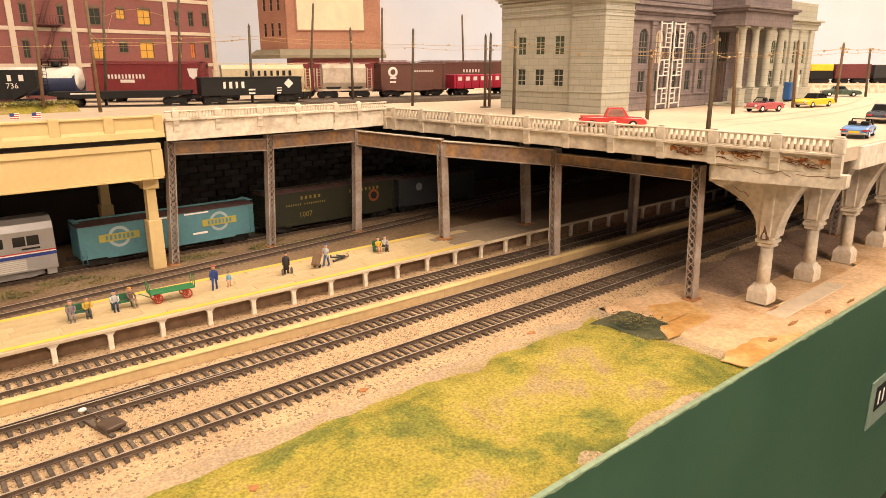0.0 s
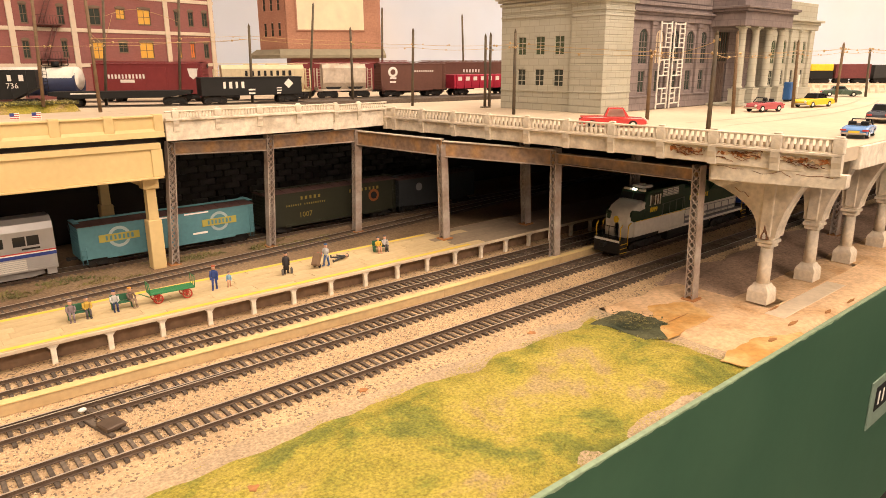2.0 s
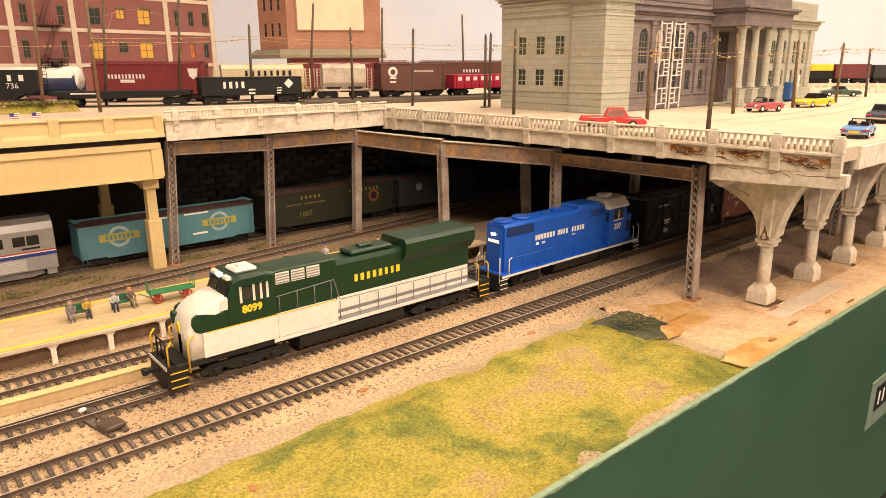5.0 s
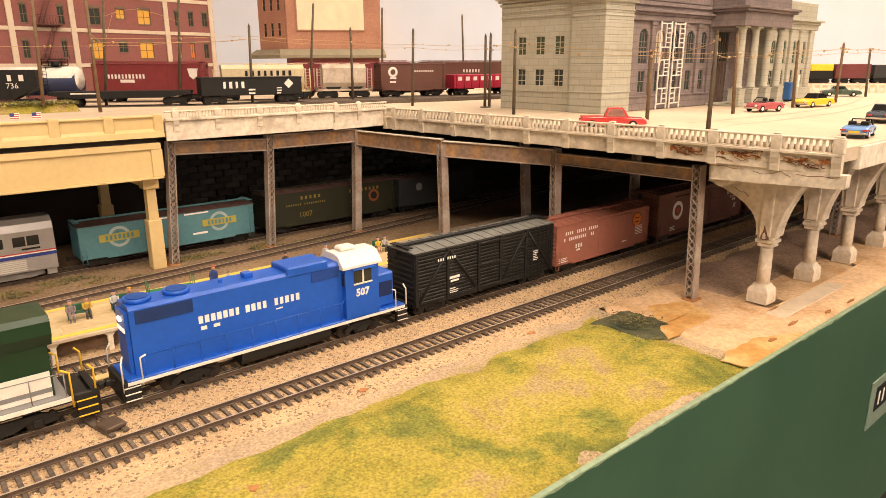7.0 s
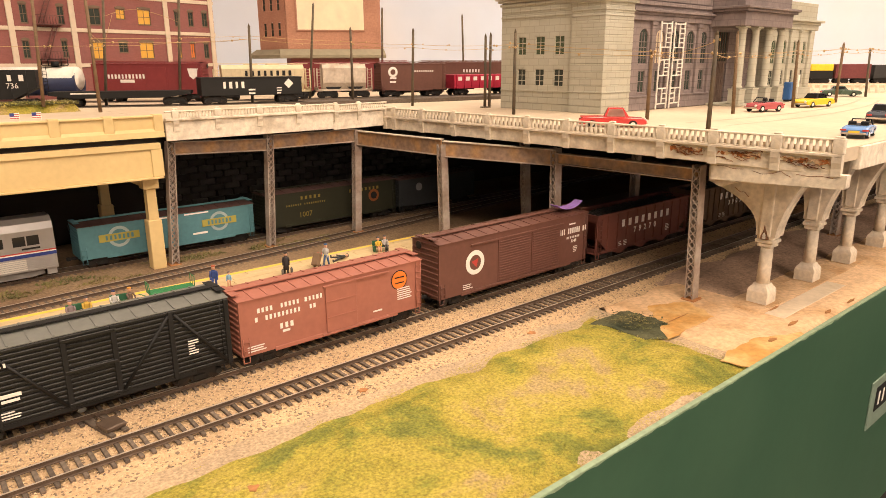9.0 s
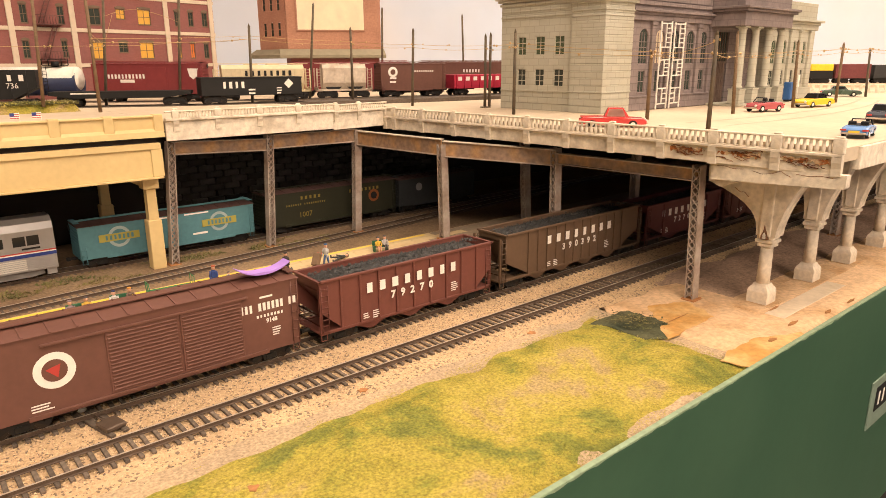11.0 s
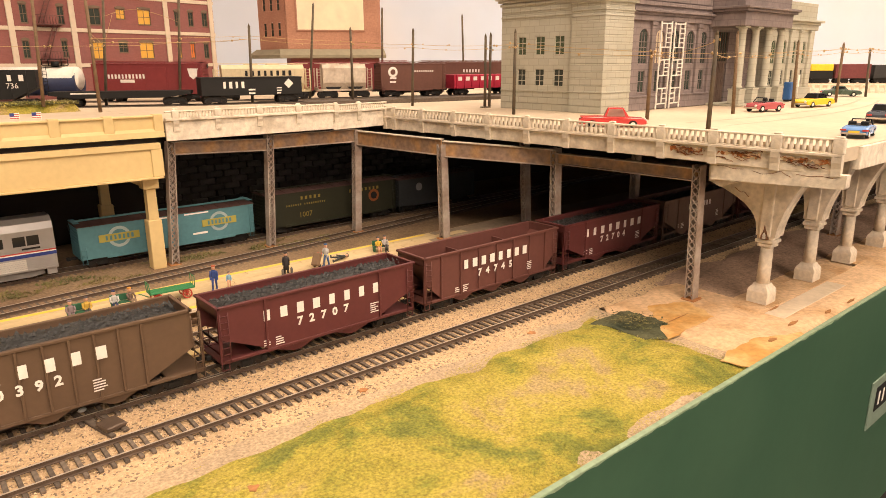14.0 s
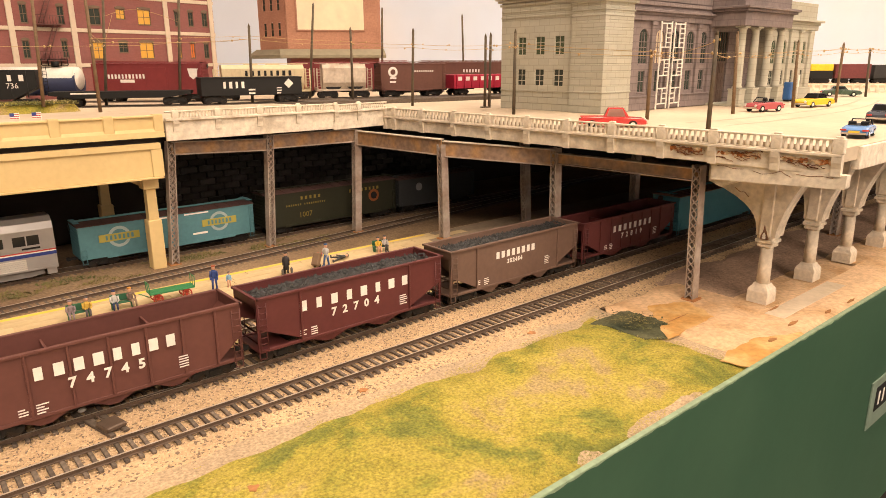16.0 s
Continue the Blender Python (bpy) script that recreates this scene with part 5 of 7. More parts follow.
M["billboard"] = mat("blank_cream_billboard", (0.86, 0.74, 0.52), 0.7, 0.03, 100)
M["olive"] = mat("olive_cornice", (0.28, 0.25, 0.17), 0.7, 0.1, 100)
M["pole"] = mat("dark_pole", (0.075, 0.062, 0.045), 0.8, 0.25, 200, second=(0.13, 0.095, 0.055), big=30)
M["pole_brown"] = mat("brown_pole", (0.17, 0.11, 0.06), 0.8, 0.25, 200)
M["wire"] = mat("brass_wire", (0.55, 0.38, 0.18), 0.4, 0.1, 100, metal=0.7)
M["sky"] = mat("painted_sky", (0.60, 0.70, 0.86), 0.85, 0.03, 12, second=(0.71, 0.71, 0.75), big=1.6)
M["doorwood"] = mat("brown_doors", (0.13, 0.085, 0.065), 0.6, 0.15, 120)

line = [(-420, 188), (-30, 188), (30, 172), (80, 140), (120, 104), (150, 66), (168, 24), (174, -40)]
masonry(M["station"], 1.5, .72, .78)
masonry(M["facade"], 1.6, .75, .72)
masonry(M["brick2"], .5, .16, .85)
masonry(M["brick"], .5, .16, .9)
back = Shape().add([(x, y, z) for x, y in line for z in (12.9, 150)], [(2 * i, 2 * i + 2, 2 * i + 3, 2 * i + 1) for i in range(len(line) - 1)], True)
setting("backdrop_sky", back, M["sky"], "pale painted sky backdrop behind the town", "backdrop")


def window(parent, m, w, h, frame_mat, pane_mat, cols=2, rows=2, arch=False, depth=.18, name="window"):
    """A window in the local xz plane, facing -y; its foot at the pose m."""
    k = .09

    def loop(g):
        pts = [(-w / 2 - g, -g), (w / 2 + g, -g)]
        if arch:
            return pts + [((w / 2 + g) * math.cos(math.pi * i / 10), h + (w / 2 + g) * math.sin(math.pi * i / 10)) for i in range(11)]
        return pts + [(w / 2 + g, h + g), (-w / 2 - g, h + g)]

    inner, outer = loop(0), loop(k)
    n = len(inner)
    v = [(x, y, z) for ring, y in ((outer, -.05), (inner, -.05), (inner, depth), (outer, depth)) for x, z in ring]
    f = Shape().add(v, [(j * n + i, j * n + (i + 1) % n, (j + 1) % 4 * n + (i + 1) % n, (j + 1) % 4 * n + i) for j in range(4) for i in range(n)])
    ob = part(name, f, frame_mat, parent, m=m)
    part("window_sill", Shape().box(-w / 2 - k * 1.6, w / 2 + k * 1.6, -.14, depth, -k - .1, -k, .02), frame_mat, ob)
    for i in range(1, cols):
        x = -w / 2 + w * i / cols
        part("glazing_bar", Shape().box(x - .035, x + .035, .0, .054, 0, h + (w * .3 if arch else 0)), frame_mat, ob)
    for i in range(1, rows):
        z = h * i / rows
        part("glazing_bar", Shape().box(-w / 2, w / 2, .004, .05, z - .035, z + .035), frame_mat, ob)
    g = Shape()
    outline = [(-w / 2, 0), (w / 2, 0), (w / 2, h)]
    if arch:
        outline += [(w / 2 * math.cos(math.pi * i / 8), h + w / 2 * math.sin(math.pi * i / 8)) for i in range(1, 8)]
    outline += [(-w / 2, h)]
    g.extrude(outline, "y", .055, .09)
    part("pane", g, pane_mat, ob)
    return ob


ST = M["station"]
st = thing("station_building", "grey green classical station with a brown columned front", "building")
def cut_wall(x0, x1, z0, z1, holes, thick=.3):
    """A wall in the xz plane (front at y=0) with rectangular openings (x0, x1, z0, z1)."""
    s = Shape()
    xs = sorted({x0, x1, *[q for hh in holes for q in hh[:2]]})
    zs = sorted({z0, z1, *[q for hh in holes for q in hh[2:]]})
    for a, b in zip(xs, xs[1:]):
        run = None
        for c, d in zip(zs, zs[1:]):
            full = not any(hh[0] <= (a + b) / 2 <= hh[1] and hh[2] <= (c + d) / 2 <= hh[3] for hh in holes)
            if full:
                run = (run[0], d) if run else (c, d)
            elif run:
                s.box(a, b, 0, thick, *run)
                run = None
        if run:
            s.box(a, b, 0, thick, *run)
    return s


# west wall: local x runs from north to south along y
WEST = at(12.5, 21.9, 13.0, -90)
wins = [(2.7, 4.0), (5.45, 6.85), (8.3, 9.7)]
holes = [(a, b, z, z + 2.0) for a, b in wins for z in (2.6, 6.2)]
part("west_wall", cut_wall(0, 11.0, -.05, 13.4, holes), ST, st, m=WEST)
for a, b in wins:
    for z in (2.6, 6.2):
        w_ = window(st, WEST @ at((a + b) / 2, .12, z + .05), b - a - .12, 1.9, ST, M["pane_green" if z > 5 else "pane_dark"], 2, 3)
for z, p, hh in ((2.05, .14, .16), (10.35, .16, .16), (11.0, .12, .14), (11.7, .2, .25), (12.1, .4, .25), (12.4, .65, .3)):
    part("moulding", Shape().box(0 - (p if z > 11.5 else 0), 11.0, -p, .02, z, z + hh, .03), ST, st, m=WEST)
for i in range(17):
    z = .75 + i * .72
    part("course_line", Shape().box(0, 11.0, -.035, .005, z, z + .6, .015), ST, st, m=WEST) if not (2.4 < z < 9.4) else None
# corner tower
part("tower", Shape().box(12.2, 17.2, 6.6, 10.95, 12.95, 24.9), ST, st)
for i in range(16):
    z = 13.0 + i * .74
    part("tower_course", Shape().box(12.16, 17.24, 6.56, 10.95, z, z + .68, .03), ST, st)
for z, p, hh in ((15.1, .12, .2), (23.0, .12, .2), (23.6, .15, .15), (24.4, .35, .3), (24.9, .7, .35), (25.25, .9, .25)):
    part("tower_moulding", Shape().box(12.2 - p, 17.2 + p, 6.6 - p, 11.0, z, z + hh, .04), ST, st)
for i in range(14):
    part("dentil", Shape().box(12.5 + i * .34, 12.66 + i * .34, 6.3, 6.6, 24.62, 24.88), ST, st)
# brown front, in the plane y = 7.3
F = M["facade"]
FR = at(17.2, 7.3, 13.0)
fx = [(2.3, 4.1), (5.6, 7.4), (8.9, 10.7), (12.2, 14.0), (15.2, 17.0)]
part("front_wall", cut_wall(0, 37, -.05, 12, [(a, b, 5.1, 9.0) for a, b in fx] + [(a + .25, b - .25, 2.0, 4.4) for a, b in fx] + [(19.0, 22.4, 0, 9.0)]), F, st, m=FR)
for i, (a, b) in enumerate(fx):
    window(st, FR @ at((a + b) / 2, .1, 5.2), b - a - .2, 2.9, F, M["pane_dark"] if i != 1 else M["cream"], 3, 5, arch=True)
    part("arch_spandrel", Shape().extrude([(a, 8.05), (a, 9.0), (b, 9.0), (b, 8.05)] + [((a + b) / 2 + (b - a) / 2 * math.cos(math.pi * k / 8), 8.05 + (b - a) / 2 * .98 * math.sin(math.pi * k / 8)) for k in range(1, 8)], "y", 0.001, .1), F, st, m=FR)
    window(st, FR @ at((a + b) / 2, .1, 2.05), b - a - .65, 2.25, F, M["pane_dark"], 2, 2)
    part("pilaster", Shape().box(b + .28, b + 1.1, -.3, .02, 1.6, 9.3, .04).box(b + .18, b + 1.2, -.4, .02, 9.3, 9.75, .05).box(b + .18, b + 1.2, -.4, .02, 1.4, 1.7, .04), F, st, m=FR)
for z, p, hh in ((0, .35, 1.4), (1.4, .45, .2), (9.8, .35, .6), (10.4, .5, .3), (10.7, .8, .3)):
    part("front_moulding", Shape().box(0, 18.5, -p, .02, z, z + hh, .04), F, st, m=FR)
part("attic", Shape().box(0, 37, -.1, 6, 12.0, 15), F, st, m=FR)
part("attic_cornice", Shape().box(-.2, 37, -.6, .1, 11.4, 11.8, .05).box(-.2, 37, -.4, .1, 11.0, 11.4, .05), F, st, m=FR)
# doors
for x in (19.9, 21.5):
    d = part("door", Shape().box(x - .75, x + .75, .15, .25, 0, 5.2, .03), M["doorwood"], st, m=FR)
    for z in (.5, 2.2, 3.9):
        part("panel", Shape().box(x - .55, x - .08, .08, .16, z, z + 1.3, .04), M["doorwood"], d)
        part("panel", Shape().box(x + .08, x + .55, .08, .16, z, z + 1.3, .04), M["doorwood"], d)
part("fanlight", Shape().box(19.0, 22.4, .18, .24, 5.3, 9.0), M["pane_dark"], st, m=FR)
for i in range(6):
    part("glazing_bar", Shape().box(19.1 + i * .62, 19.2 + i * .62, .08, .18, 5.3, 9.0), M["doorwood"], st, m=FR)
part("transom", Shape().box(19.0, 22.4, .02, .2, 5.15, 5.4), M["doorwood"], st, m=FR)
# columned porch
PX = 34.6
part("porch_base", Shape().box(PX, PX + 12.4, 2.6, 7.2, 12.95, 13.25, .05), M["station"], st)
COLM = Shape().lathe([(.62, 2.1), (.62, 2.3), (.5, 2.45), (.5, 4), (.47, 7), (.42, 9.0), (.5, 9.1), (.6, 9.3)], n=16).box(-.66, .66, -.66, .66, 9.3, 9.55, .03).mesh("column", M["station"])
PED = Shape().box(-.75, .75, -.75, .75, .25, 2.1, .05).box(-.82, .82, -.82, .82, 1.9, 2.1, .03).mesh("plinth", M["station"])
for x in (.9, 4.3, 7.9, 11.4):
    part("column", COLM, None, st, m=at(PX + x, 3.5, 13.0))
    part("plinth", PED, None, st, m=at(PX + x, 3.5, 13.0))
part("entablature", Shape().box(PX - .3, PX + 12.6, 2.7, 7.3, 22.5, 24.2, .06), F, st)
part("porch_cornice", Shape().box(PX - .7, PX + 13.0, 2.3, 7.3, 24.2, 24.5, .05).box(PX - 1.0, PX + 13.3, 2.0, 7.3, 24.5, 24.8, .06), F, st)
part("porch_attic", Shape().box(PX - .1, PX + 12.4, 3.0, 7.3, 24.8, 27.5, .06), F, st)
# pale east wing
WG = at(47.2, 5.6, 13.0)
gx = [(1.0, 2.4), (4.2, 5.6), (7.4, 8.8), (10.6, 12.0)]
part("wing_wall", cut_wall(0, 14.6, -.05, 10.4, [(a, b, 5.0, 8.3) for a, b in gx] + [(a + .1, b - .1, 2.2, 4.2) for a, b in gx]), M["station"], st, m=WG)
for a, b in gx:
    window(st, WG @ at((a + b) / 2, .1, 5.1), b - a - .2, 2.4, M["station"], M["pane_green"], 2, 4, arch=True)
    part("arch_spandrel", Shape().extrude([(a, 7.55), (a, 8.3), (b, 8.3), (b, 7.55)] + [((a + b) / 2 + (b - a) / 2 * math.cos(math.pi * k / 8), 7.55 + (b - a) / 2 * .98 * math.sin(math.pi * k / 8)) for k in range(1, 8)], "y", 0.001, .1), M["station"], st, m=WG)
    window(st, WG @ at((a + b) / 2, .1, 2.25), b - a - .4, 1.85, M["station"], M["pane_dark"], 2, 2)
    part("pilaster", Shape().box(b + .4, b + 1.4, -.35, .02, 1.8, 9.2, .05).box(b + .3, b + 1.5, -.45, .02, 9.2, 9.6, .05), M["station"], st, m=WG)
for z, p, hh in ((0, .3, 1.6), (9.7, .3, .7), (10.4, .5, .35), (10.75, .9, .3)):
    part("wing_moulding", Shape().box(0, 14.6 + p, -p, .02, z, z + hh, .04), M["station"], st, m=WG)
part("wing_parapet", Shape().box(0, 14.6, .0, 12, 11.05, 13.4, .05), M["station"], st, m=WG)
part("core", Shape().box(12.82, 61.6, 7.7, 21.8, 12.95, 24.8), F, st)
part("wing_core", Shape().box(47.3, 61.7, 6.0, 21.8, 12.95, 23.9), M["station"], st)

# ladders against the front
def white_ladder(x, label, low):
    l = thing("white_ladder", label, "ladder", at(x, 6.55, 13.0, 0, 1.2, -1.5), "white ladders at the station")
    for s in (-1.05, 1.05):
        part("rail", Shape().box(s - .08, s + .08, -.06, .06, 0, 9.8), M["white"], l)
    for z in (.55, 2.3, 3.75, 5.5, 6.9, 9.5):
        part("crossbar", Shape().box(-1.05, 1.05, -.05, .05, z, z + .13), M["white"], l)
    for z0, z1, side in ((.55, 2.3, low), (3.75, 5.5, 1), (6.9, 9.5, 1)):
        a, b = (.02, 1.0) if side > 0 else (-1.0, -.02)
        q = a if side > 0 else b
        part("middle_rail", Shape().box(q - .06, q + .06, -.055, .055, z0, z1), M["white"], l)
        n = round((z1 - z0) / .5)
        for i in range(1, n):
            z = z0 + (z1 - z0) * i / n
            part("rung", Shape().box(a, b, -.05, .05, z, z + .11), M["white"], l)


white_ladder(23.6, "white painted ladder frame leaning on the brown front", 1)
white_ladder(26.4, "white painted ladder frame beside another one", -1)

# ---- red brick warehouse ----
bb = thing("brick_warehouse", "red brick warehouse with beige bands and lit windows", "building", at(-34.2, 74.4, 13.0, 11.5))
upper = [(5.6, 6.6, 11.1, 13.6), (10.6, 11.6, 11.1, 13.6), (15.2, 16.9, 11.2, 13.6), (19.3, 20.8, 12.2, 13.7), (22.8, 25.0, 11.5, 13.8), (29.2, 30.1, 11.5, 13.8), (31.7, 32.7, 11.6, 13.9), (34.3, 35.4, 11.6, 13.9)]
lower = [(5.3, 6.3, 6.3, 8.7), (10.6, 11.5, 6.4, 8.8), (15.0, 17.0, 6.2, 8.7), (19.2, 20.7, 7.2, 8.7), (22.6, 25.0, 6.3, 8.8), (29.2, 30.0, 6.4, 8.7), (31.6, 32.5, 6.4, 8.8), (34.2, 35.2, 6.4, 8.8)]
part("brick_wall", cut_wall(-45, 36.6, 0, 20, upper + lower, .5), M["brick"], bb)
part("brick_core", Shape().box(-45, 36.5, .5, 30, 0, 20), M["brick"], bb)
for z in (5.0, 10.05, 15.2):
    part("stone_band", Shape().box(-45, 36.7, -.14, .0, z, z + .55, .04), M["stonetrim"], bb)
for x in (-22, -4.5, 4.2, 12.6, 27.6, 36.0):
    part("stone_pier", Shape().box(x - .35, x + .45, -.2, -.0, 0, 20, .04), M["stonetrim"], bb)
for i, (a, b, z0, z1) in enumerate(upper + lower):
    lit = i in (3, 4, 10, 12, 13)
    pm = M["pane_red"] if i in (14,) else M["pane_lit"] if lit else M["pane_dark"]
    window(bb, at((a + b) / 2, .1, z0 + .08), b - a - .2, z1 - z0 - .2, M["frame_brown"], pm, 2, 2)
    part("lintel", Shape().extrude([(a - .1, z1), (b + .1, z1), (b, z1 + .28), ((a + b) / 2, z1 + .42), (a, z1 + .28)], "y", -.06, .02), M["frame_brown"], bb)
fe = part("fire_escape", Shape().box(7.0, 11.0, -1.3, 0, 5.9, 6.0).box(7.0, 11.0, -1.3, 0, 10.9, 11.0), M["iron"], bb, "brown iron fire escape")
for z in (6.0, 11.0):
    for i in range(11):
        part("baluster", Shape().rod((7.05 + i * .39, -1.28, z), (7.05 + i * .39, -1.28, z + 1.2), .05, 4), M["iron"], fe)
    part("guard_rail", Shape().rod((7.0, -1.28, z + 1.2), (11.0, -1.28, z + 1.2), .06, 4), M["iron"], fe)
for z in (6.0, 11.0):
    part("stair", Shape().rod((7.6, -.7, z), (9.6, -.7, z + 4.9), .09, 4).rod((8.2, -.7, z), (10.2, -.7, z + 4.9), .09, 4), M["iron"], fe)
    for i in range(9):
        part("tread", Shape().box(7.6 + i * .22, 8.2 + i * .22, -.9, -.5, z + .3 + i * .53, z + .36 + i * .53), M["iron"], fe)

# ---- corner building with a blank billboard ----
cb = thing("corner_building", "orange brick corner building with a blank cream billboard", "building", at(16.4, 84.0, 13.0, -23.7))
part("brick_front", Shape().box(0.4, 18.7, 0, 12, 8.0, 22, .1), M["brick2"], cb)
part("corner_face", cut_wall(0, 7.5, 8.0, 22, [(1.4 + i * 2.0, 2.2 + i * 2.0, z, z + 2.6) for i in range(3) for z in (10.5, 15.2)], .4), M["brick2"], cb, m=at(-4.4, 6.2, 0, -52))
for i in range(3):
    for z in (10.5, 15.2):
        window(cb, at(-4.4, 6.2, 0, -52) @ at(1.8 + i * 2.0, .1, z + .05), .7, 2.4, M["brick2"], M["pane_dark"], 1, 2)
part("billboard_frame", Shape().box(2.2, 15.6, -.25, -.02, 11.4, 20, .05), M["brick2"], cb)
part("billboard", Shape().box(2.5, 15.3, -.3, -.24, 11.7, 19.8), M["billboard"], cb, "blank cream painted panel")
part("cornice", Shape().extrude([(-.2, 8.1), (-2.2, 7.0), (-2.2, 6.5), (-1.2, 6.4), (.5, 6.4), (.5, 8.1)], "x", -1.2, 19.2), M["olive"], cb, "olive flared cornice")
part("cornice", Shape().extrude([(-.2, 8.1), (-2.2, 7.0), (-2.2, 6.5), (-1.2, 6.4), (.5, 6.4), (.5, 8.1)], "x", -1, 8), M["olive"], cb, m=at(-4.4, 6.2, 0, -52))
part("ground_floor", Shape().box(1.0, 18.4, .6, 12, 0, 6.5), M["brick"], cb)


# ---- parked cars in the raised yard ----
def parked(name, label, p, q, z, category="freight car"):
    d = Vector((q[0] - p[0], q[1] - p[1]))
    t = thing(name, label, category, at((p[0] + q[0]) / 2, (p[1] + q[1]) / 2, z, math.degrees(math.atan2(d.y, d.x))), "parked freight cars")
    return t, d.length - .6


paint("prr_red", (0.20, 0.03, 0.032), 0.55)
paint("cream_car", (0.66, 0.56, 0.36), 0.6)
paint("dirty_white", (0.62, 0.54, 0.44), 0.7, 0.15, second=(0.42, 0.34, 0.26))
paint("bright_red", (0.40, 0.02, 0.05), 0.5)
paint("navy", (0.02, 0.03, 0.08), 0.5)
YZ = 13.5
t, L = parked("boxcar", "maroon steel boxcar with white lettering in the yard", (-22.9, 64.4), (-10.9, 54.9), YZ)
boxcar(t, L, M["prr_red"], M["prr_red"], 4.9)
brand(t, 12, .34, .55, .12, on_side(-3.0, -1.62, 3.3), M["letter"], 3)
small_text(t, -3.6, 2.5, 2.0, 1, M["letter"], h=.4)
part("emblem", Shape().extrude([(5.4, 4.3), (6.8, 4.3), (6.6, 3.3), (6.1, 2.9), (5.6, 3.3)], "y", -1.64, -1.6), M["letter"], t)
part("door", Shape().box(-.2, 2.6, -1.7, -1.6, 1.1, 4.5, .03), M["prr_red"], t)


def covered_hopper(p, q, body, label, n=8):
    t, L = parked("covered_hopper", label, p, q, YZ)
    h = L / 2
    part("body", Shape().extrude([(-1.6, 2.2), (-1.6, 4.2), (-1.0, 4.75), (1.0, 4.75), (1.6, 4.2), (1.6, 2.2), (.8, 1.1), (-.8, 1.1)], "x", -h + .9, h - .9), body, t)
    part("sill", Shape().box(-h, h, -1.5, 1.5, 1.0, 1.25, .03), body, t)
    for i in range(n):
        x = -h + 1.0 + (L - 2) * i / (n - 1)
        part("side_rib", Shape().box(x - .06, x + .06, -1.7, -1.6, 2.1, 4.2), body, t)
    for e in (-1, 1):
        part("end_frame", Shape().box(min(e * h, e * h - e * .2), max(e * h, e * h - e * .2), -1.6, 1.6, 1.2, 1.5).box(min(e * h, e * h - e * .15), max(e * h, e * h - e * .15), -1.6, -1.45, 1.2, 4.2).box(min(e * h, e * h - e * .15), max(e * h, e * h - e * .15), 1.45, 1.6, 1.2, 4.2), body, t)
        truck(t, e * (h - 1.7))
        coupler(t, e * h, e)
        ladder(t, e * (h - .4), -1.66, 1.1, 4.2, .5, 8, body)
    part("running_board", Shape().box(-h, h, -.3, .3, 4.85, 4.92), body, t)
    for x in (-1.5, 1.5):
        part("hatch", Shape().box(x - .9, x + .9, -.6, .6, 4.75, 4.87, .04), body, t)
    for s in (-1.6, 1.6):
        part("outlet", Shape().extrude([(s - 1.2, 1.6), (s + 1.2, 1.6), (s, .5)], "y", -1.2, 1.2), M["chassis"], t)
    return t


t = covered_hopper((-10.5, 54.8), (2.5, 50.8), M["cream_car"], "cream covered hopper car in the yard", 10)
brand(t, 8, .5, .7, .35, on_side(.6, -1.72, 3.6), M["car_black"], 4)
covered_hopper((2.9, 50.7), (10.9, 47.3), M["dirty_white"], "dirty white covered hopper car in the yard", 3)
t, L = parked("boxcar", "brown steel boxcar with a round white emblem in the yard", (11.3, 47.1), (22.2, 44.1), YZ)
boxcar(t, L, M["boxcar_brown"], M["boxcar_brown"], 4.7)
part("emblem", Shape().rod((-3.4, -1.64, 3.6), (-3.4, -1.6, 3.6), .75, 18), M["letter"], t)
part("emblem_field", Shape().rod((-3.4, -1.66, 3.6), (-3.4, -1.6, 3.6), .4, 14), M["boxcar_brown"], t)
brand(t, 9, .26, .26, .1, on_side(1.6, -1.62, 3.7), M["letter"], 6)
small_text(t, -3.9, 2.6, 1.1, 2, M["letter"], h=.25)
t, L = parked("gondola", "bright red gondola car with square white marks", (22.7, 43.9), (35.6, 42.2), YZ)
part("body", Shape().box(-L / 2, L / 2, -1.6, 1.6, 1.0, 3.1, .05), M["bright_red"], t)
for i in range(9):
    part("side_rib", Shape().box(-L / 2 + .4 + i * 1.45, -L / 2 + .55 + i * 1.45, -1.75, -1.6, 1.0, 3.1), M["bright_red"], t)
    part("mark", Shape().box(-L / 2 + .75 + i * 1.45, -L / 2 + 1.45 + i * 1.45, -1.63, -1.6, 2.2, 2.8), M["letter"], t)
for e in (-1, 1):
    truck(t, e * (L / 2 - 1.7))
t, L = parked("boxcar", "brown boxcar behind the red gondola", (22.5, 50.2), (40, 47.5), YZ)
boxcar(t, L, M["boxcar_brown"], M["boxcar_brown"], 4.9)
brand(t, 6, .4, .5, .2, on_side(0, -1.62, 3.6), M["letter"], 7)
t, L = parked("boxcar", "dark red boxcar behind the white hopper car", (2.5, 57.5), (21, 51.6), YZ)
boxcar(t, L, M["prr_red"], M["prr_red"], 4.9)
# front line: gondola, flat car, hopper, tank car
t, L = parked("gondola", "black gondola car with white lettering in the yard", (-15.7, 47.1), (-2.7, 44.4), YZ)
part("body", Shape().box(-L / 2, L / 2, -1.6, 1.6, 1.0, 3.2, .05).box(-L / 2 - .05, L / 2 + .05, -1.7, 1.7, 3.1, 3.25, .02), M["car_black"], t)
for e in (-1, 1):
    truck(t, e * (L / 2 - 1.7))
    coupler(t, e * L / 2, e)
brand(t, 4, .45, .8, .3, on_side(-2.4, -1.61, 2.3), M["letter"], 8)
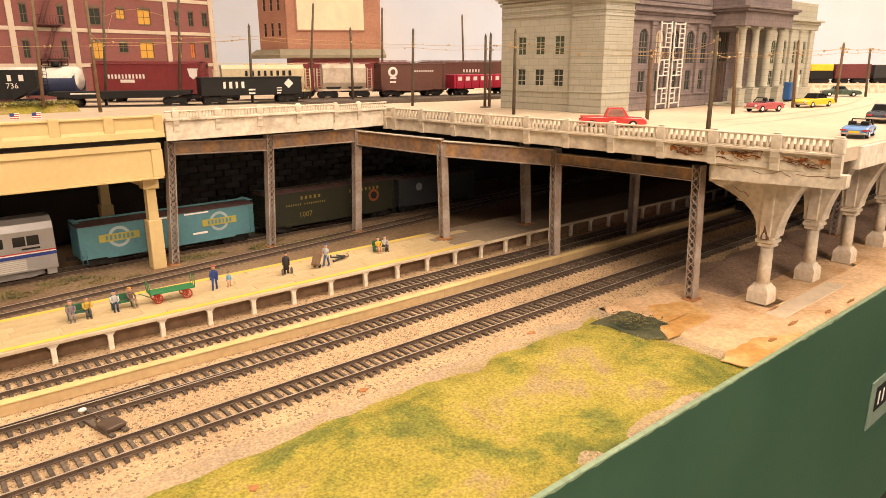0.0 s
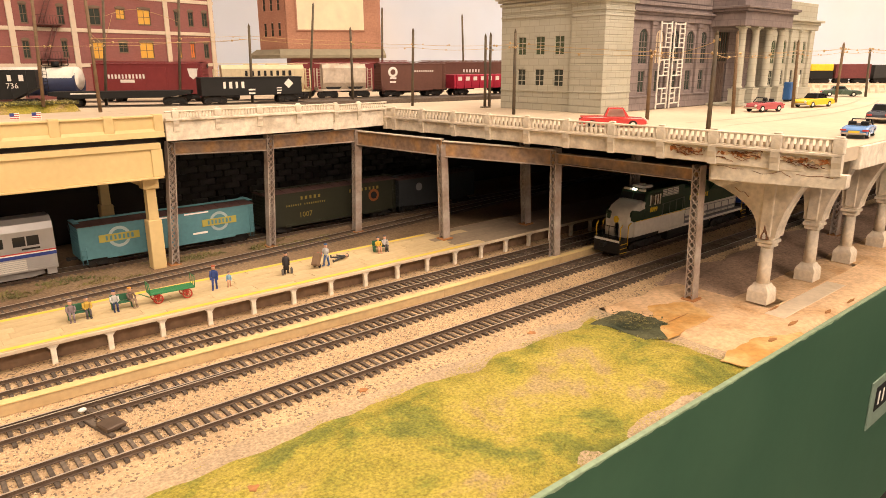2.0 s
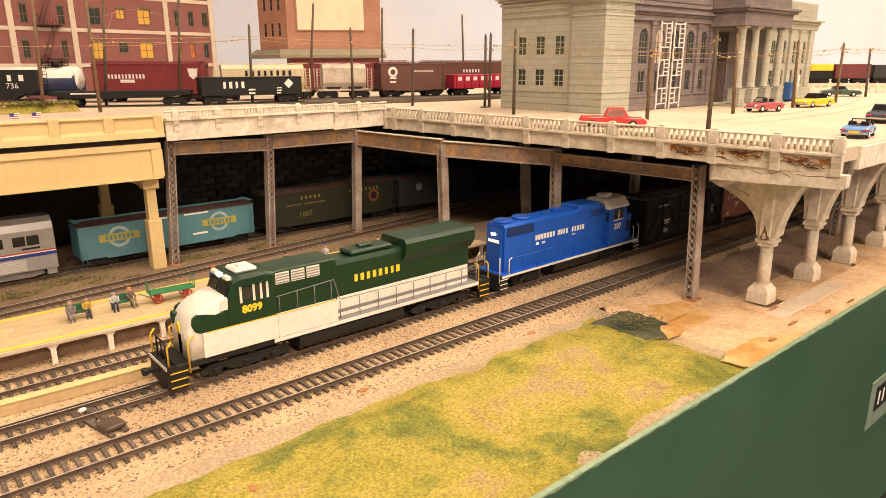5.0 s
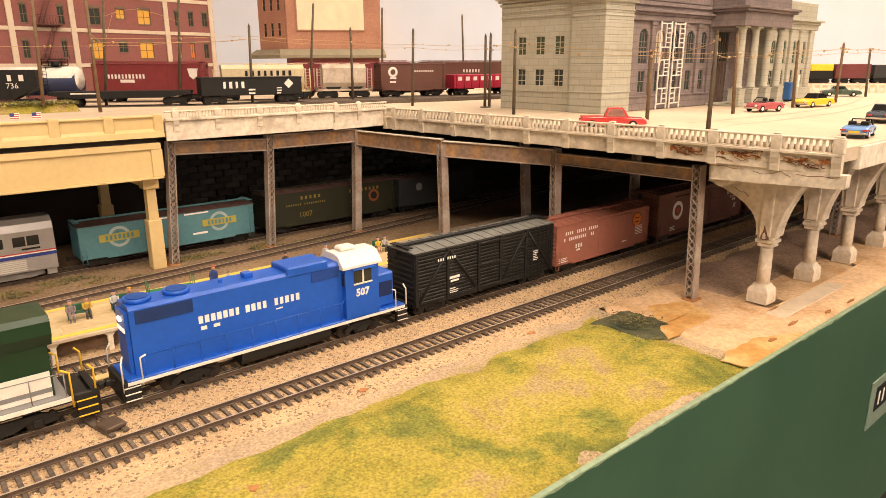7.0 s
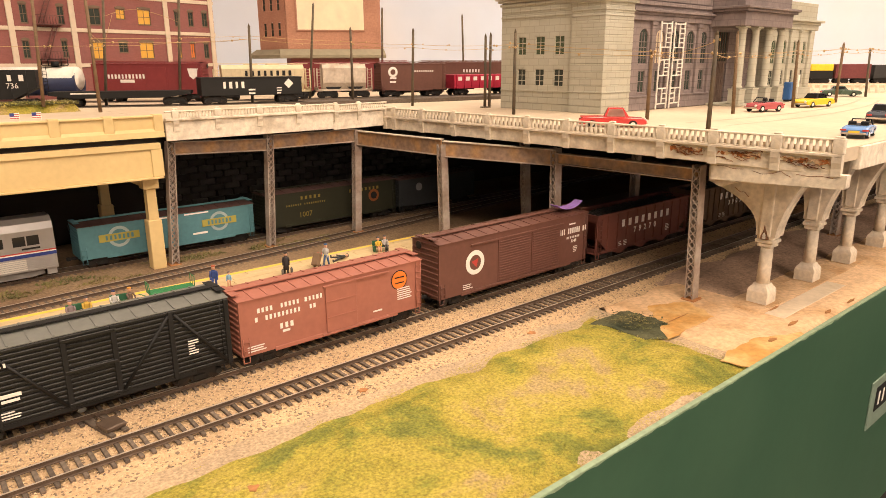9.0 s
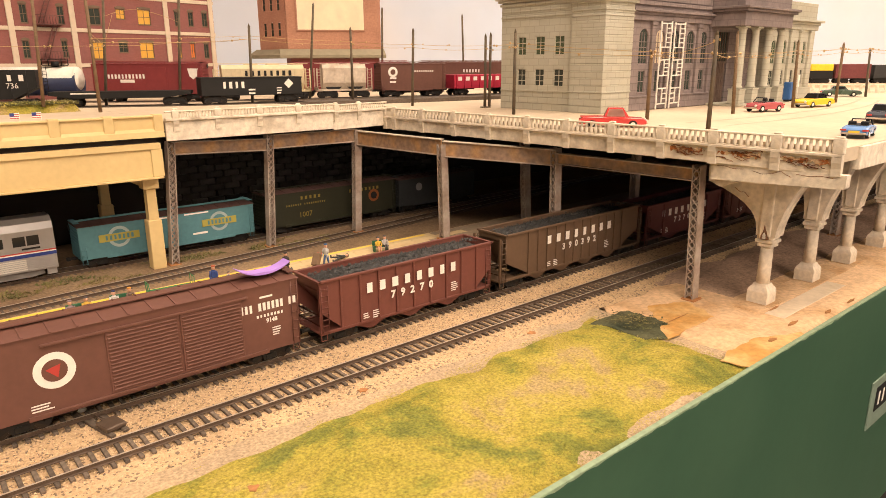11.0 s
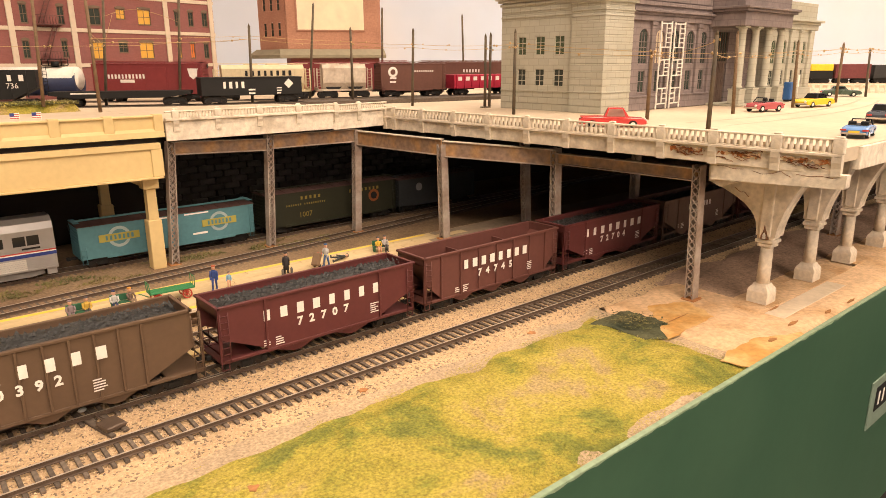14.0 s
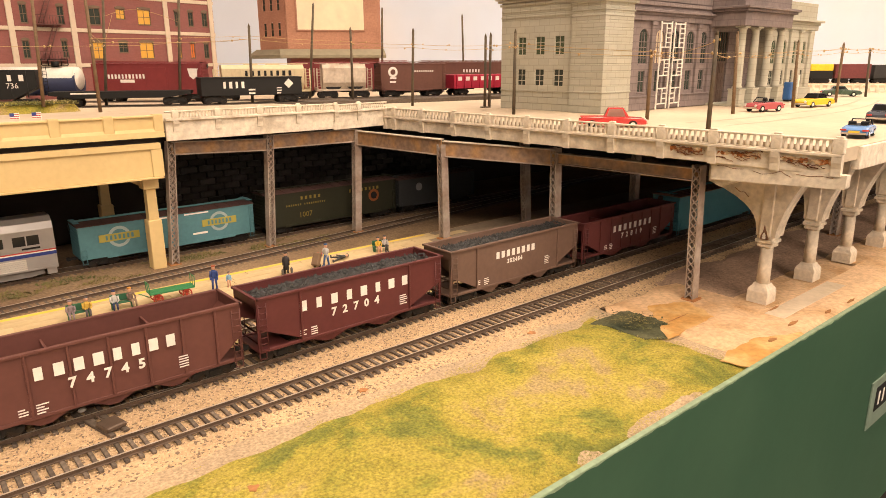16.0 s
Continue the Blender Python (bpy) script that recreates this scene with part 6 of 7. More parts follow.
part("emblem", Shape().extrude([(4.0, 2.4), (4.6, 3.0), (5.2, 2.4), (4.6, 1.8)], "y", -1.63, -1.6), M["letter"], t)
small_text(t, -.6, 1.6, .9, 2, M["letter"], -1.61, h=.2)
small_text(t, 3.0, 1.8, .7, 3, M["letter"], -1.61, h=.15)
t, L = parked("flat_car", "long black flat car in the yard", (-30.6, 54.6), (-15.9, 47.3), YZ)
part("deck", Shape().extrude([(-L / 2, 1.35), (-L / 2, 1.75), (L / 2, 1.75), (L / 2, 1.35), (L / 2 - 3, .95), (-L / 2 + 3, .95)], "y", -1.55, 1.55), M["car_black"], t)
for e in (-1, 1):
    truck(t, e * (L / 2 - 2))
small_text(t, -5.5, 1.45, 3.2, 1, M["letter"], -1.56, h=.16)
t, L = parked("hopper_car", "black hopper car with white lettering in the yard", (-45.4, 60.9), (-31.0, 54.9), YZ)
part("body", Shape().extrude([(-L / 2, 4.3), (-L / 2, 2.3), (-L / 2 + 2.6, 1.0), (L / 2 - 2.6, 1.0), (L / 2, 2.3), (L / 2, 4.3)], "y", -1.6, 1.6), M["car_black"], t)
for i in range(9):
    part("side_rib", Shape().box(-L / 2 + .3 + i * 1.7, -L / 2 + .45 + i * 1.7, -1.72, -1.6, 1.2, 4.3), M["car_black"], t)
for e in (-1, 1):
    truck(t, e * (L / 2 - 1.7))
brand(t, 4, .6, .7, .6, on_side(4.2, -1.73, 3.4), M["letter"], 9)
letters("736", .6, M["letter"], t, on_side(5.0, -1.73, 2.5))
t, L = parked("tank_car", "white and navy tank car with a black dome walkway", (-37.4, 75.6), (-24.1, 65.4), YZ)
part("tank_top", Shape().rod((-L / 2 + .5, 0, 3.0), (L / 2 - .5, 0, 3.0), 1.62, 24).ball(L / 2 - .5, 0, 3.0, .7, 1.62, 1.62, 16, 8).ball(-L / 2 + .5, 0, 3.0, .7, 1.62, 1.62, 16, 8), M["loco_white"], t)
part("tank_band", Shape().rod((-L / 2 + .4, 0, 2.55), (L / 2 - .2, 0, 2.55), 1.72, 24), M["navy"], t, "navy lower half of the tank")
part("dome_walkway", Shape().box(3.6, 6.2, -.9, .9, 4.7, 4.8).chain([(3.6, -.9, 4.8), (3.6, -.9, 5.6), (6.2, -.9, 5.6), (6.2, -.9, 4.8)], .08, 4).chain([(3.6, .9, 4.8), (3.6, .9, 5.6), (6.2, .9, 5.6), (6.2, .9, 4.8)], .08, 4).rod((4.9, 0, 4.6), (4.9, 0, 5.3), .5, 10), M["car_black"], t)
ladder(t, 4.2, -1.75, 1.2, 4.7, .5, 8, M["car_black"])
part("sill", Shape().box(-L / 2, L / 2, -.6, .6, .9, 1.2), M["car_black"], t)
for e in (-1, 1):
    truck(t, e * (L / 2 - 1.7))
for i, pts in enumerate(([(-60, 93), (-26.5, 67.4), (-12.3, 55.4), (.8, 51.5), (11.8, 46.9), (22.8, 43.9), (60, 39)], [(-62, 67.5), (-32.4, 55.5), (-16.5, 47.4), (-3, 44.5), (12, 41.4), (34, 38.6), (50, 37.6)])):
    s = Shape()
    for a, b in zip(pts, pts[1:]):
        d = Vector((b[0] - a[0], b[1] - a[1]))
        s.box(-.3, d.length + .3, -2.6, 2.0, 12.9, YZ - .02, m=Matrix.Translation((a[0], a[1], 0)) @ Matrix.Rotation(math.atan2(d.y, d.x), 4, "Z"))
    setting("yard_track", s, M["tie"], "dark track bed in the raised yard", "track bed")


# ---- poles and wires ----
def utility_pole(x, y, z0, z1, dx=0.0, dy=0.0, r=.19, m="pole", base=False):
    p = thing("utility_pole", "dark wooden utility pole standing in the street", "pole", at(x, y, z0), "utility poles along the street")
    part("pole_shaft", Shape().rod((0, 0, -.1), (dx, dy, z1 - z0 - .35), r, 10, r * .8).rod((dx, dy, z1 - z0 - .35), (dx, dy, z1 - z0), r * .8, 10, .04), M[m], p)
    if base:
        part("base_plate", Shape().rod((0, 0, -.04), (0, 0, .08), .6, 12), M["pole"], p)
    return p


POLES = [(7.16, 32.8, 22.65, .18, -.14), (11.38, 23.55, 21.74, 0, 0), (5.43, 12.9, 21.7, 0, 0), (-9.18, 45.48, 23.25, .24, -.12), (4.88, 43.4, 23.15, 0, 0), (1.88, 50.24, 26.6, 1.05, -.61), (16.9, 53.16, 26.9, .24, -.18), (33.1, 51.3, 26.4, -.3, .3),
         (9.68, -.8, 19.4, 0, 0), (4.68, -9.85, 20.7, 0, 0), (22.7, -2.77, 21.4, -.16, .3), (37.7, -2.6, 20.8, -.1, .25), (52.6, -1.9, 20.75, 0, 0), (72.3, 1.0, 20.3, -.1, .3), (-28.61, 40.93, 25.5, 0, 0), (-24.6, 54.0, 27, 1.2, -.3), (-33.4, 43.4, 25.5, .45, -.1), (-15.0, 55.2, 28, 1.15, -.4), (11.8, 23.2, 21.9, .1, 0)]
for i, (x, y, z1, dx, dy) in enumerate(POLES):
    utility_pole(x, y, 14.2 if i == 16 else 13.0 + rise(x, 0) * (.8 if y > 25 else .1), z1, dx, dy, .19, "pole_brown" if i in (8, 10, 11, 14, 16, 12) else "pole", i in (1, 7))


def wire_run(pts, sag, label, n=8, r=.028, bits=3, seed=0):
    w = thing("overhead_wire", label, "wire", group="overhead wires")
    rr = random.Random(seed)
    for a, b in zip(pts, pts[1:]):
        a, b = Vector(a), Vector(b)
        line = [a.lerp(b, i / n) - Vector((0, 0, sag * 4 * (i / n) * (1 - i / n))) for i in range(n + 1)]
        part("strand", Shape().chain(line, r, 4), M["wire"], w)
        for k in range(bits):
            q = line[rr.choice((0, 0, 1, 2, n, n - 1, n // 2))]
            part("clamp", Shape().ball(q.x + rr.uniform(-.3, .3), q.y + rr.uniform(-.3, .3), q.z + rr.uniform(-.1, .12), rr.uniform(.07, .14), n=6, m=4), M["wire"], w)


front_line = [(-28.6, 40.9, 20.6), (-9.0, 45.4, 21.4), (4.9, 43.4, 20.9), (7.25, 32.7, 20.3), (11.4, 23.5, 20.0), (5.43, 12.9, 19.95), (9.7, -.8, 18.9), (22.6, -2.6, 18.85), (37.6, -2.4, 19.15), (52.6, -1.9, 19.5), (72.3, 1.2, 19.8), (120, 12, 20)]
wire_run(front_line, .25, "thin brass overhead wire between the street poles", bits=5, seed=1)
wire_run([(x, y, z + .35) for x, y, z in front_line], .1, "thin brass overhead wire between the street poles", bits=3, seed=2)
wire_run([(4.7, -9.85, 19.9), (9.7, -.8, 18.9)], .3, "thin brass wire from pole to pole", seed=3)
wire_run([(4.7, -9.85, 18.9), (22.6, -2.6, 18.9), (37.6, -2.4, 19.6), (52.6, -1.9, 20.0), (72.3, 1.2, 20.1), (120, 12, 20.5)], .2, "thin brass wire along the station", bits=4, seed=4)
wire_run([(-60, 50, 20.5), (-28.6, 40.9, 20.2), (-23.9, 53.8, 20.6), (-14.4, 55, 21.2), (-9.0, 45.4, 21.4)], .2, "thin brass wire over the yard", bits=3, seed=5)
wire_run([(-23.5, 53.7, 24.0), (-19.5, 54.3, 25.0), (-14.1, 54.9, 23.6)], -.2, "bent copper wire arch over the yard", bits=1, seed=6)
wire_run([(-26.0, 53.0, 22.4), (-24.0, 53.8, 20.6), (-22.6, 53.9, 24.2)], 0, "loose copper wire in a zigzag", bits=1, seed=7)


# ---- street vehicles ----
M["pale_glass"] = mat("pink_toy_glass", (0.62, 0.36, 0.30), 0.15, 0.05, 100, spec=0.6)
def road_car(name, label, x, y, rz, c, L=5.2, W=1.95, roof=None, pickup=False, open_top=False, z=12.97, low=1.0):
    t = thing(name, label, "car", at(x, y, z, rz) @ Matrix.Diagonal((1, 1, low, 1)), "model cars on the street")
    body = mat("car_paint", c, 0.25, 0.04, 200, spec=0.6)
    pane = M["pale_glass"] if pickup else M["glass"]
    h = L / 2
    prof = [(-h, .35), (-h + .05, .75), (-h + .3, .98), (-h * .3, 1.05), (h * .35, 1.02), (h - .35, .92), (h, .7), (h, .35), (h - .8, .28), (-h + .8, .28)]
    s = Shape()
    n = len(prof)
    rows = [(-W / 2, .9), (-W / 2 + .12, 1.0), (W / 2 - .12, 1.0), (W / 2, .9)]
    p = [(q[0] * (1 if k == 1.0 else .985), yy, .3 + (q[1] - .3) * k) for yy, k in rows for q in prof]
    f = [(r * n + i, r * n + (i + 1) % n, (r + 1) * n + (i + 1) % n, (r + 1) * n + i) for r in range(3) for i in range(n)]
    f += [tuple(range(n - 1, -1, -1)), tuple(range(3 * n, 4 * n))]
    s.add(p, [tuple(reversed(q)) for q in f])
    part("body", s, body, t)
    if pickup:
        a, b, top = -.75, 1.35, 1.95
        part("cargo_bed", Shape().box(-h + .1, 0, -W / 2 + .15, W / 2 - .15, 1.0, 1.08), body, t)
    else:
        a, b, top = -h * .5, h * .3, 1.6
    if not open_top:
        cabm = roof or body
        part("cabin", Shape().add([(a, -W * .42, 1.0), (b, -W * .42, 1.0), (b, W * .42, 1.0), (a, W * .42, 1.0), (a + .35, -W * .33, top), (b - .5, -W * .33, top), (b - .5, W * .33, top), (a + .35, W * .33, top)],
             [(4, 5, 6, 7), (0, 1, 5, 4), (1, 2, 6, 5), (2, 3, 7, 6), (3, 0, 4, 7)]), cabm, t)
        for sd in (-1, 1):
            part("side_window", Shape().add([(a + .25, sd * W * .418, 1.1), (b - .3, sd * W * .418, 1.1), (b - .55, sd * W * .355, top - .1), (a + .42, sd * W * .355, top - .1)], [(0, 1, 2, 3), (3, 2, 1, 0)]), pane, t)
        part("windscreen", Shape().add([(b - .02, -W * .36, 1.08), (b - .02, W * .36, 1.08), (b - .4, W * .3, top - .06), (b - .4, -W * .3, top - .06)], [(0, 1, 2, 3), (3, 2, 1, 0)]), pane, t)
        part("rear_window", Shape().add([(a + .02, -W * .36, 1.1), (a + .02, W * .36, 1.1), (a + .3, W * .3, top - .06), (a + .3, -W * .3, top - .06)], [(0, 1, 2, 3), (3, 2, 1, 0)]), pane, t)
    else:
        part("cockpit", Shape().box(-.9, .8, -W * .36, W * .36, .9, 1.1, .05), M["car_black"], t)
        part("windscreen_frame", Shape().chain([(.9, -W * .42, 1.0), (.5, -W * .36, 1.5), (.5, W * .36, 1.5), (.9, W * .42, 1.0)], .06, 5), M["car_black"], t)
        for sd in (-.4, .4):
            part("seat", Shape().box(-.7, -.35, sd - .25, sd + .25, 1.0, 1.4, .06), M["car_black"], t)
    for xx in (-h * .6, h * .6):
        for sd in (-1, 1):
            w = part("wheel", Shape().rod((xx, sd * (W / 2 - .2), .36), (xx, sd * (W / 2 + .02), .36), .36, 14), M["car_black"], t)
            part("rim", Shape().rod((xx, sd * (W / 2 + .01), .36), (xx, sd * (W / 2 + .04), .36), .2, 10), M["white"], w)
    for xx, nm in ((h, "front_bumper"), (-h, "rear_bumper")):
        part(nm, Shape().box(xx - .06, xx + .08, -W * .47, W * .47, .36, .52, .03), M["railhead"], t)
    for sd in (-.7, .7):
        part("headlight", Shape().rod((h - .04, sd, .7), (h + .04, sd, .7), .14, 10), M["white"], t)
        part("tail_light", Shape().box(-h - .03, -h + .04, sd - .2, sd + .2, .66, .8), M["redheart"], t)
    return t


road_car("pickup_truck", "bright red vintage pickup truck behind the balustrade", 0.95, -3.05, -52, (0.60, 0.055, 0.05), 5.6, 1.95, pickup=True, low=.82)
road_car("car", "faded red vintage open car with a pale bonnet", 28.4, -3.4, 165, (0.42, 0.09, 0.10), 4.3, 1.8, open_top=True)
road_car("car", "yellow vintage taxi with a dark roof", 40.8, -3.7, 172, (0.80, 0.55, 0.02), 6.0, roof=M["car_black"])
t = road_car("convertible", "sky blue open convertible with black seats", 7.2, -20.2, 10, (0.12, 0.27, 0.58), 4.0, 1.65, open_top=True, low=.82)
part("plate", Shape().box(-2.09, -2.02, -.35, .35, .5, .68), M["yellow"], t)
road_car("car", "dark green vintage saloon car by the far balustrade", 71, 4.2, -60, (0.05, 0.09, 0.06), 5.6)
road_car("car", "black and white car beside the blue convertible", 22.6, -16.9, 10, (0.06, 0.07, 0.09), 5.2)
# mailbox beside the wing
mb = thing("mail_box", "blue street mail box with a white sign beside it", "mail box", at(50.5, 3.6, 13.0))
part("box", Shape().box(-.6, .6, -.5, .5, .2, 2.6, .12), mat("mail_blue", (0.04, 0.13, 0.36), 0.5), mb)
part("leg", Shape().box(-.5, -.35, -.4, .4, 0, .3).box(.35, .5, -.4, .4, 0, .3), M["car_black"], mb)
sp = thing("sign_post", "thin white sign post beside the mail box", "sign", at(49.5, 2.0, 13.0))
part("stake", Shape().rod((0, 0, 0), (0, 0, 3.4), .07, 6), M["white"], sp)
part("board", Shape().box(-.25, .25, -.05, .05, 2.0, 3.6), M["white"], sp)
# pink traffic stains on the street
M["stain"] = mat("pink_street_stain", (0.62, 0.40, 0.29), 0.85, 0.08, 160)
for x0, yc, span, w in ((22, -10.1, 5.2, .42), (26, -6.9, 5.6, .5)):
    s = Shape()
    for i in range(30):
        q = []
        for x in (9 + i * 1.8, 9 + (i + 1) * 1.8):
            y = yc + ((x - x0) / 38) ** 2 * span
            q += [(x, y, 12.968), (x, y + w * (1 + .4 * noise.noise((x * .5, yc, 1))), 12.968)]
        s.add(q, [(0, 2, 3, 1)])
    setting("street_line", s, M["stain"], "faded pink curved line on the street", "road marking")
# far right: pale balustrade wall and a dark goods train beyond
fb = thing("far_balustrade", "pale far balustrade at the edge of the street", "balustrade", at(84, 10, 12.95, -58), "balustrades round the street")
part("base", Shape().box(-10, 40, -.2, .2, 0, .3), M["white_concrete"], fb)
part("top_rail", Shape().box(-10, 40, -.2, .2, 1.3, 1.5, .04), M["white_concrete"], fb)
for i in range(40):
    part("baluster", Shape().box(-9.8 + i * 1.25, -9.4 + i * 1.25, -.15, .15, .3, 1.3, .03), M["white_concrete"], fb)
setting("far_ledge", Shape().box(-30, 40, 0, 14, 0, .9, m=Matrix.Translation((108, 24, 12.9)) @ Matrix.Rotation(radians(-50), 4, "Z")), M["street"], "pale raised ledge with a far track", "ledge")
for i, (nm, c, L, z1, lab) in enumerate((("switcher", (0.75, 0.55, 0.03), 4.5, 4.0, "yellow and black far locomotive"), ("boxcar", (0.15, 0.035, 0.035), 7, 4.0, "maroon far boxcar"), ("hopper_car", (0.03, 0.03, 0.03), 16, 3.8, "black far hopper car"))):
    x = (3.0, 9.2, 21.3)[i]
    t = thing(nm, lab + " on the raised ledge", "freight car", at(108, 24, 13.8, -50) @ at(x, 3.5, 0))
    part("body", Shape().box(-L / 2, L / 2, -1.6, 1.6, 2.6 if i == 0 else 1.0, z1, .1), mat("far_paint", c, 0.6), t)
    part("frame", Shape().box(-L / 2, L / 2, -1.5, 1.5, .9, 2.6 if i == 0 else 1.1, .05), M["car_black"], t)
    for e in (-1, 1):
        truck(t, e * (L / 2 - 1.7))

# ---- cars parked under the street ----
paint("ice_blue", (0.085, 0.215, 0.25), 0.55)
paint("dark_roof", (0.07, 0.035, 0.03), 0.7)
# dark olive and grey paints, both deepened to carry the street's shade
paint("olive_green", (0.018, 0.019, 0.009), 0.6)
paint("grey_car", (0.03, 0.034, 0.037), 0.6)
M["silver"] = mat("silver_coach", (0.50, 0.49, 0.48), 0.35, 0.05, 120, metal=0.55)
M["pale_blue"] = mat("pale_blue_emblem", (0.34, 0.42, 0.42), 0.6, 0.1, 300)
M["sign_olive"] = mat("olive_yellow_sign", (0.38, 0.34, 0.07), 0.6, 0.05, 100)
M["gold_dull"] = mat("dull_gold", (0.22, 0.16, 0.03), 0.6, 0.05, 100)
t = thing("refrigerator_car", "pale blue refrigerator car with olive signs", "freight car", at(-26.6, 29.8, 0), "cars parked under the street")
boxcar(t, 17.2, M["ice_blue"], M["dark_roof"], 4.05)
for x in (-5.1, 4.6):
    part("emblem", Shape().rod((x + .1, -1.63, 2.75), (x + .1, -1.6, 2.75), 1.0, 24), M["pale_blue"], t)
    part("emblem_field", Shape().rod((x + .1, -1.65, 2.75), (x + .1, -1.6, 2.75), .72, 20), M["ice_blue"], t)
    part("sign_band", Shape().box(x - 1.7, x + 1.9, -1.68, -1.62, 2.4, 3.1), M["sign_olive"], t, "olive yellow sign band")
    brand(t, 7, .26, .42, .12, on_side(x + .1, -1.685, 2.75), M["ice_blue"], 51)
small_text(t, -2.4, 3.8, 2.2, 1, M["letter"], h=.14)
small_text(t, 1.2, 3.8, 2.6, 1, M["letter"], h=.14)
small_text(t, 1.9, 1.7, 1.6, 1, M["letter"], h=.2)
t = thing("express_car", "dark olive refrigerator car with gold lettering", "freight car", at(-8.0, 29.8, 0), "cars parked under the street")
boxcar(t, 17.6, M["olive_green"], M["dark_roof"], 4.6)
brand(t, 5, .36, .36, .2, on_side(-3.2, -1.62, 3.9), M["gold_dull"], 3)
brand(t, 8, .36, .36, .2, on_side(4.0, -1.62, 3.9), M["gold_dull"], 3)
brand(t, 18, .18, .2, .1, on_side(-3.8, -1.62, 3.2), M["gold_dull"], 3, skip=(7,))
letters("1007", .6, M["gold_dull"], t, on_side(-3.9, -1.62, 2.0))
part("emblem", Shape().rod((5.4, -1.63, 3.0), (5.4, -1.6, 3.0), .75, 20), mat("dull_orange_emblem", (0.22, 0.07, 0.02), 0.7), t, "round orange emblem")
part("emblem_field", Shape().rod((5.4, -1.65, 3.0), (5.4, -1.6, 3.0), .45, 14), M["car_black"], t)
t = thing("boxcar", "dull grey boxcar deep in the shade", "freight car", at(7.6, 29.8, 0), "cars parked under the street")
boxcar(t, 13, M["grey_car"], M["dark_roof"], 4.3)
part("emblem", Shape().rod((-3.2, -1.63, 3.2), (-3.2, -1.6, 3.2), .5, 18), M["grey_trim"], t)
# stainless coach
t = thing("passenger_coach", "silver passenger coach with a red white and blue stripe", "passenger coach", at(-50.2, 29.7, 0), "cars parked under the street")
h = 13.2
part("body", Shape().extrude([(-1.7, .9), (1.7, .9), (1.72, 4.5), (1.5, 5.1), (.9, 5.5), (-.9, 5.5), (-1.5, 5.1), (-1.72, 4.5)], "x", -h, h), M["silver"], t)
for i, (c, z0, z1) in enumerate((("redheart", 2.55, 2.66), ("letter", 2.45, 2.55), ("navy_stripe", 2.15, 2.45))):
    if c not in M:
        M[c] = mat(c, (0.03, 0.05, 0.22), 0.5)
    part("stripe", Shape().box(-h, h, -1.735, -1.7, z0, z1), M[c], t)
for i in range(9):
    x = 11.0 - i * 2.7
    w = part("window", Shape().box(x - 1.0, x + 1.0, -1.735, -1.7, 3.2, 4.05, .02), M["glass"], t)
    part("mullion", Shape().box(x - .05, x + .05, -1.75, -1.73, 3.2, 4.05), M["silver"], w)
small_text(t, 4.6, 2.75, 3.0, 1, M["chassis"], -1.74, h=.16)
small_text(t, 10.6, 2.85, 1.5, 1, M["chassis"], -1.74, h=.16)
part("side_panel", Shape().box(7.6, 10.8, -1.74, -1.7, 1.05, 2.0, .02), M["white"], t, "pale equipment panel")
for i in range(6):
    part("flute", Shape().box(-h, h, -1.74, -1.7, 1.0 + i * .17, 1.06 + i * .17), M["silver"], t)
part("end_step", Shape().box(h - .9, h - .1, -1.5, -1.2, .3, .95, .04), M["silver"], t)
M["silver_frame"] = mat("silver_truck", (0.30, 0.29, 0.28), 0.5, 0.2, 150, metal=0.4)
for e in (-1, 1):
    tr = truck(t, e * (h - 3.4), 1.4)
    for s in (-1, 1):
        part("truck_cover", Shape().extrude([(-2.3, .4), (-2.3, .75), (-1.4, 1.0), (1.4, 1.0), (2.3, .75), (2.3, .4), (1.2, .25), (-1.2, .25)], "y", min(s * 1.15, s * 1.3), max(s * 1.15, s * 1.3)), M["silver_frame"], tr)

# ---- platform: figures, benches, cart ----
def cloth(n, c):
    return mat(n, c, 0.7, 0.08, 400)


M["skin"] = cloth("figure_flesh_paint", (0.62, 0.36, 0.24))


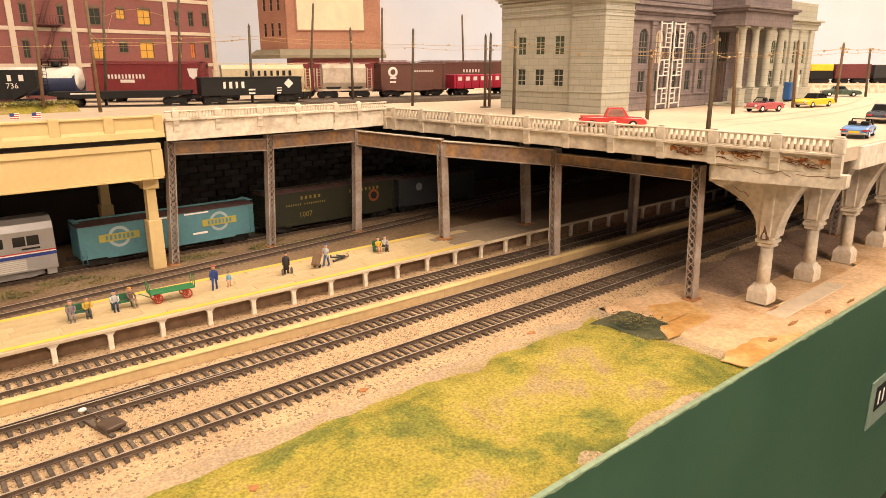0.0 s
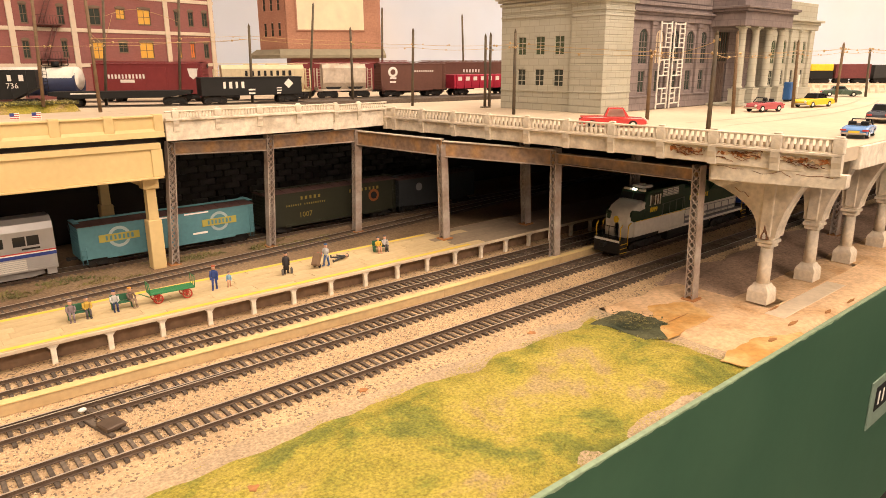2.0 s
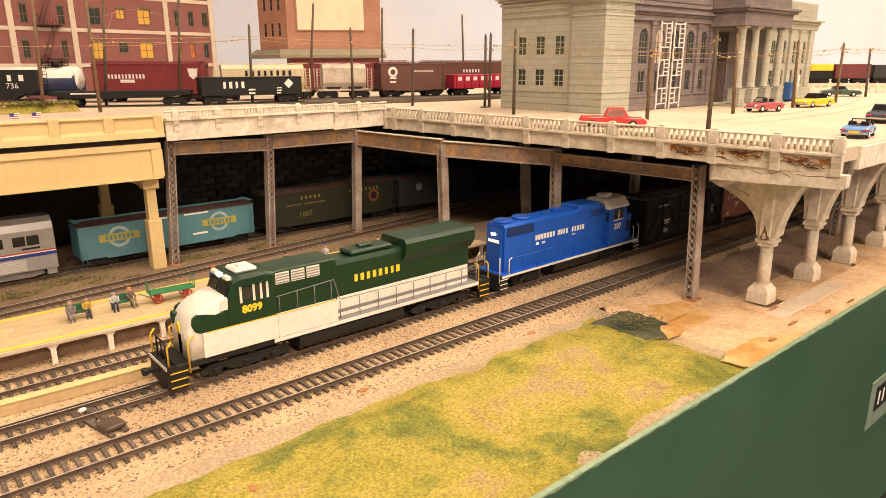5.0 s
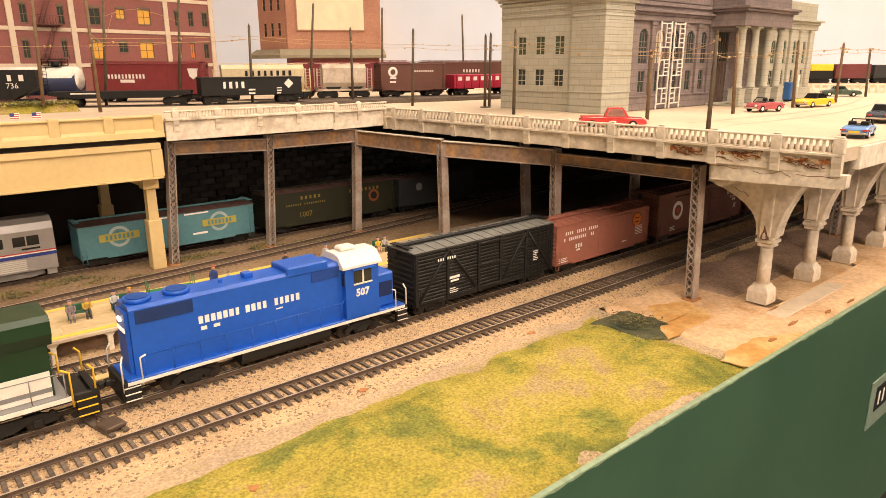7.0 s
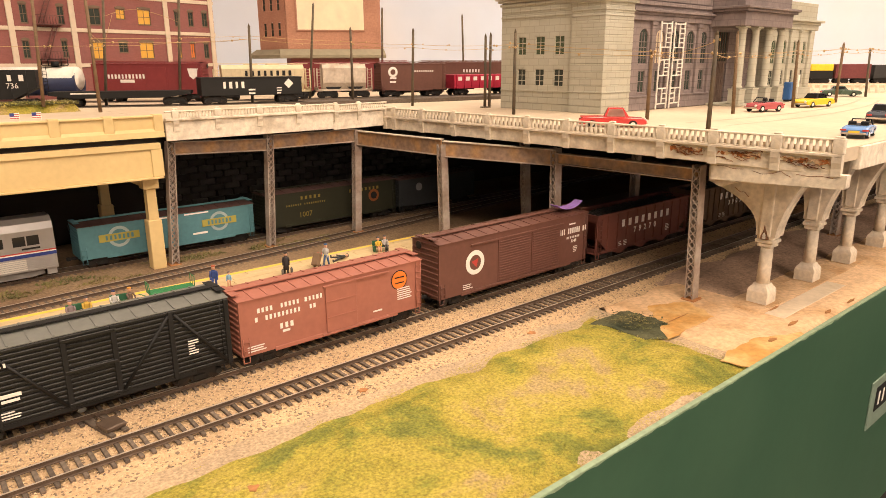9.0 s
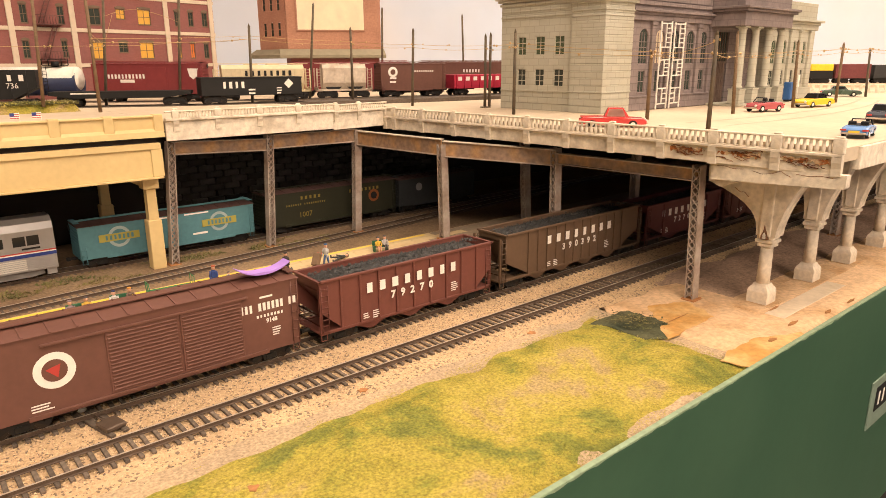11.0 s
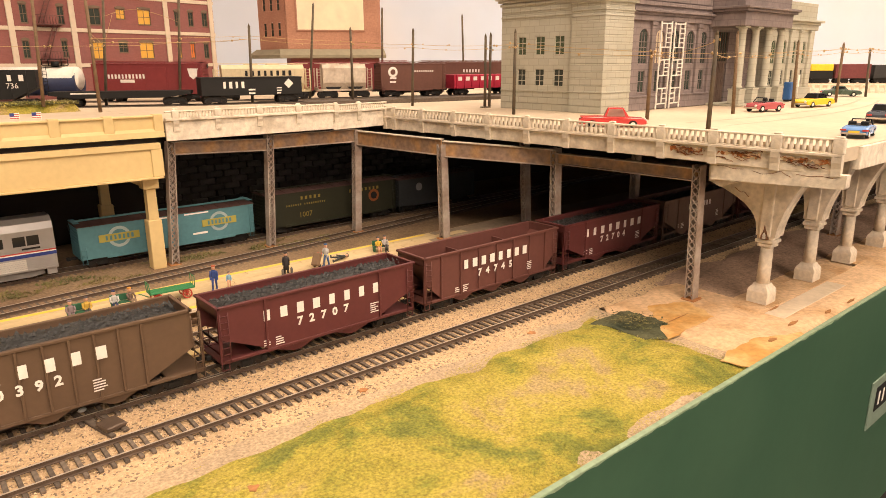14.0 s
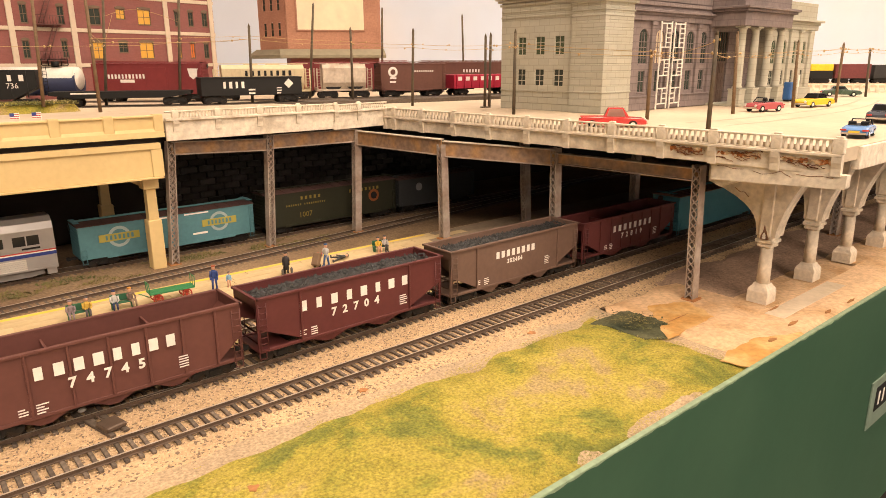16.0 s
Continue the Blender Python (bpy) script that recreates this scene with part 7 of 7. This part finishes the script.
def figure(name, label, x, y, rz, c, sit=False, h=2.0, coat=False, lying=False, m=None, legs=None, hat=None):
    """A plain moulded and painted figurine, one mesh."""
    s = Shape()
    k = h / 2.0
    if sit:
        s.box(-.2, .2, -.12, .16, .5, 1.08, .1)
        for q in (-.12, .12):
            s.slot = 0
            s.rod((q * 2, 0, 1.0), (q * 2.3, -.22, .72), .07, 6).rod((q * 2.3, -.22, .72), (q * 1.2, -.42, .68), .06, 6)
            s.slot = 2
            s.rod((q, 0, .55), (q, -.5, .55), .1, 6, .09).rod((q, -.5, .56), (q, -.52, .08), .08, 6, .06).box(q - .07, q + .07, -.7, -.46, 0, .1, .03)
        s.slot = 1
        s.ball(0, 0, 1.28, .15, .15, .18, 8, 6)
        s.slot = 3
        s.ball(0, .02, 1.4, .17, .17, .08, 8, 5)
    else:
        if coat:
            s.lathe([(.27, .35), (.22, .9), (.25, 1.45), (.12, 1.6)], n=10)
        else:
            s.box(-.22, .22, -.13, .13, .9, 1.58, .1)
        for q in (-.11, .11):
            s.slot = 0
            s.rod((q * 2.1, 0, 1.5), (q * 2.5, -.1, 1.1), .07, 6).rod((q * 2.5, -.1, 1.1), (q * 2.3, -.2, .82), .06, 6)
            s.slot = 2
            s.rod((q, 0, .95), (q * 1.3, q * 1.6, .08), .11, 6, .07).box(q * 1.3 - .07, q * 1.3 + .07, q * 1.6 - .2, q * 1.6 + .08, 0, .1, .03)
        s.slot = 1
        s.ball(0, 0, 1.76, .15, .15, .19, 8, 6)
        s.slot = 3
        s.ball(0, 0, 1.9, .19, .19, .07, 8, 4)
    s.turn(Matrix.Scale(k, 4))
    ob = part(name, s, [c, M["skin"], legs or c, hat or legs or c], None, m=m or at(x, y, 1.19, rz))
    return tagged(ob, label, "figurine", "figurines on the platform")


GREYT, BLUET, ORANGEH = cloth("grey_trousers", (0.09, 0.08, 0.085)), cloth("blue_trousers", (0.06, 0.12, 0.28)), cloth("orange_hat", (0.55, 0.26, 0.05))
bench_mat = M["bench"] = cloth("green_bench", (0.03, 0.12, 0.06))


def bench(x, y, rz):
    b = thing("bench", "small dark green platform bench", "bench", at(x, y, 1.19, rz), "benches on the platform")
    part("seat", Shape().box(-.75, .75, -.25, .25, .42, .5, .02), bench_mat, b)
    part("backrest", Shape().box(-.75, .75, .24, .32, .5, 1.0, .03), bench_mat, b)
    for q in (-.65, .65):
        part("leg", Shape().box(q - .06, q + .06, -.22, .3, 0, .42), bench_mat, b)


bench(-39.0, 11.85, -8)
bench(-36.1, 12.05, -8)
bench(-12.9, 12.3, -15)
figure("figurine", "small painted seated figure in grey clothes on a bench", -39.5, 11.75, -8, cloth("grey_clothes", (0.24, 0.19, 0.20)), True)
figure("figurine", "small painted seated figure in yellow on a bench", -38.45, 11.85, -5, cloth("yellow_clothes", (0.55, 0.36, 0.06)), True, legs=GREYT)
figure("figurine", "small painted seated figure in white on a bench", -36.6, 12.0, -8, cloth("white_clothes", (0.50, 0.50, 0.48)), True, legs=cloth("navy_trousers", (0.03, 0.04, 0.10)))
figure("figurine", "small painted seated figure in brown on a bench", -35.5, 12.0, 15, cloth("brown_clothes", (0.16, 0.11, 0.085)), True, legs=cloth("tan_trousers", (0.30, 0.22, 0.15)), hat=ORANGEH)
figure("figurine", "small painted standing figure in a navy suit", -29.3, 11.7, -25, cloth("navy_clothes", (0.03, 0.06, 0.22)), hat=cloth("red_hat", (0.45, 0.12, 0.06)))
figure("figurine", "small painted child figure in light blue", -28.2, 11.5, -25, cloth("light_blue_clothes", (0.22, 0.40, 0.55)), h=1.3, legs=M["skin"], hat=GREYT)
figure("figurine", "small painted figure in a long black coat with bags", -23.05, 11.75, -25, cloth("black_clothes", (0.03, 0.027, 0.03)), coat=True, h=1.9)
figure("figurine", "small painted porter figure in white and blue", -19.3, 11.5, -70, cloth("porter_clothes", (0.50, 0.50, 0.50)), h=2.05, legs=BLUET)
figure("figurine", "small painted seated figure in yellow on a far bench", -13.3, 12.15, -15, cloth("gold_clothes", (0.62, 0.42, 0.05)), True, legs=M["skin"], hat=GREYT)
figure("figurine", "small painted seated figure in white on a far bench", -12.5, 12.2, -15, cloth("pale_clothes", (0.48, 0.45, 0.44)), True, legs=GREYT)
figure("figurine", "small dark toppled figure lying on the platform", -17.8, 12.2, 0, cloth("dark_clothes", (0.05, 0.05, 0.05)), m=at(-18.4, 12.1, 1.42) @ at(0, 0, 0, -80) @ pose(0, 0, 0, -90, 0, 0))
# suitcases beside the coat
for q in (-.42, .42):
    b = thing("suitcase", "tiny grey suitcase on the platform", "suitcase", at(-23.05 + q, 11.6, 1.19, -25))
    part("case", Shape().box(-.1, .1, -.25, .25, 0, .42, .05), cloth("case_grey", (0.12, 0.11, 0.10)), b)
    part("grip", Shape().chain([(0, -.1, .42), (0, -.06, .5), (0, .06, .5), (0, .1, .42)], .02, 4), M["car_black"], b)
# hand truck with a trunk
ht_ = thing("hand_truck", "red hand truck loaded with a brown trunk", "hand truck", at(-20.3, 11.45, 1.19, -60))
red = cloth("cart_red", (0.45, 0.05, 0.03))
part("frame", Shape().rod((-.2, 0, .12), (-.2, .7, 1.2), .04, 5).rod((.2, 0, .12), (.2, .7, 1.2), .04, 5).rod((-.2, .35, .66), (.2, .35, .66), .03, 5), red, ht_)
for q in (-.26, .26):
    part("wheel", Shape().rod((q - .04, .1, .16), (q + .04, .1, .16), .16, 12), M["car_black"], ht_)
part("trunk", Shape().box(-.32, .32, -.62, -.1, .1, 1.2, .06).turn(Matrix.Rotation(radians(-30), 4, "X")), cloth("trunk_brown", (0.20, 0.13, 0.08)), ht_)
# green baggage cart with red wheels
bc = thing("baggage_cart", "green four-wheeled baggage cart with red spoked wheels", "baggage cart", at(-32.7, 11.6, 1.19, -4) @ Matrix.Scale(.78, 4))
gm = cloth("cart_green", (0.035, 0.20, 0.075))
part("deck", Shape().box(-2.1, 2.1, -.75, .75, .95, 1.08, .03), gm, bc)
for i in range(8):
    part("plank", Shape().box(-2.1, 2.1, -.72 + i * .18, -.58 + i * .18, 1.08, 1.11), gm, bc)
for e in (-1, 1):
    s = Shape()
    for q in (-.7, 0, .7):
        s.rod((e * 2.05, q, 1.05), (e * 2.1, q, 2.1), .04, 5)
    s.rod((e * 2.1, -.7, 2.05), (e * 2.1, .7, 2.05), .04, 5)
    part("end_rack", s, gm, bc)
    for q in (-.62, .62):
        w = Shape()
        n = 18
        for i in range(n):
            a, b = 2 * math.pi * i / n, 2 * math.pi * (i + 1) / n
            w.rod((e * 1.35 + .42 * math.cos(a), q, .46 + .42 * math.sin(a)), (e * 1.35 + .42 * math.cos(b), q, .46 + .42 * math.sin(b)), .06, 5)
        for i in range(8):
            a = 2 * math.pi * i / 8
            w.rod((e * 1.35, q, .46), (e * 1.35 + .4 * math.cos(a), q, .46 + .4 * math.sin(a)), .035, 4)
        part("wheel", w, red, bc, "red spoked wheel")
    part("axle", Shape().rod((e * 1.35, -.62, .46), (e * 1.35, .62, .46), .07, 6).box(e * 1.35 - .2, e * 1.35 + .2, -.4, .4, .5, .95, .04), red, bc)
part("tow_bar", Shape().chain([(-2.0, 0, .6), (-2.9, .1, 1.1)], .05, 5), gm, bc)

# ---- on the ground ----
M["bush"] = mat("dark_scrub", (0.045, 0.055, 0.03), 0.95, 0.4, 500, second=(0.10, 0.10, 0.05), big=60)
M["leaf"] = mat("weed_leaf", (0.13, 0.14, 0.05), 0.9, 0.4, 400, second=(0.26, 0.21, 0.08), big=35)
def tufts(name, label, n, area, size, material, z, seed, flat=.5, kind="stuff"):
    r = random.Random(seed)
    s = Shape()
    for i in range(n):
        x, y = area(r)
        if x is None:
            continue
        g = r.uniform(.5, 1) * size
        for k in range(3):
            a = r.uniform(0, 6.28)
            dx, dy = math.cos(a) * g, math.sin(a) * g
            s.add([(x - dy * .25, y + dx * .25, z), (x + dy * .25, y - dx * .25, z), (x + dx, y + dy, z + g * r.uniform(.2, 1) * flat * 2)], [(0, 1, 2)])
    return tagged(part(name, s, material), label, "vegetation", kind=kind)


def lawn(r):
    x, y = r.uniform(-52, -8.2), r.uniform(-21.2, -9.3)
    if noise.noise((x * .35, y * .35, 4)) < -.12 - .2 * (1 if y < -10.5 else -1):
        return None, None
    return x, y


tufts("grass_tufts", "short yellow static grass fibres on the bank", 46000, lawn, .075, M["grass_fibre"], -.235, 1, .4)
tufts("weed_patch", "sparse green weeds in the brown dirt", 6500, lambda r: (lambda x, y: (x, y) if noise.noise((x * .3, y * .5, 1)) > .05 else (None, None))(r.uniform(-55, -8), r.uniform(24.2, 28.2)), .22, M["leaf"], -.3, 2, .7)
bush = tagged(part("scrub", rough_sheet(-10.0, -5.4, -14.9, -10.0, -.25, .2, .12, 1.3, .7, 3.2, .12, 1.2), M["bush"]), "dark green scrub heap beside the concrete", "bush")
tufts("scrub_leaves", "dark scrub leaves and pale twigs", 420, lambda r: (-7.8 + r.gauss(0, .9), -12.2 + r.gauss(0, .9)), .24, M["bush"], -.1, 5, .25)
tufts("scrub_litter", "olive and ochre leaf litter on the scrub", 130, lambda r: (-7.6 + r.gauss(0, .9), -12.2 + r.gauss(0, 1.0)), .2, M["leaf"], -.02, 6, .2)


def stones(n, area, size, z, material, name, label, seed):
    r = random.Random(seed)
    s = Shape()
    for i in range(n):
        x, y = area(r)
        if x is None:
            continue
        g = r.uniform(.5, 1.2) * size
        a = r.uniform(0, 6.28)
        c, d = math.cos(a) * g, math.sin(a) * g
        s.add([(x + c, y + d, z), (x - d, y + c, z), (x - c, y - d, z), (x + d, y - c, z), (x + c * .2, y + d * .3, z + g)], [(0, 1, 4), (1, 2, 4), (2, 3, 4), (3, 0, 4)])
    return tagged(part(name, s, material), label, "gravel", kind="stuff")


M["grit"] = mat("ballast_grit", (0.63, 0.46, 0.28), 0.9, 0.3, 900, second=(0.44, 0.31, 0.19), big=500, edge=(0.4, 0.6))
M["grit_dark"] = mat("dark_ballast_grit", (0.20, 0.15, 0.11), 0.9, 0.3, 900)
def shoulder(r):
    return r.uniform(-50, 12), r.choice((r.uniform(-9.3, -6.4), r.uniform(-4.0, -1.3), r.uniform(-4.0, -1.3), r.uniform(.95, 1.7), r.uniform(2.35, 4.2), r.uniform(6.8, 7.5)))


stones(15000, shoulder, .075, -.43, M["grit"], "ballast_grit", "tan ballast grit between the tracks", 11)
stones(2600, shoulder, .07, -.43, M["grit_dark"], "dark_ballast_grit", "dark grains in the tan ballast", 12)
def between(r):
    yc = r.choice((-5.22, 0.0))
    return r.uniform(-50, 12), yc + r.uniform(-1.5, 1.5)


stones(9000, between, .06, -.40, M["grit"], "ballast_crib_grit", "tan ballast grit between the ties", 13)

# turnout motor on the ties
sm = thing("switch_machine", "grey brown switch machine on long ties", "switch machine", at(-41.2, -1.9, -.3, 14))
part("long_tie", Shape().box(-.5, -.2, -1.6, 2.6, -.12, .06, .03), M["tie"], sm)
part("long_tie", Shape().box(.25, .55, -1.6, 2.6, -.12, .06, .03), M["tie"], sm)
part("motor_case", Shape().box(-.5, .6, -1.3, -.1, .06, .34, .06), M["rail"], sm)
part("throw_rod", Shape().rod((.05, -.2, .15), (.05, 2.4, .15), .05, 5), M["rail"], sm)
part("point_clip", Shape().ball(-.1, 2.0, .25, .25, .18, .12, 8, 5), M["white"], sm)
for i, (a, b, y) in enumerate(((-52, -38, .55), (-39.5, -33, -.62))):
    g = thing("guard_rail", "short worn guard rail inside the track", "rail")
    part("rail_bar", Shape().extrude([(p[0] + y, p[1]) for p in rail_profile(0)], "x", a, b), M["rail"], g)
    part("rail_head", Shape().box(a, b, y - .05, y + .05, -.0035, .003), M["railhead"], g)

# slabs and cracks round the piers
for i, (x, y, L, w, rz, mt) in enumerate(((7.4, -18.3, 11.8, 1.5, 0, "cream"), (11.0, -16.4, 19.6, 2.2, 0, "slab"))):
    s = thing("paving_slab", "worn sandy concrete slab beside the piers", "slab", at(x, y, -.2, rz), "slabs round the piers")
    part("slab_body", Shape().box(-L / 2, L / 2, -w / 2, w / 2, -.05, .05 + .01 * i, .02), M[mt], s)
M["ochre"] = mat("ochre_ground_stain", (0.52, 0.28, 0.08), 0.9, 0.2, 260, 0.03, second=(0.62, 0.40, 0.17), big=40, edge=(0.42, 0.6))
for seed, out in ((1, ((-3.7, -10.8), (-.7, -12.3), (-1.9, -15.4), (-8.4, -15.5), (-5.9, -12.8))), (2, ((-7.2, -19.3), (-3.7, -19.35), (-.3, -21.1), (-.7, -21.34), (-8.6, -21.34), (-9.0, -19.6)))):
    pts = []
    for i, p in enumerate(out):
        q = out[(i + 1) % len(out)]
        for k in range(10):
            x, y = p[0] + (q[0] - p[0]) * k / 10, p[1] + (q[1] - p[1]) * k / 10
            pts.append((x + .3 * noise.noise((x * 1.3, y * 1.3, seed)), max(-21.35, y + .3 * noise.noise((x * 1.3, y * 1.3, seed + 5)))))
    setting("ground_stain", Shape().extrude(pts[::-1], "z", -.22, -.152), M["ochre"], "ochre stained ground cover with a ragged edge", "ground")
M["peel"] = mat("peeled_brown_patch", (0.36, 0.17, 0.06), 0.9, 0.3, 200, 0.05)
for x, y, a, b in ((-3.2, -20.3, 1.1, .5), (1.0, -19.9, 1.6, .35), (-4.6, -13.8, 3.0, .09), (5.5, -20.6, 1.2, .3), (9.5, -20.8, 1.6, .25), (3.0, -17.6, 1.8, .25)):
    r = random.Random(int(x * 7 + 99))
    pts = [(x + a / 2 * math.cos(6.283 * i / 14) * r.uniform(.6, 1.2), y + b / 2 * math.sin(6.283 * i / 14) * r.uniform(.5, 1.2)) for i in range(14)]
    setting("peeled_patch", Shape().extrude(pts, "z", -.2, -.128), M["peel"], "brown patch of peeled ground cover", "ground")
for x, y, a in ((-37.7, -12.6, .6), (-28.4, -7.6, .6), (-14.3, -8.2, .7)):
    r = random.Random(int(x * 3 + 200))
    pts = [(x + a / 2 * math.cos(6.283 * i / 12) * r.uniform(.6, 1.2), y + a / 2 * math.sin(6.283 * i / 12) * r.uniform(.5, 1.1)) for i in range(12)]
    setting("rusty_spot", Shape().extrude(pts, "z", -.46, -.18 if y < -12 else -.36), M["rustpad"], "orange brown rusty spot in the scenery", "ground")
# grassy bank and flags by the tan bridge
setting("ground_bank", rough_sheet(-60, -29.5, 43.5, 47.5, 13.2, .5, .12, .6, .8, 4.0, 1.3, .4), M["grass"], "grassy bank beside the raised yard", "grass")
tufts("bank_grass", "olive grass tufts on the bank", 5000, lambda r: (r.uniform(-58, -30), r.uniform(43.6, 47.3)), .3, M["leaf"], 14.3, 8, .8)
for x in (-38.2, -36.6):
    f = thing("small_flag", "tiny striped flag on a white stick", "flag", at(x, 27.5, 13.4) @ Matrix.Scale(.75, 4))
    part("stick", Shape().rod((0, 0, 0), (0, 0, 1.5), .04, 5), M["white"], f)
    part("cloth", Shape().box(-.9, 0, -.02, .02, .8, 1.45), M["letter"], f)
    part("canton", Shape().box(-.9, -.45, -.03, .03, 1.1, 1.45), M["navy_stripe"], f)
    for i in range(3):
        part("stripe", Shape().box(-.9, 0, -.025, .025, .85 + i * .2, .93 + i * .2), M["redheart"], f)
# label holder on the green panel
lp = thing("label_plate", "grey green label holder with a dark card on the green panel", "sign", at(17.98, -21.65, -11.37))
M["holder"] = mat("grey_green_label_holder", (0.20, 0.27, 0.21), 0.3, 0.08, 100)
part("plate", Shape().box(-2.5, 5, -.15, 0, -2.4, 2.3, .05), M["holder"], lp)
part("card", Shape().box(-1.3, 5, -.18, -.14, -.9, 1.5), M["car_black"], lp)
part("lettering_bar", Shape().box(-.6, -.2, -.2, -.17, -.4, .9), M["white"], lp)
part("lettering_bar", Shape().box(.5, .9, -.2, -.17, -.4, .9), M["white"], lp)

# ---- what moves ----
def motions():
    way = [(0, -21.68), (1.5, 0), (3, 21.68), (4.2, 38.82), (6.3, 69.14), (7.7, 89.68), (9.2, 111.41), (11.3, 142.21), (12.8, 164.26), (14.4, 187.69), (16, 210.83)]
    for ob, x in TRAIN:
        walk(ob, [(t, at(x - s, 0, 0)) for t, s in way])


motions()
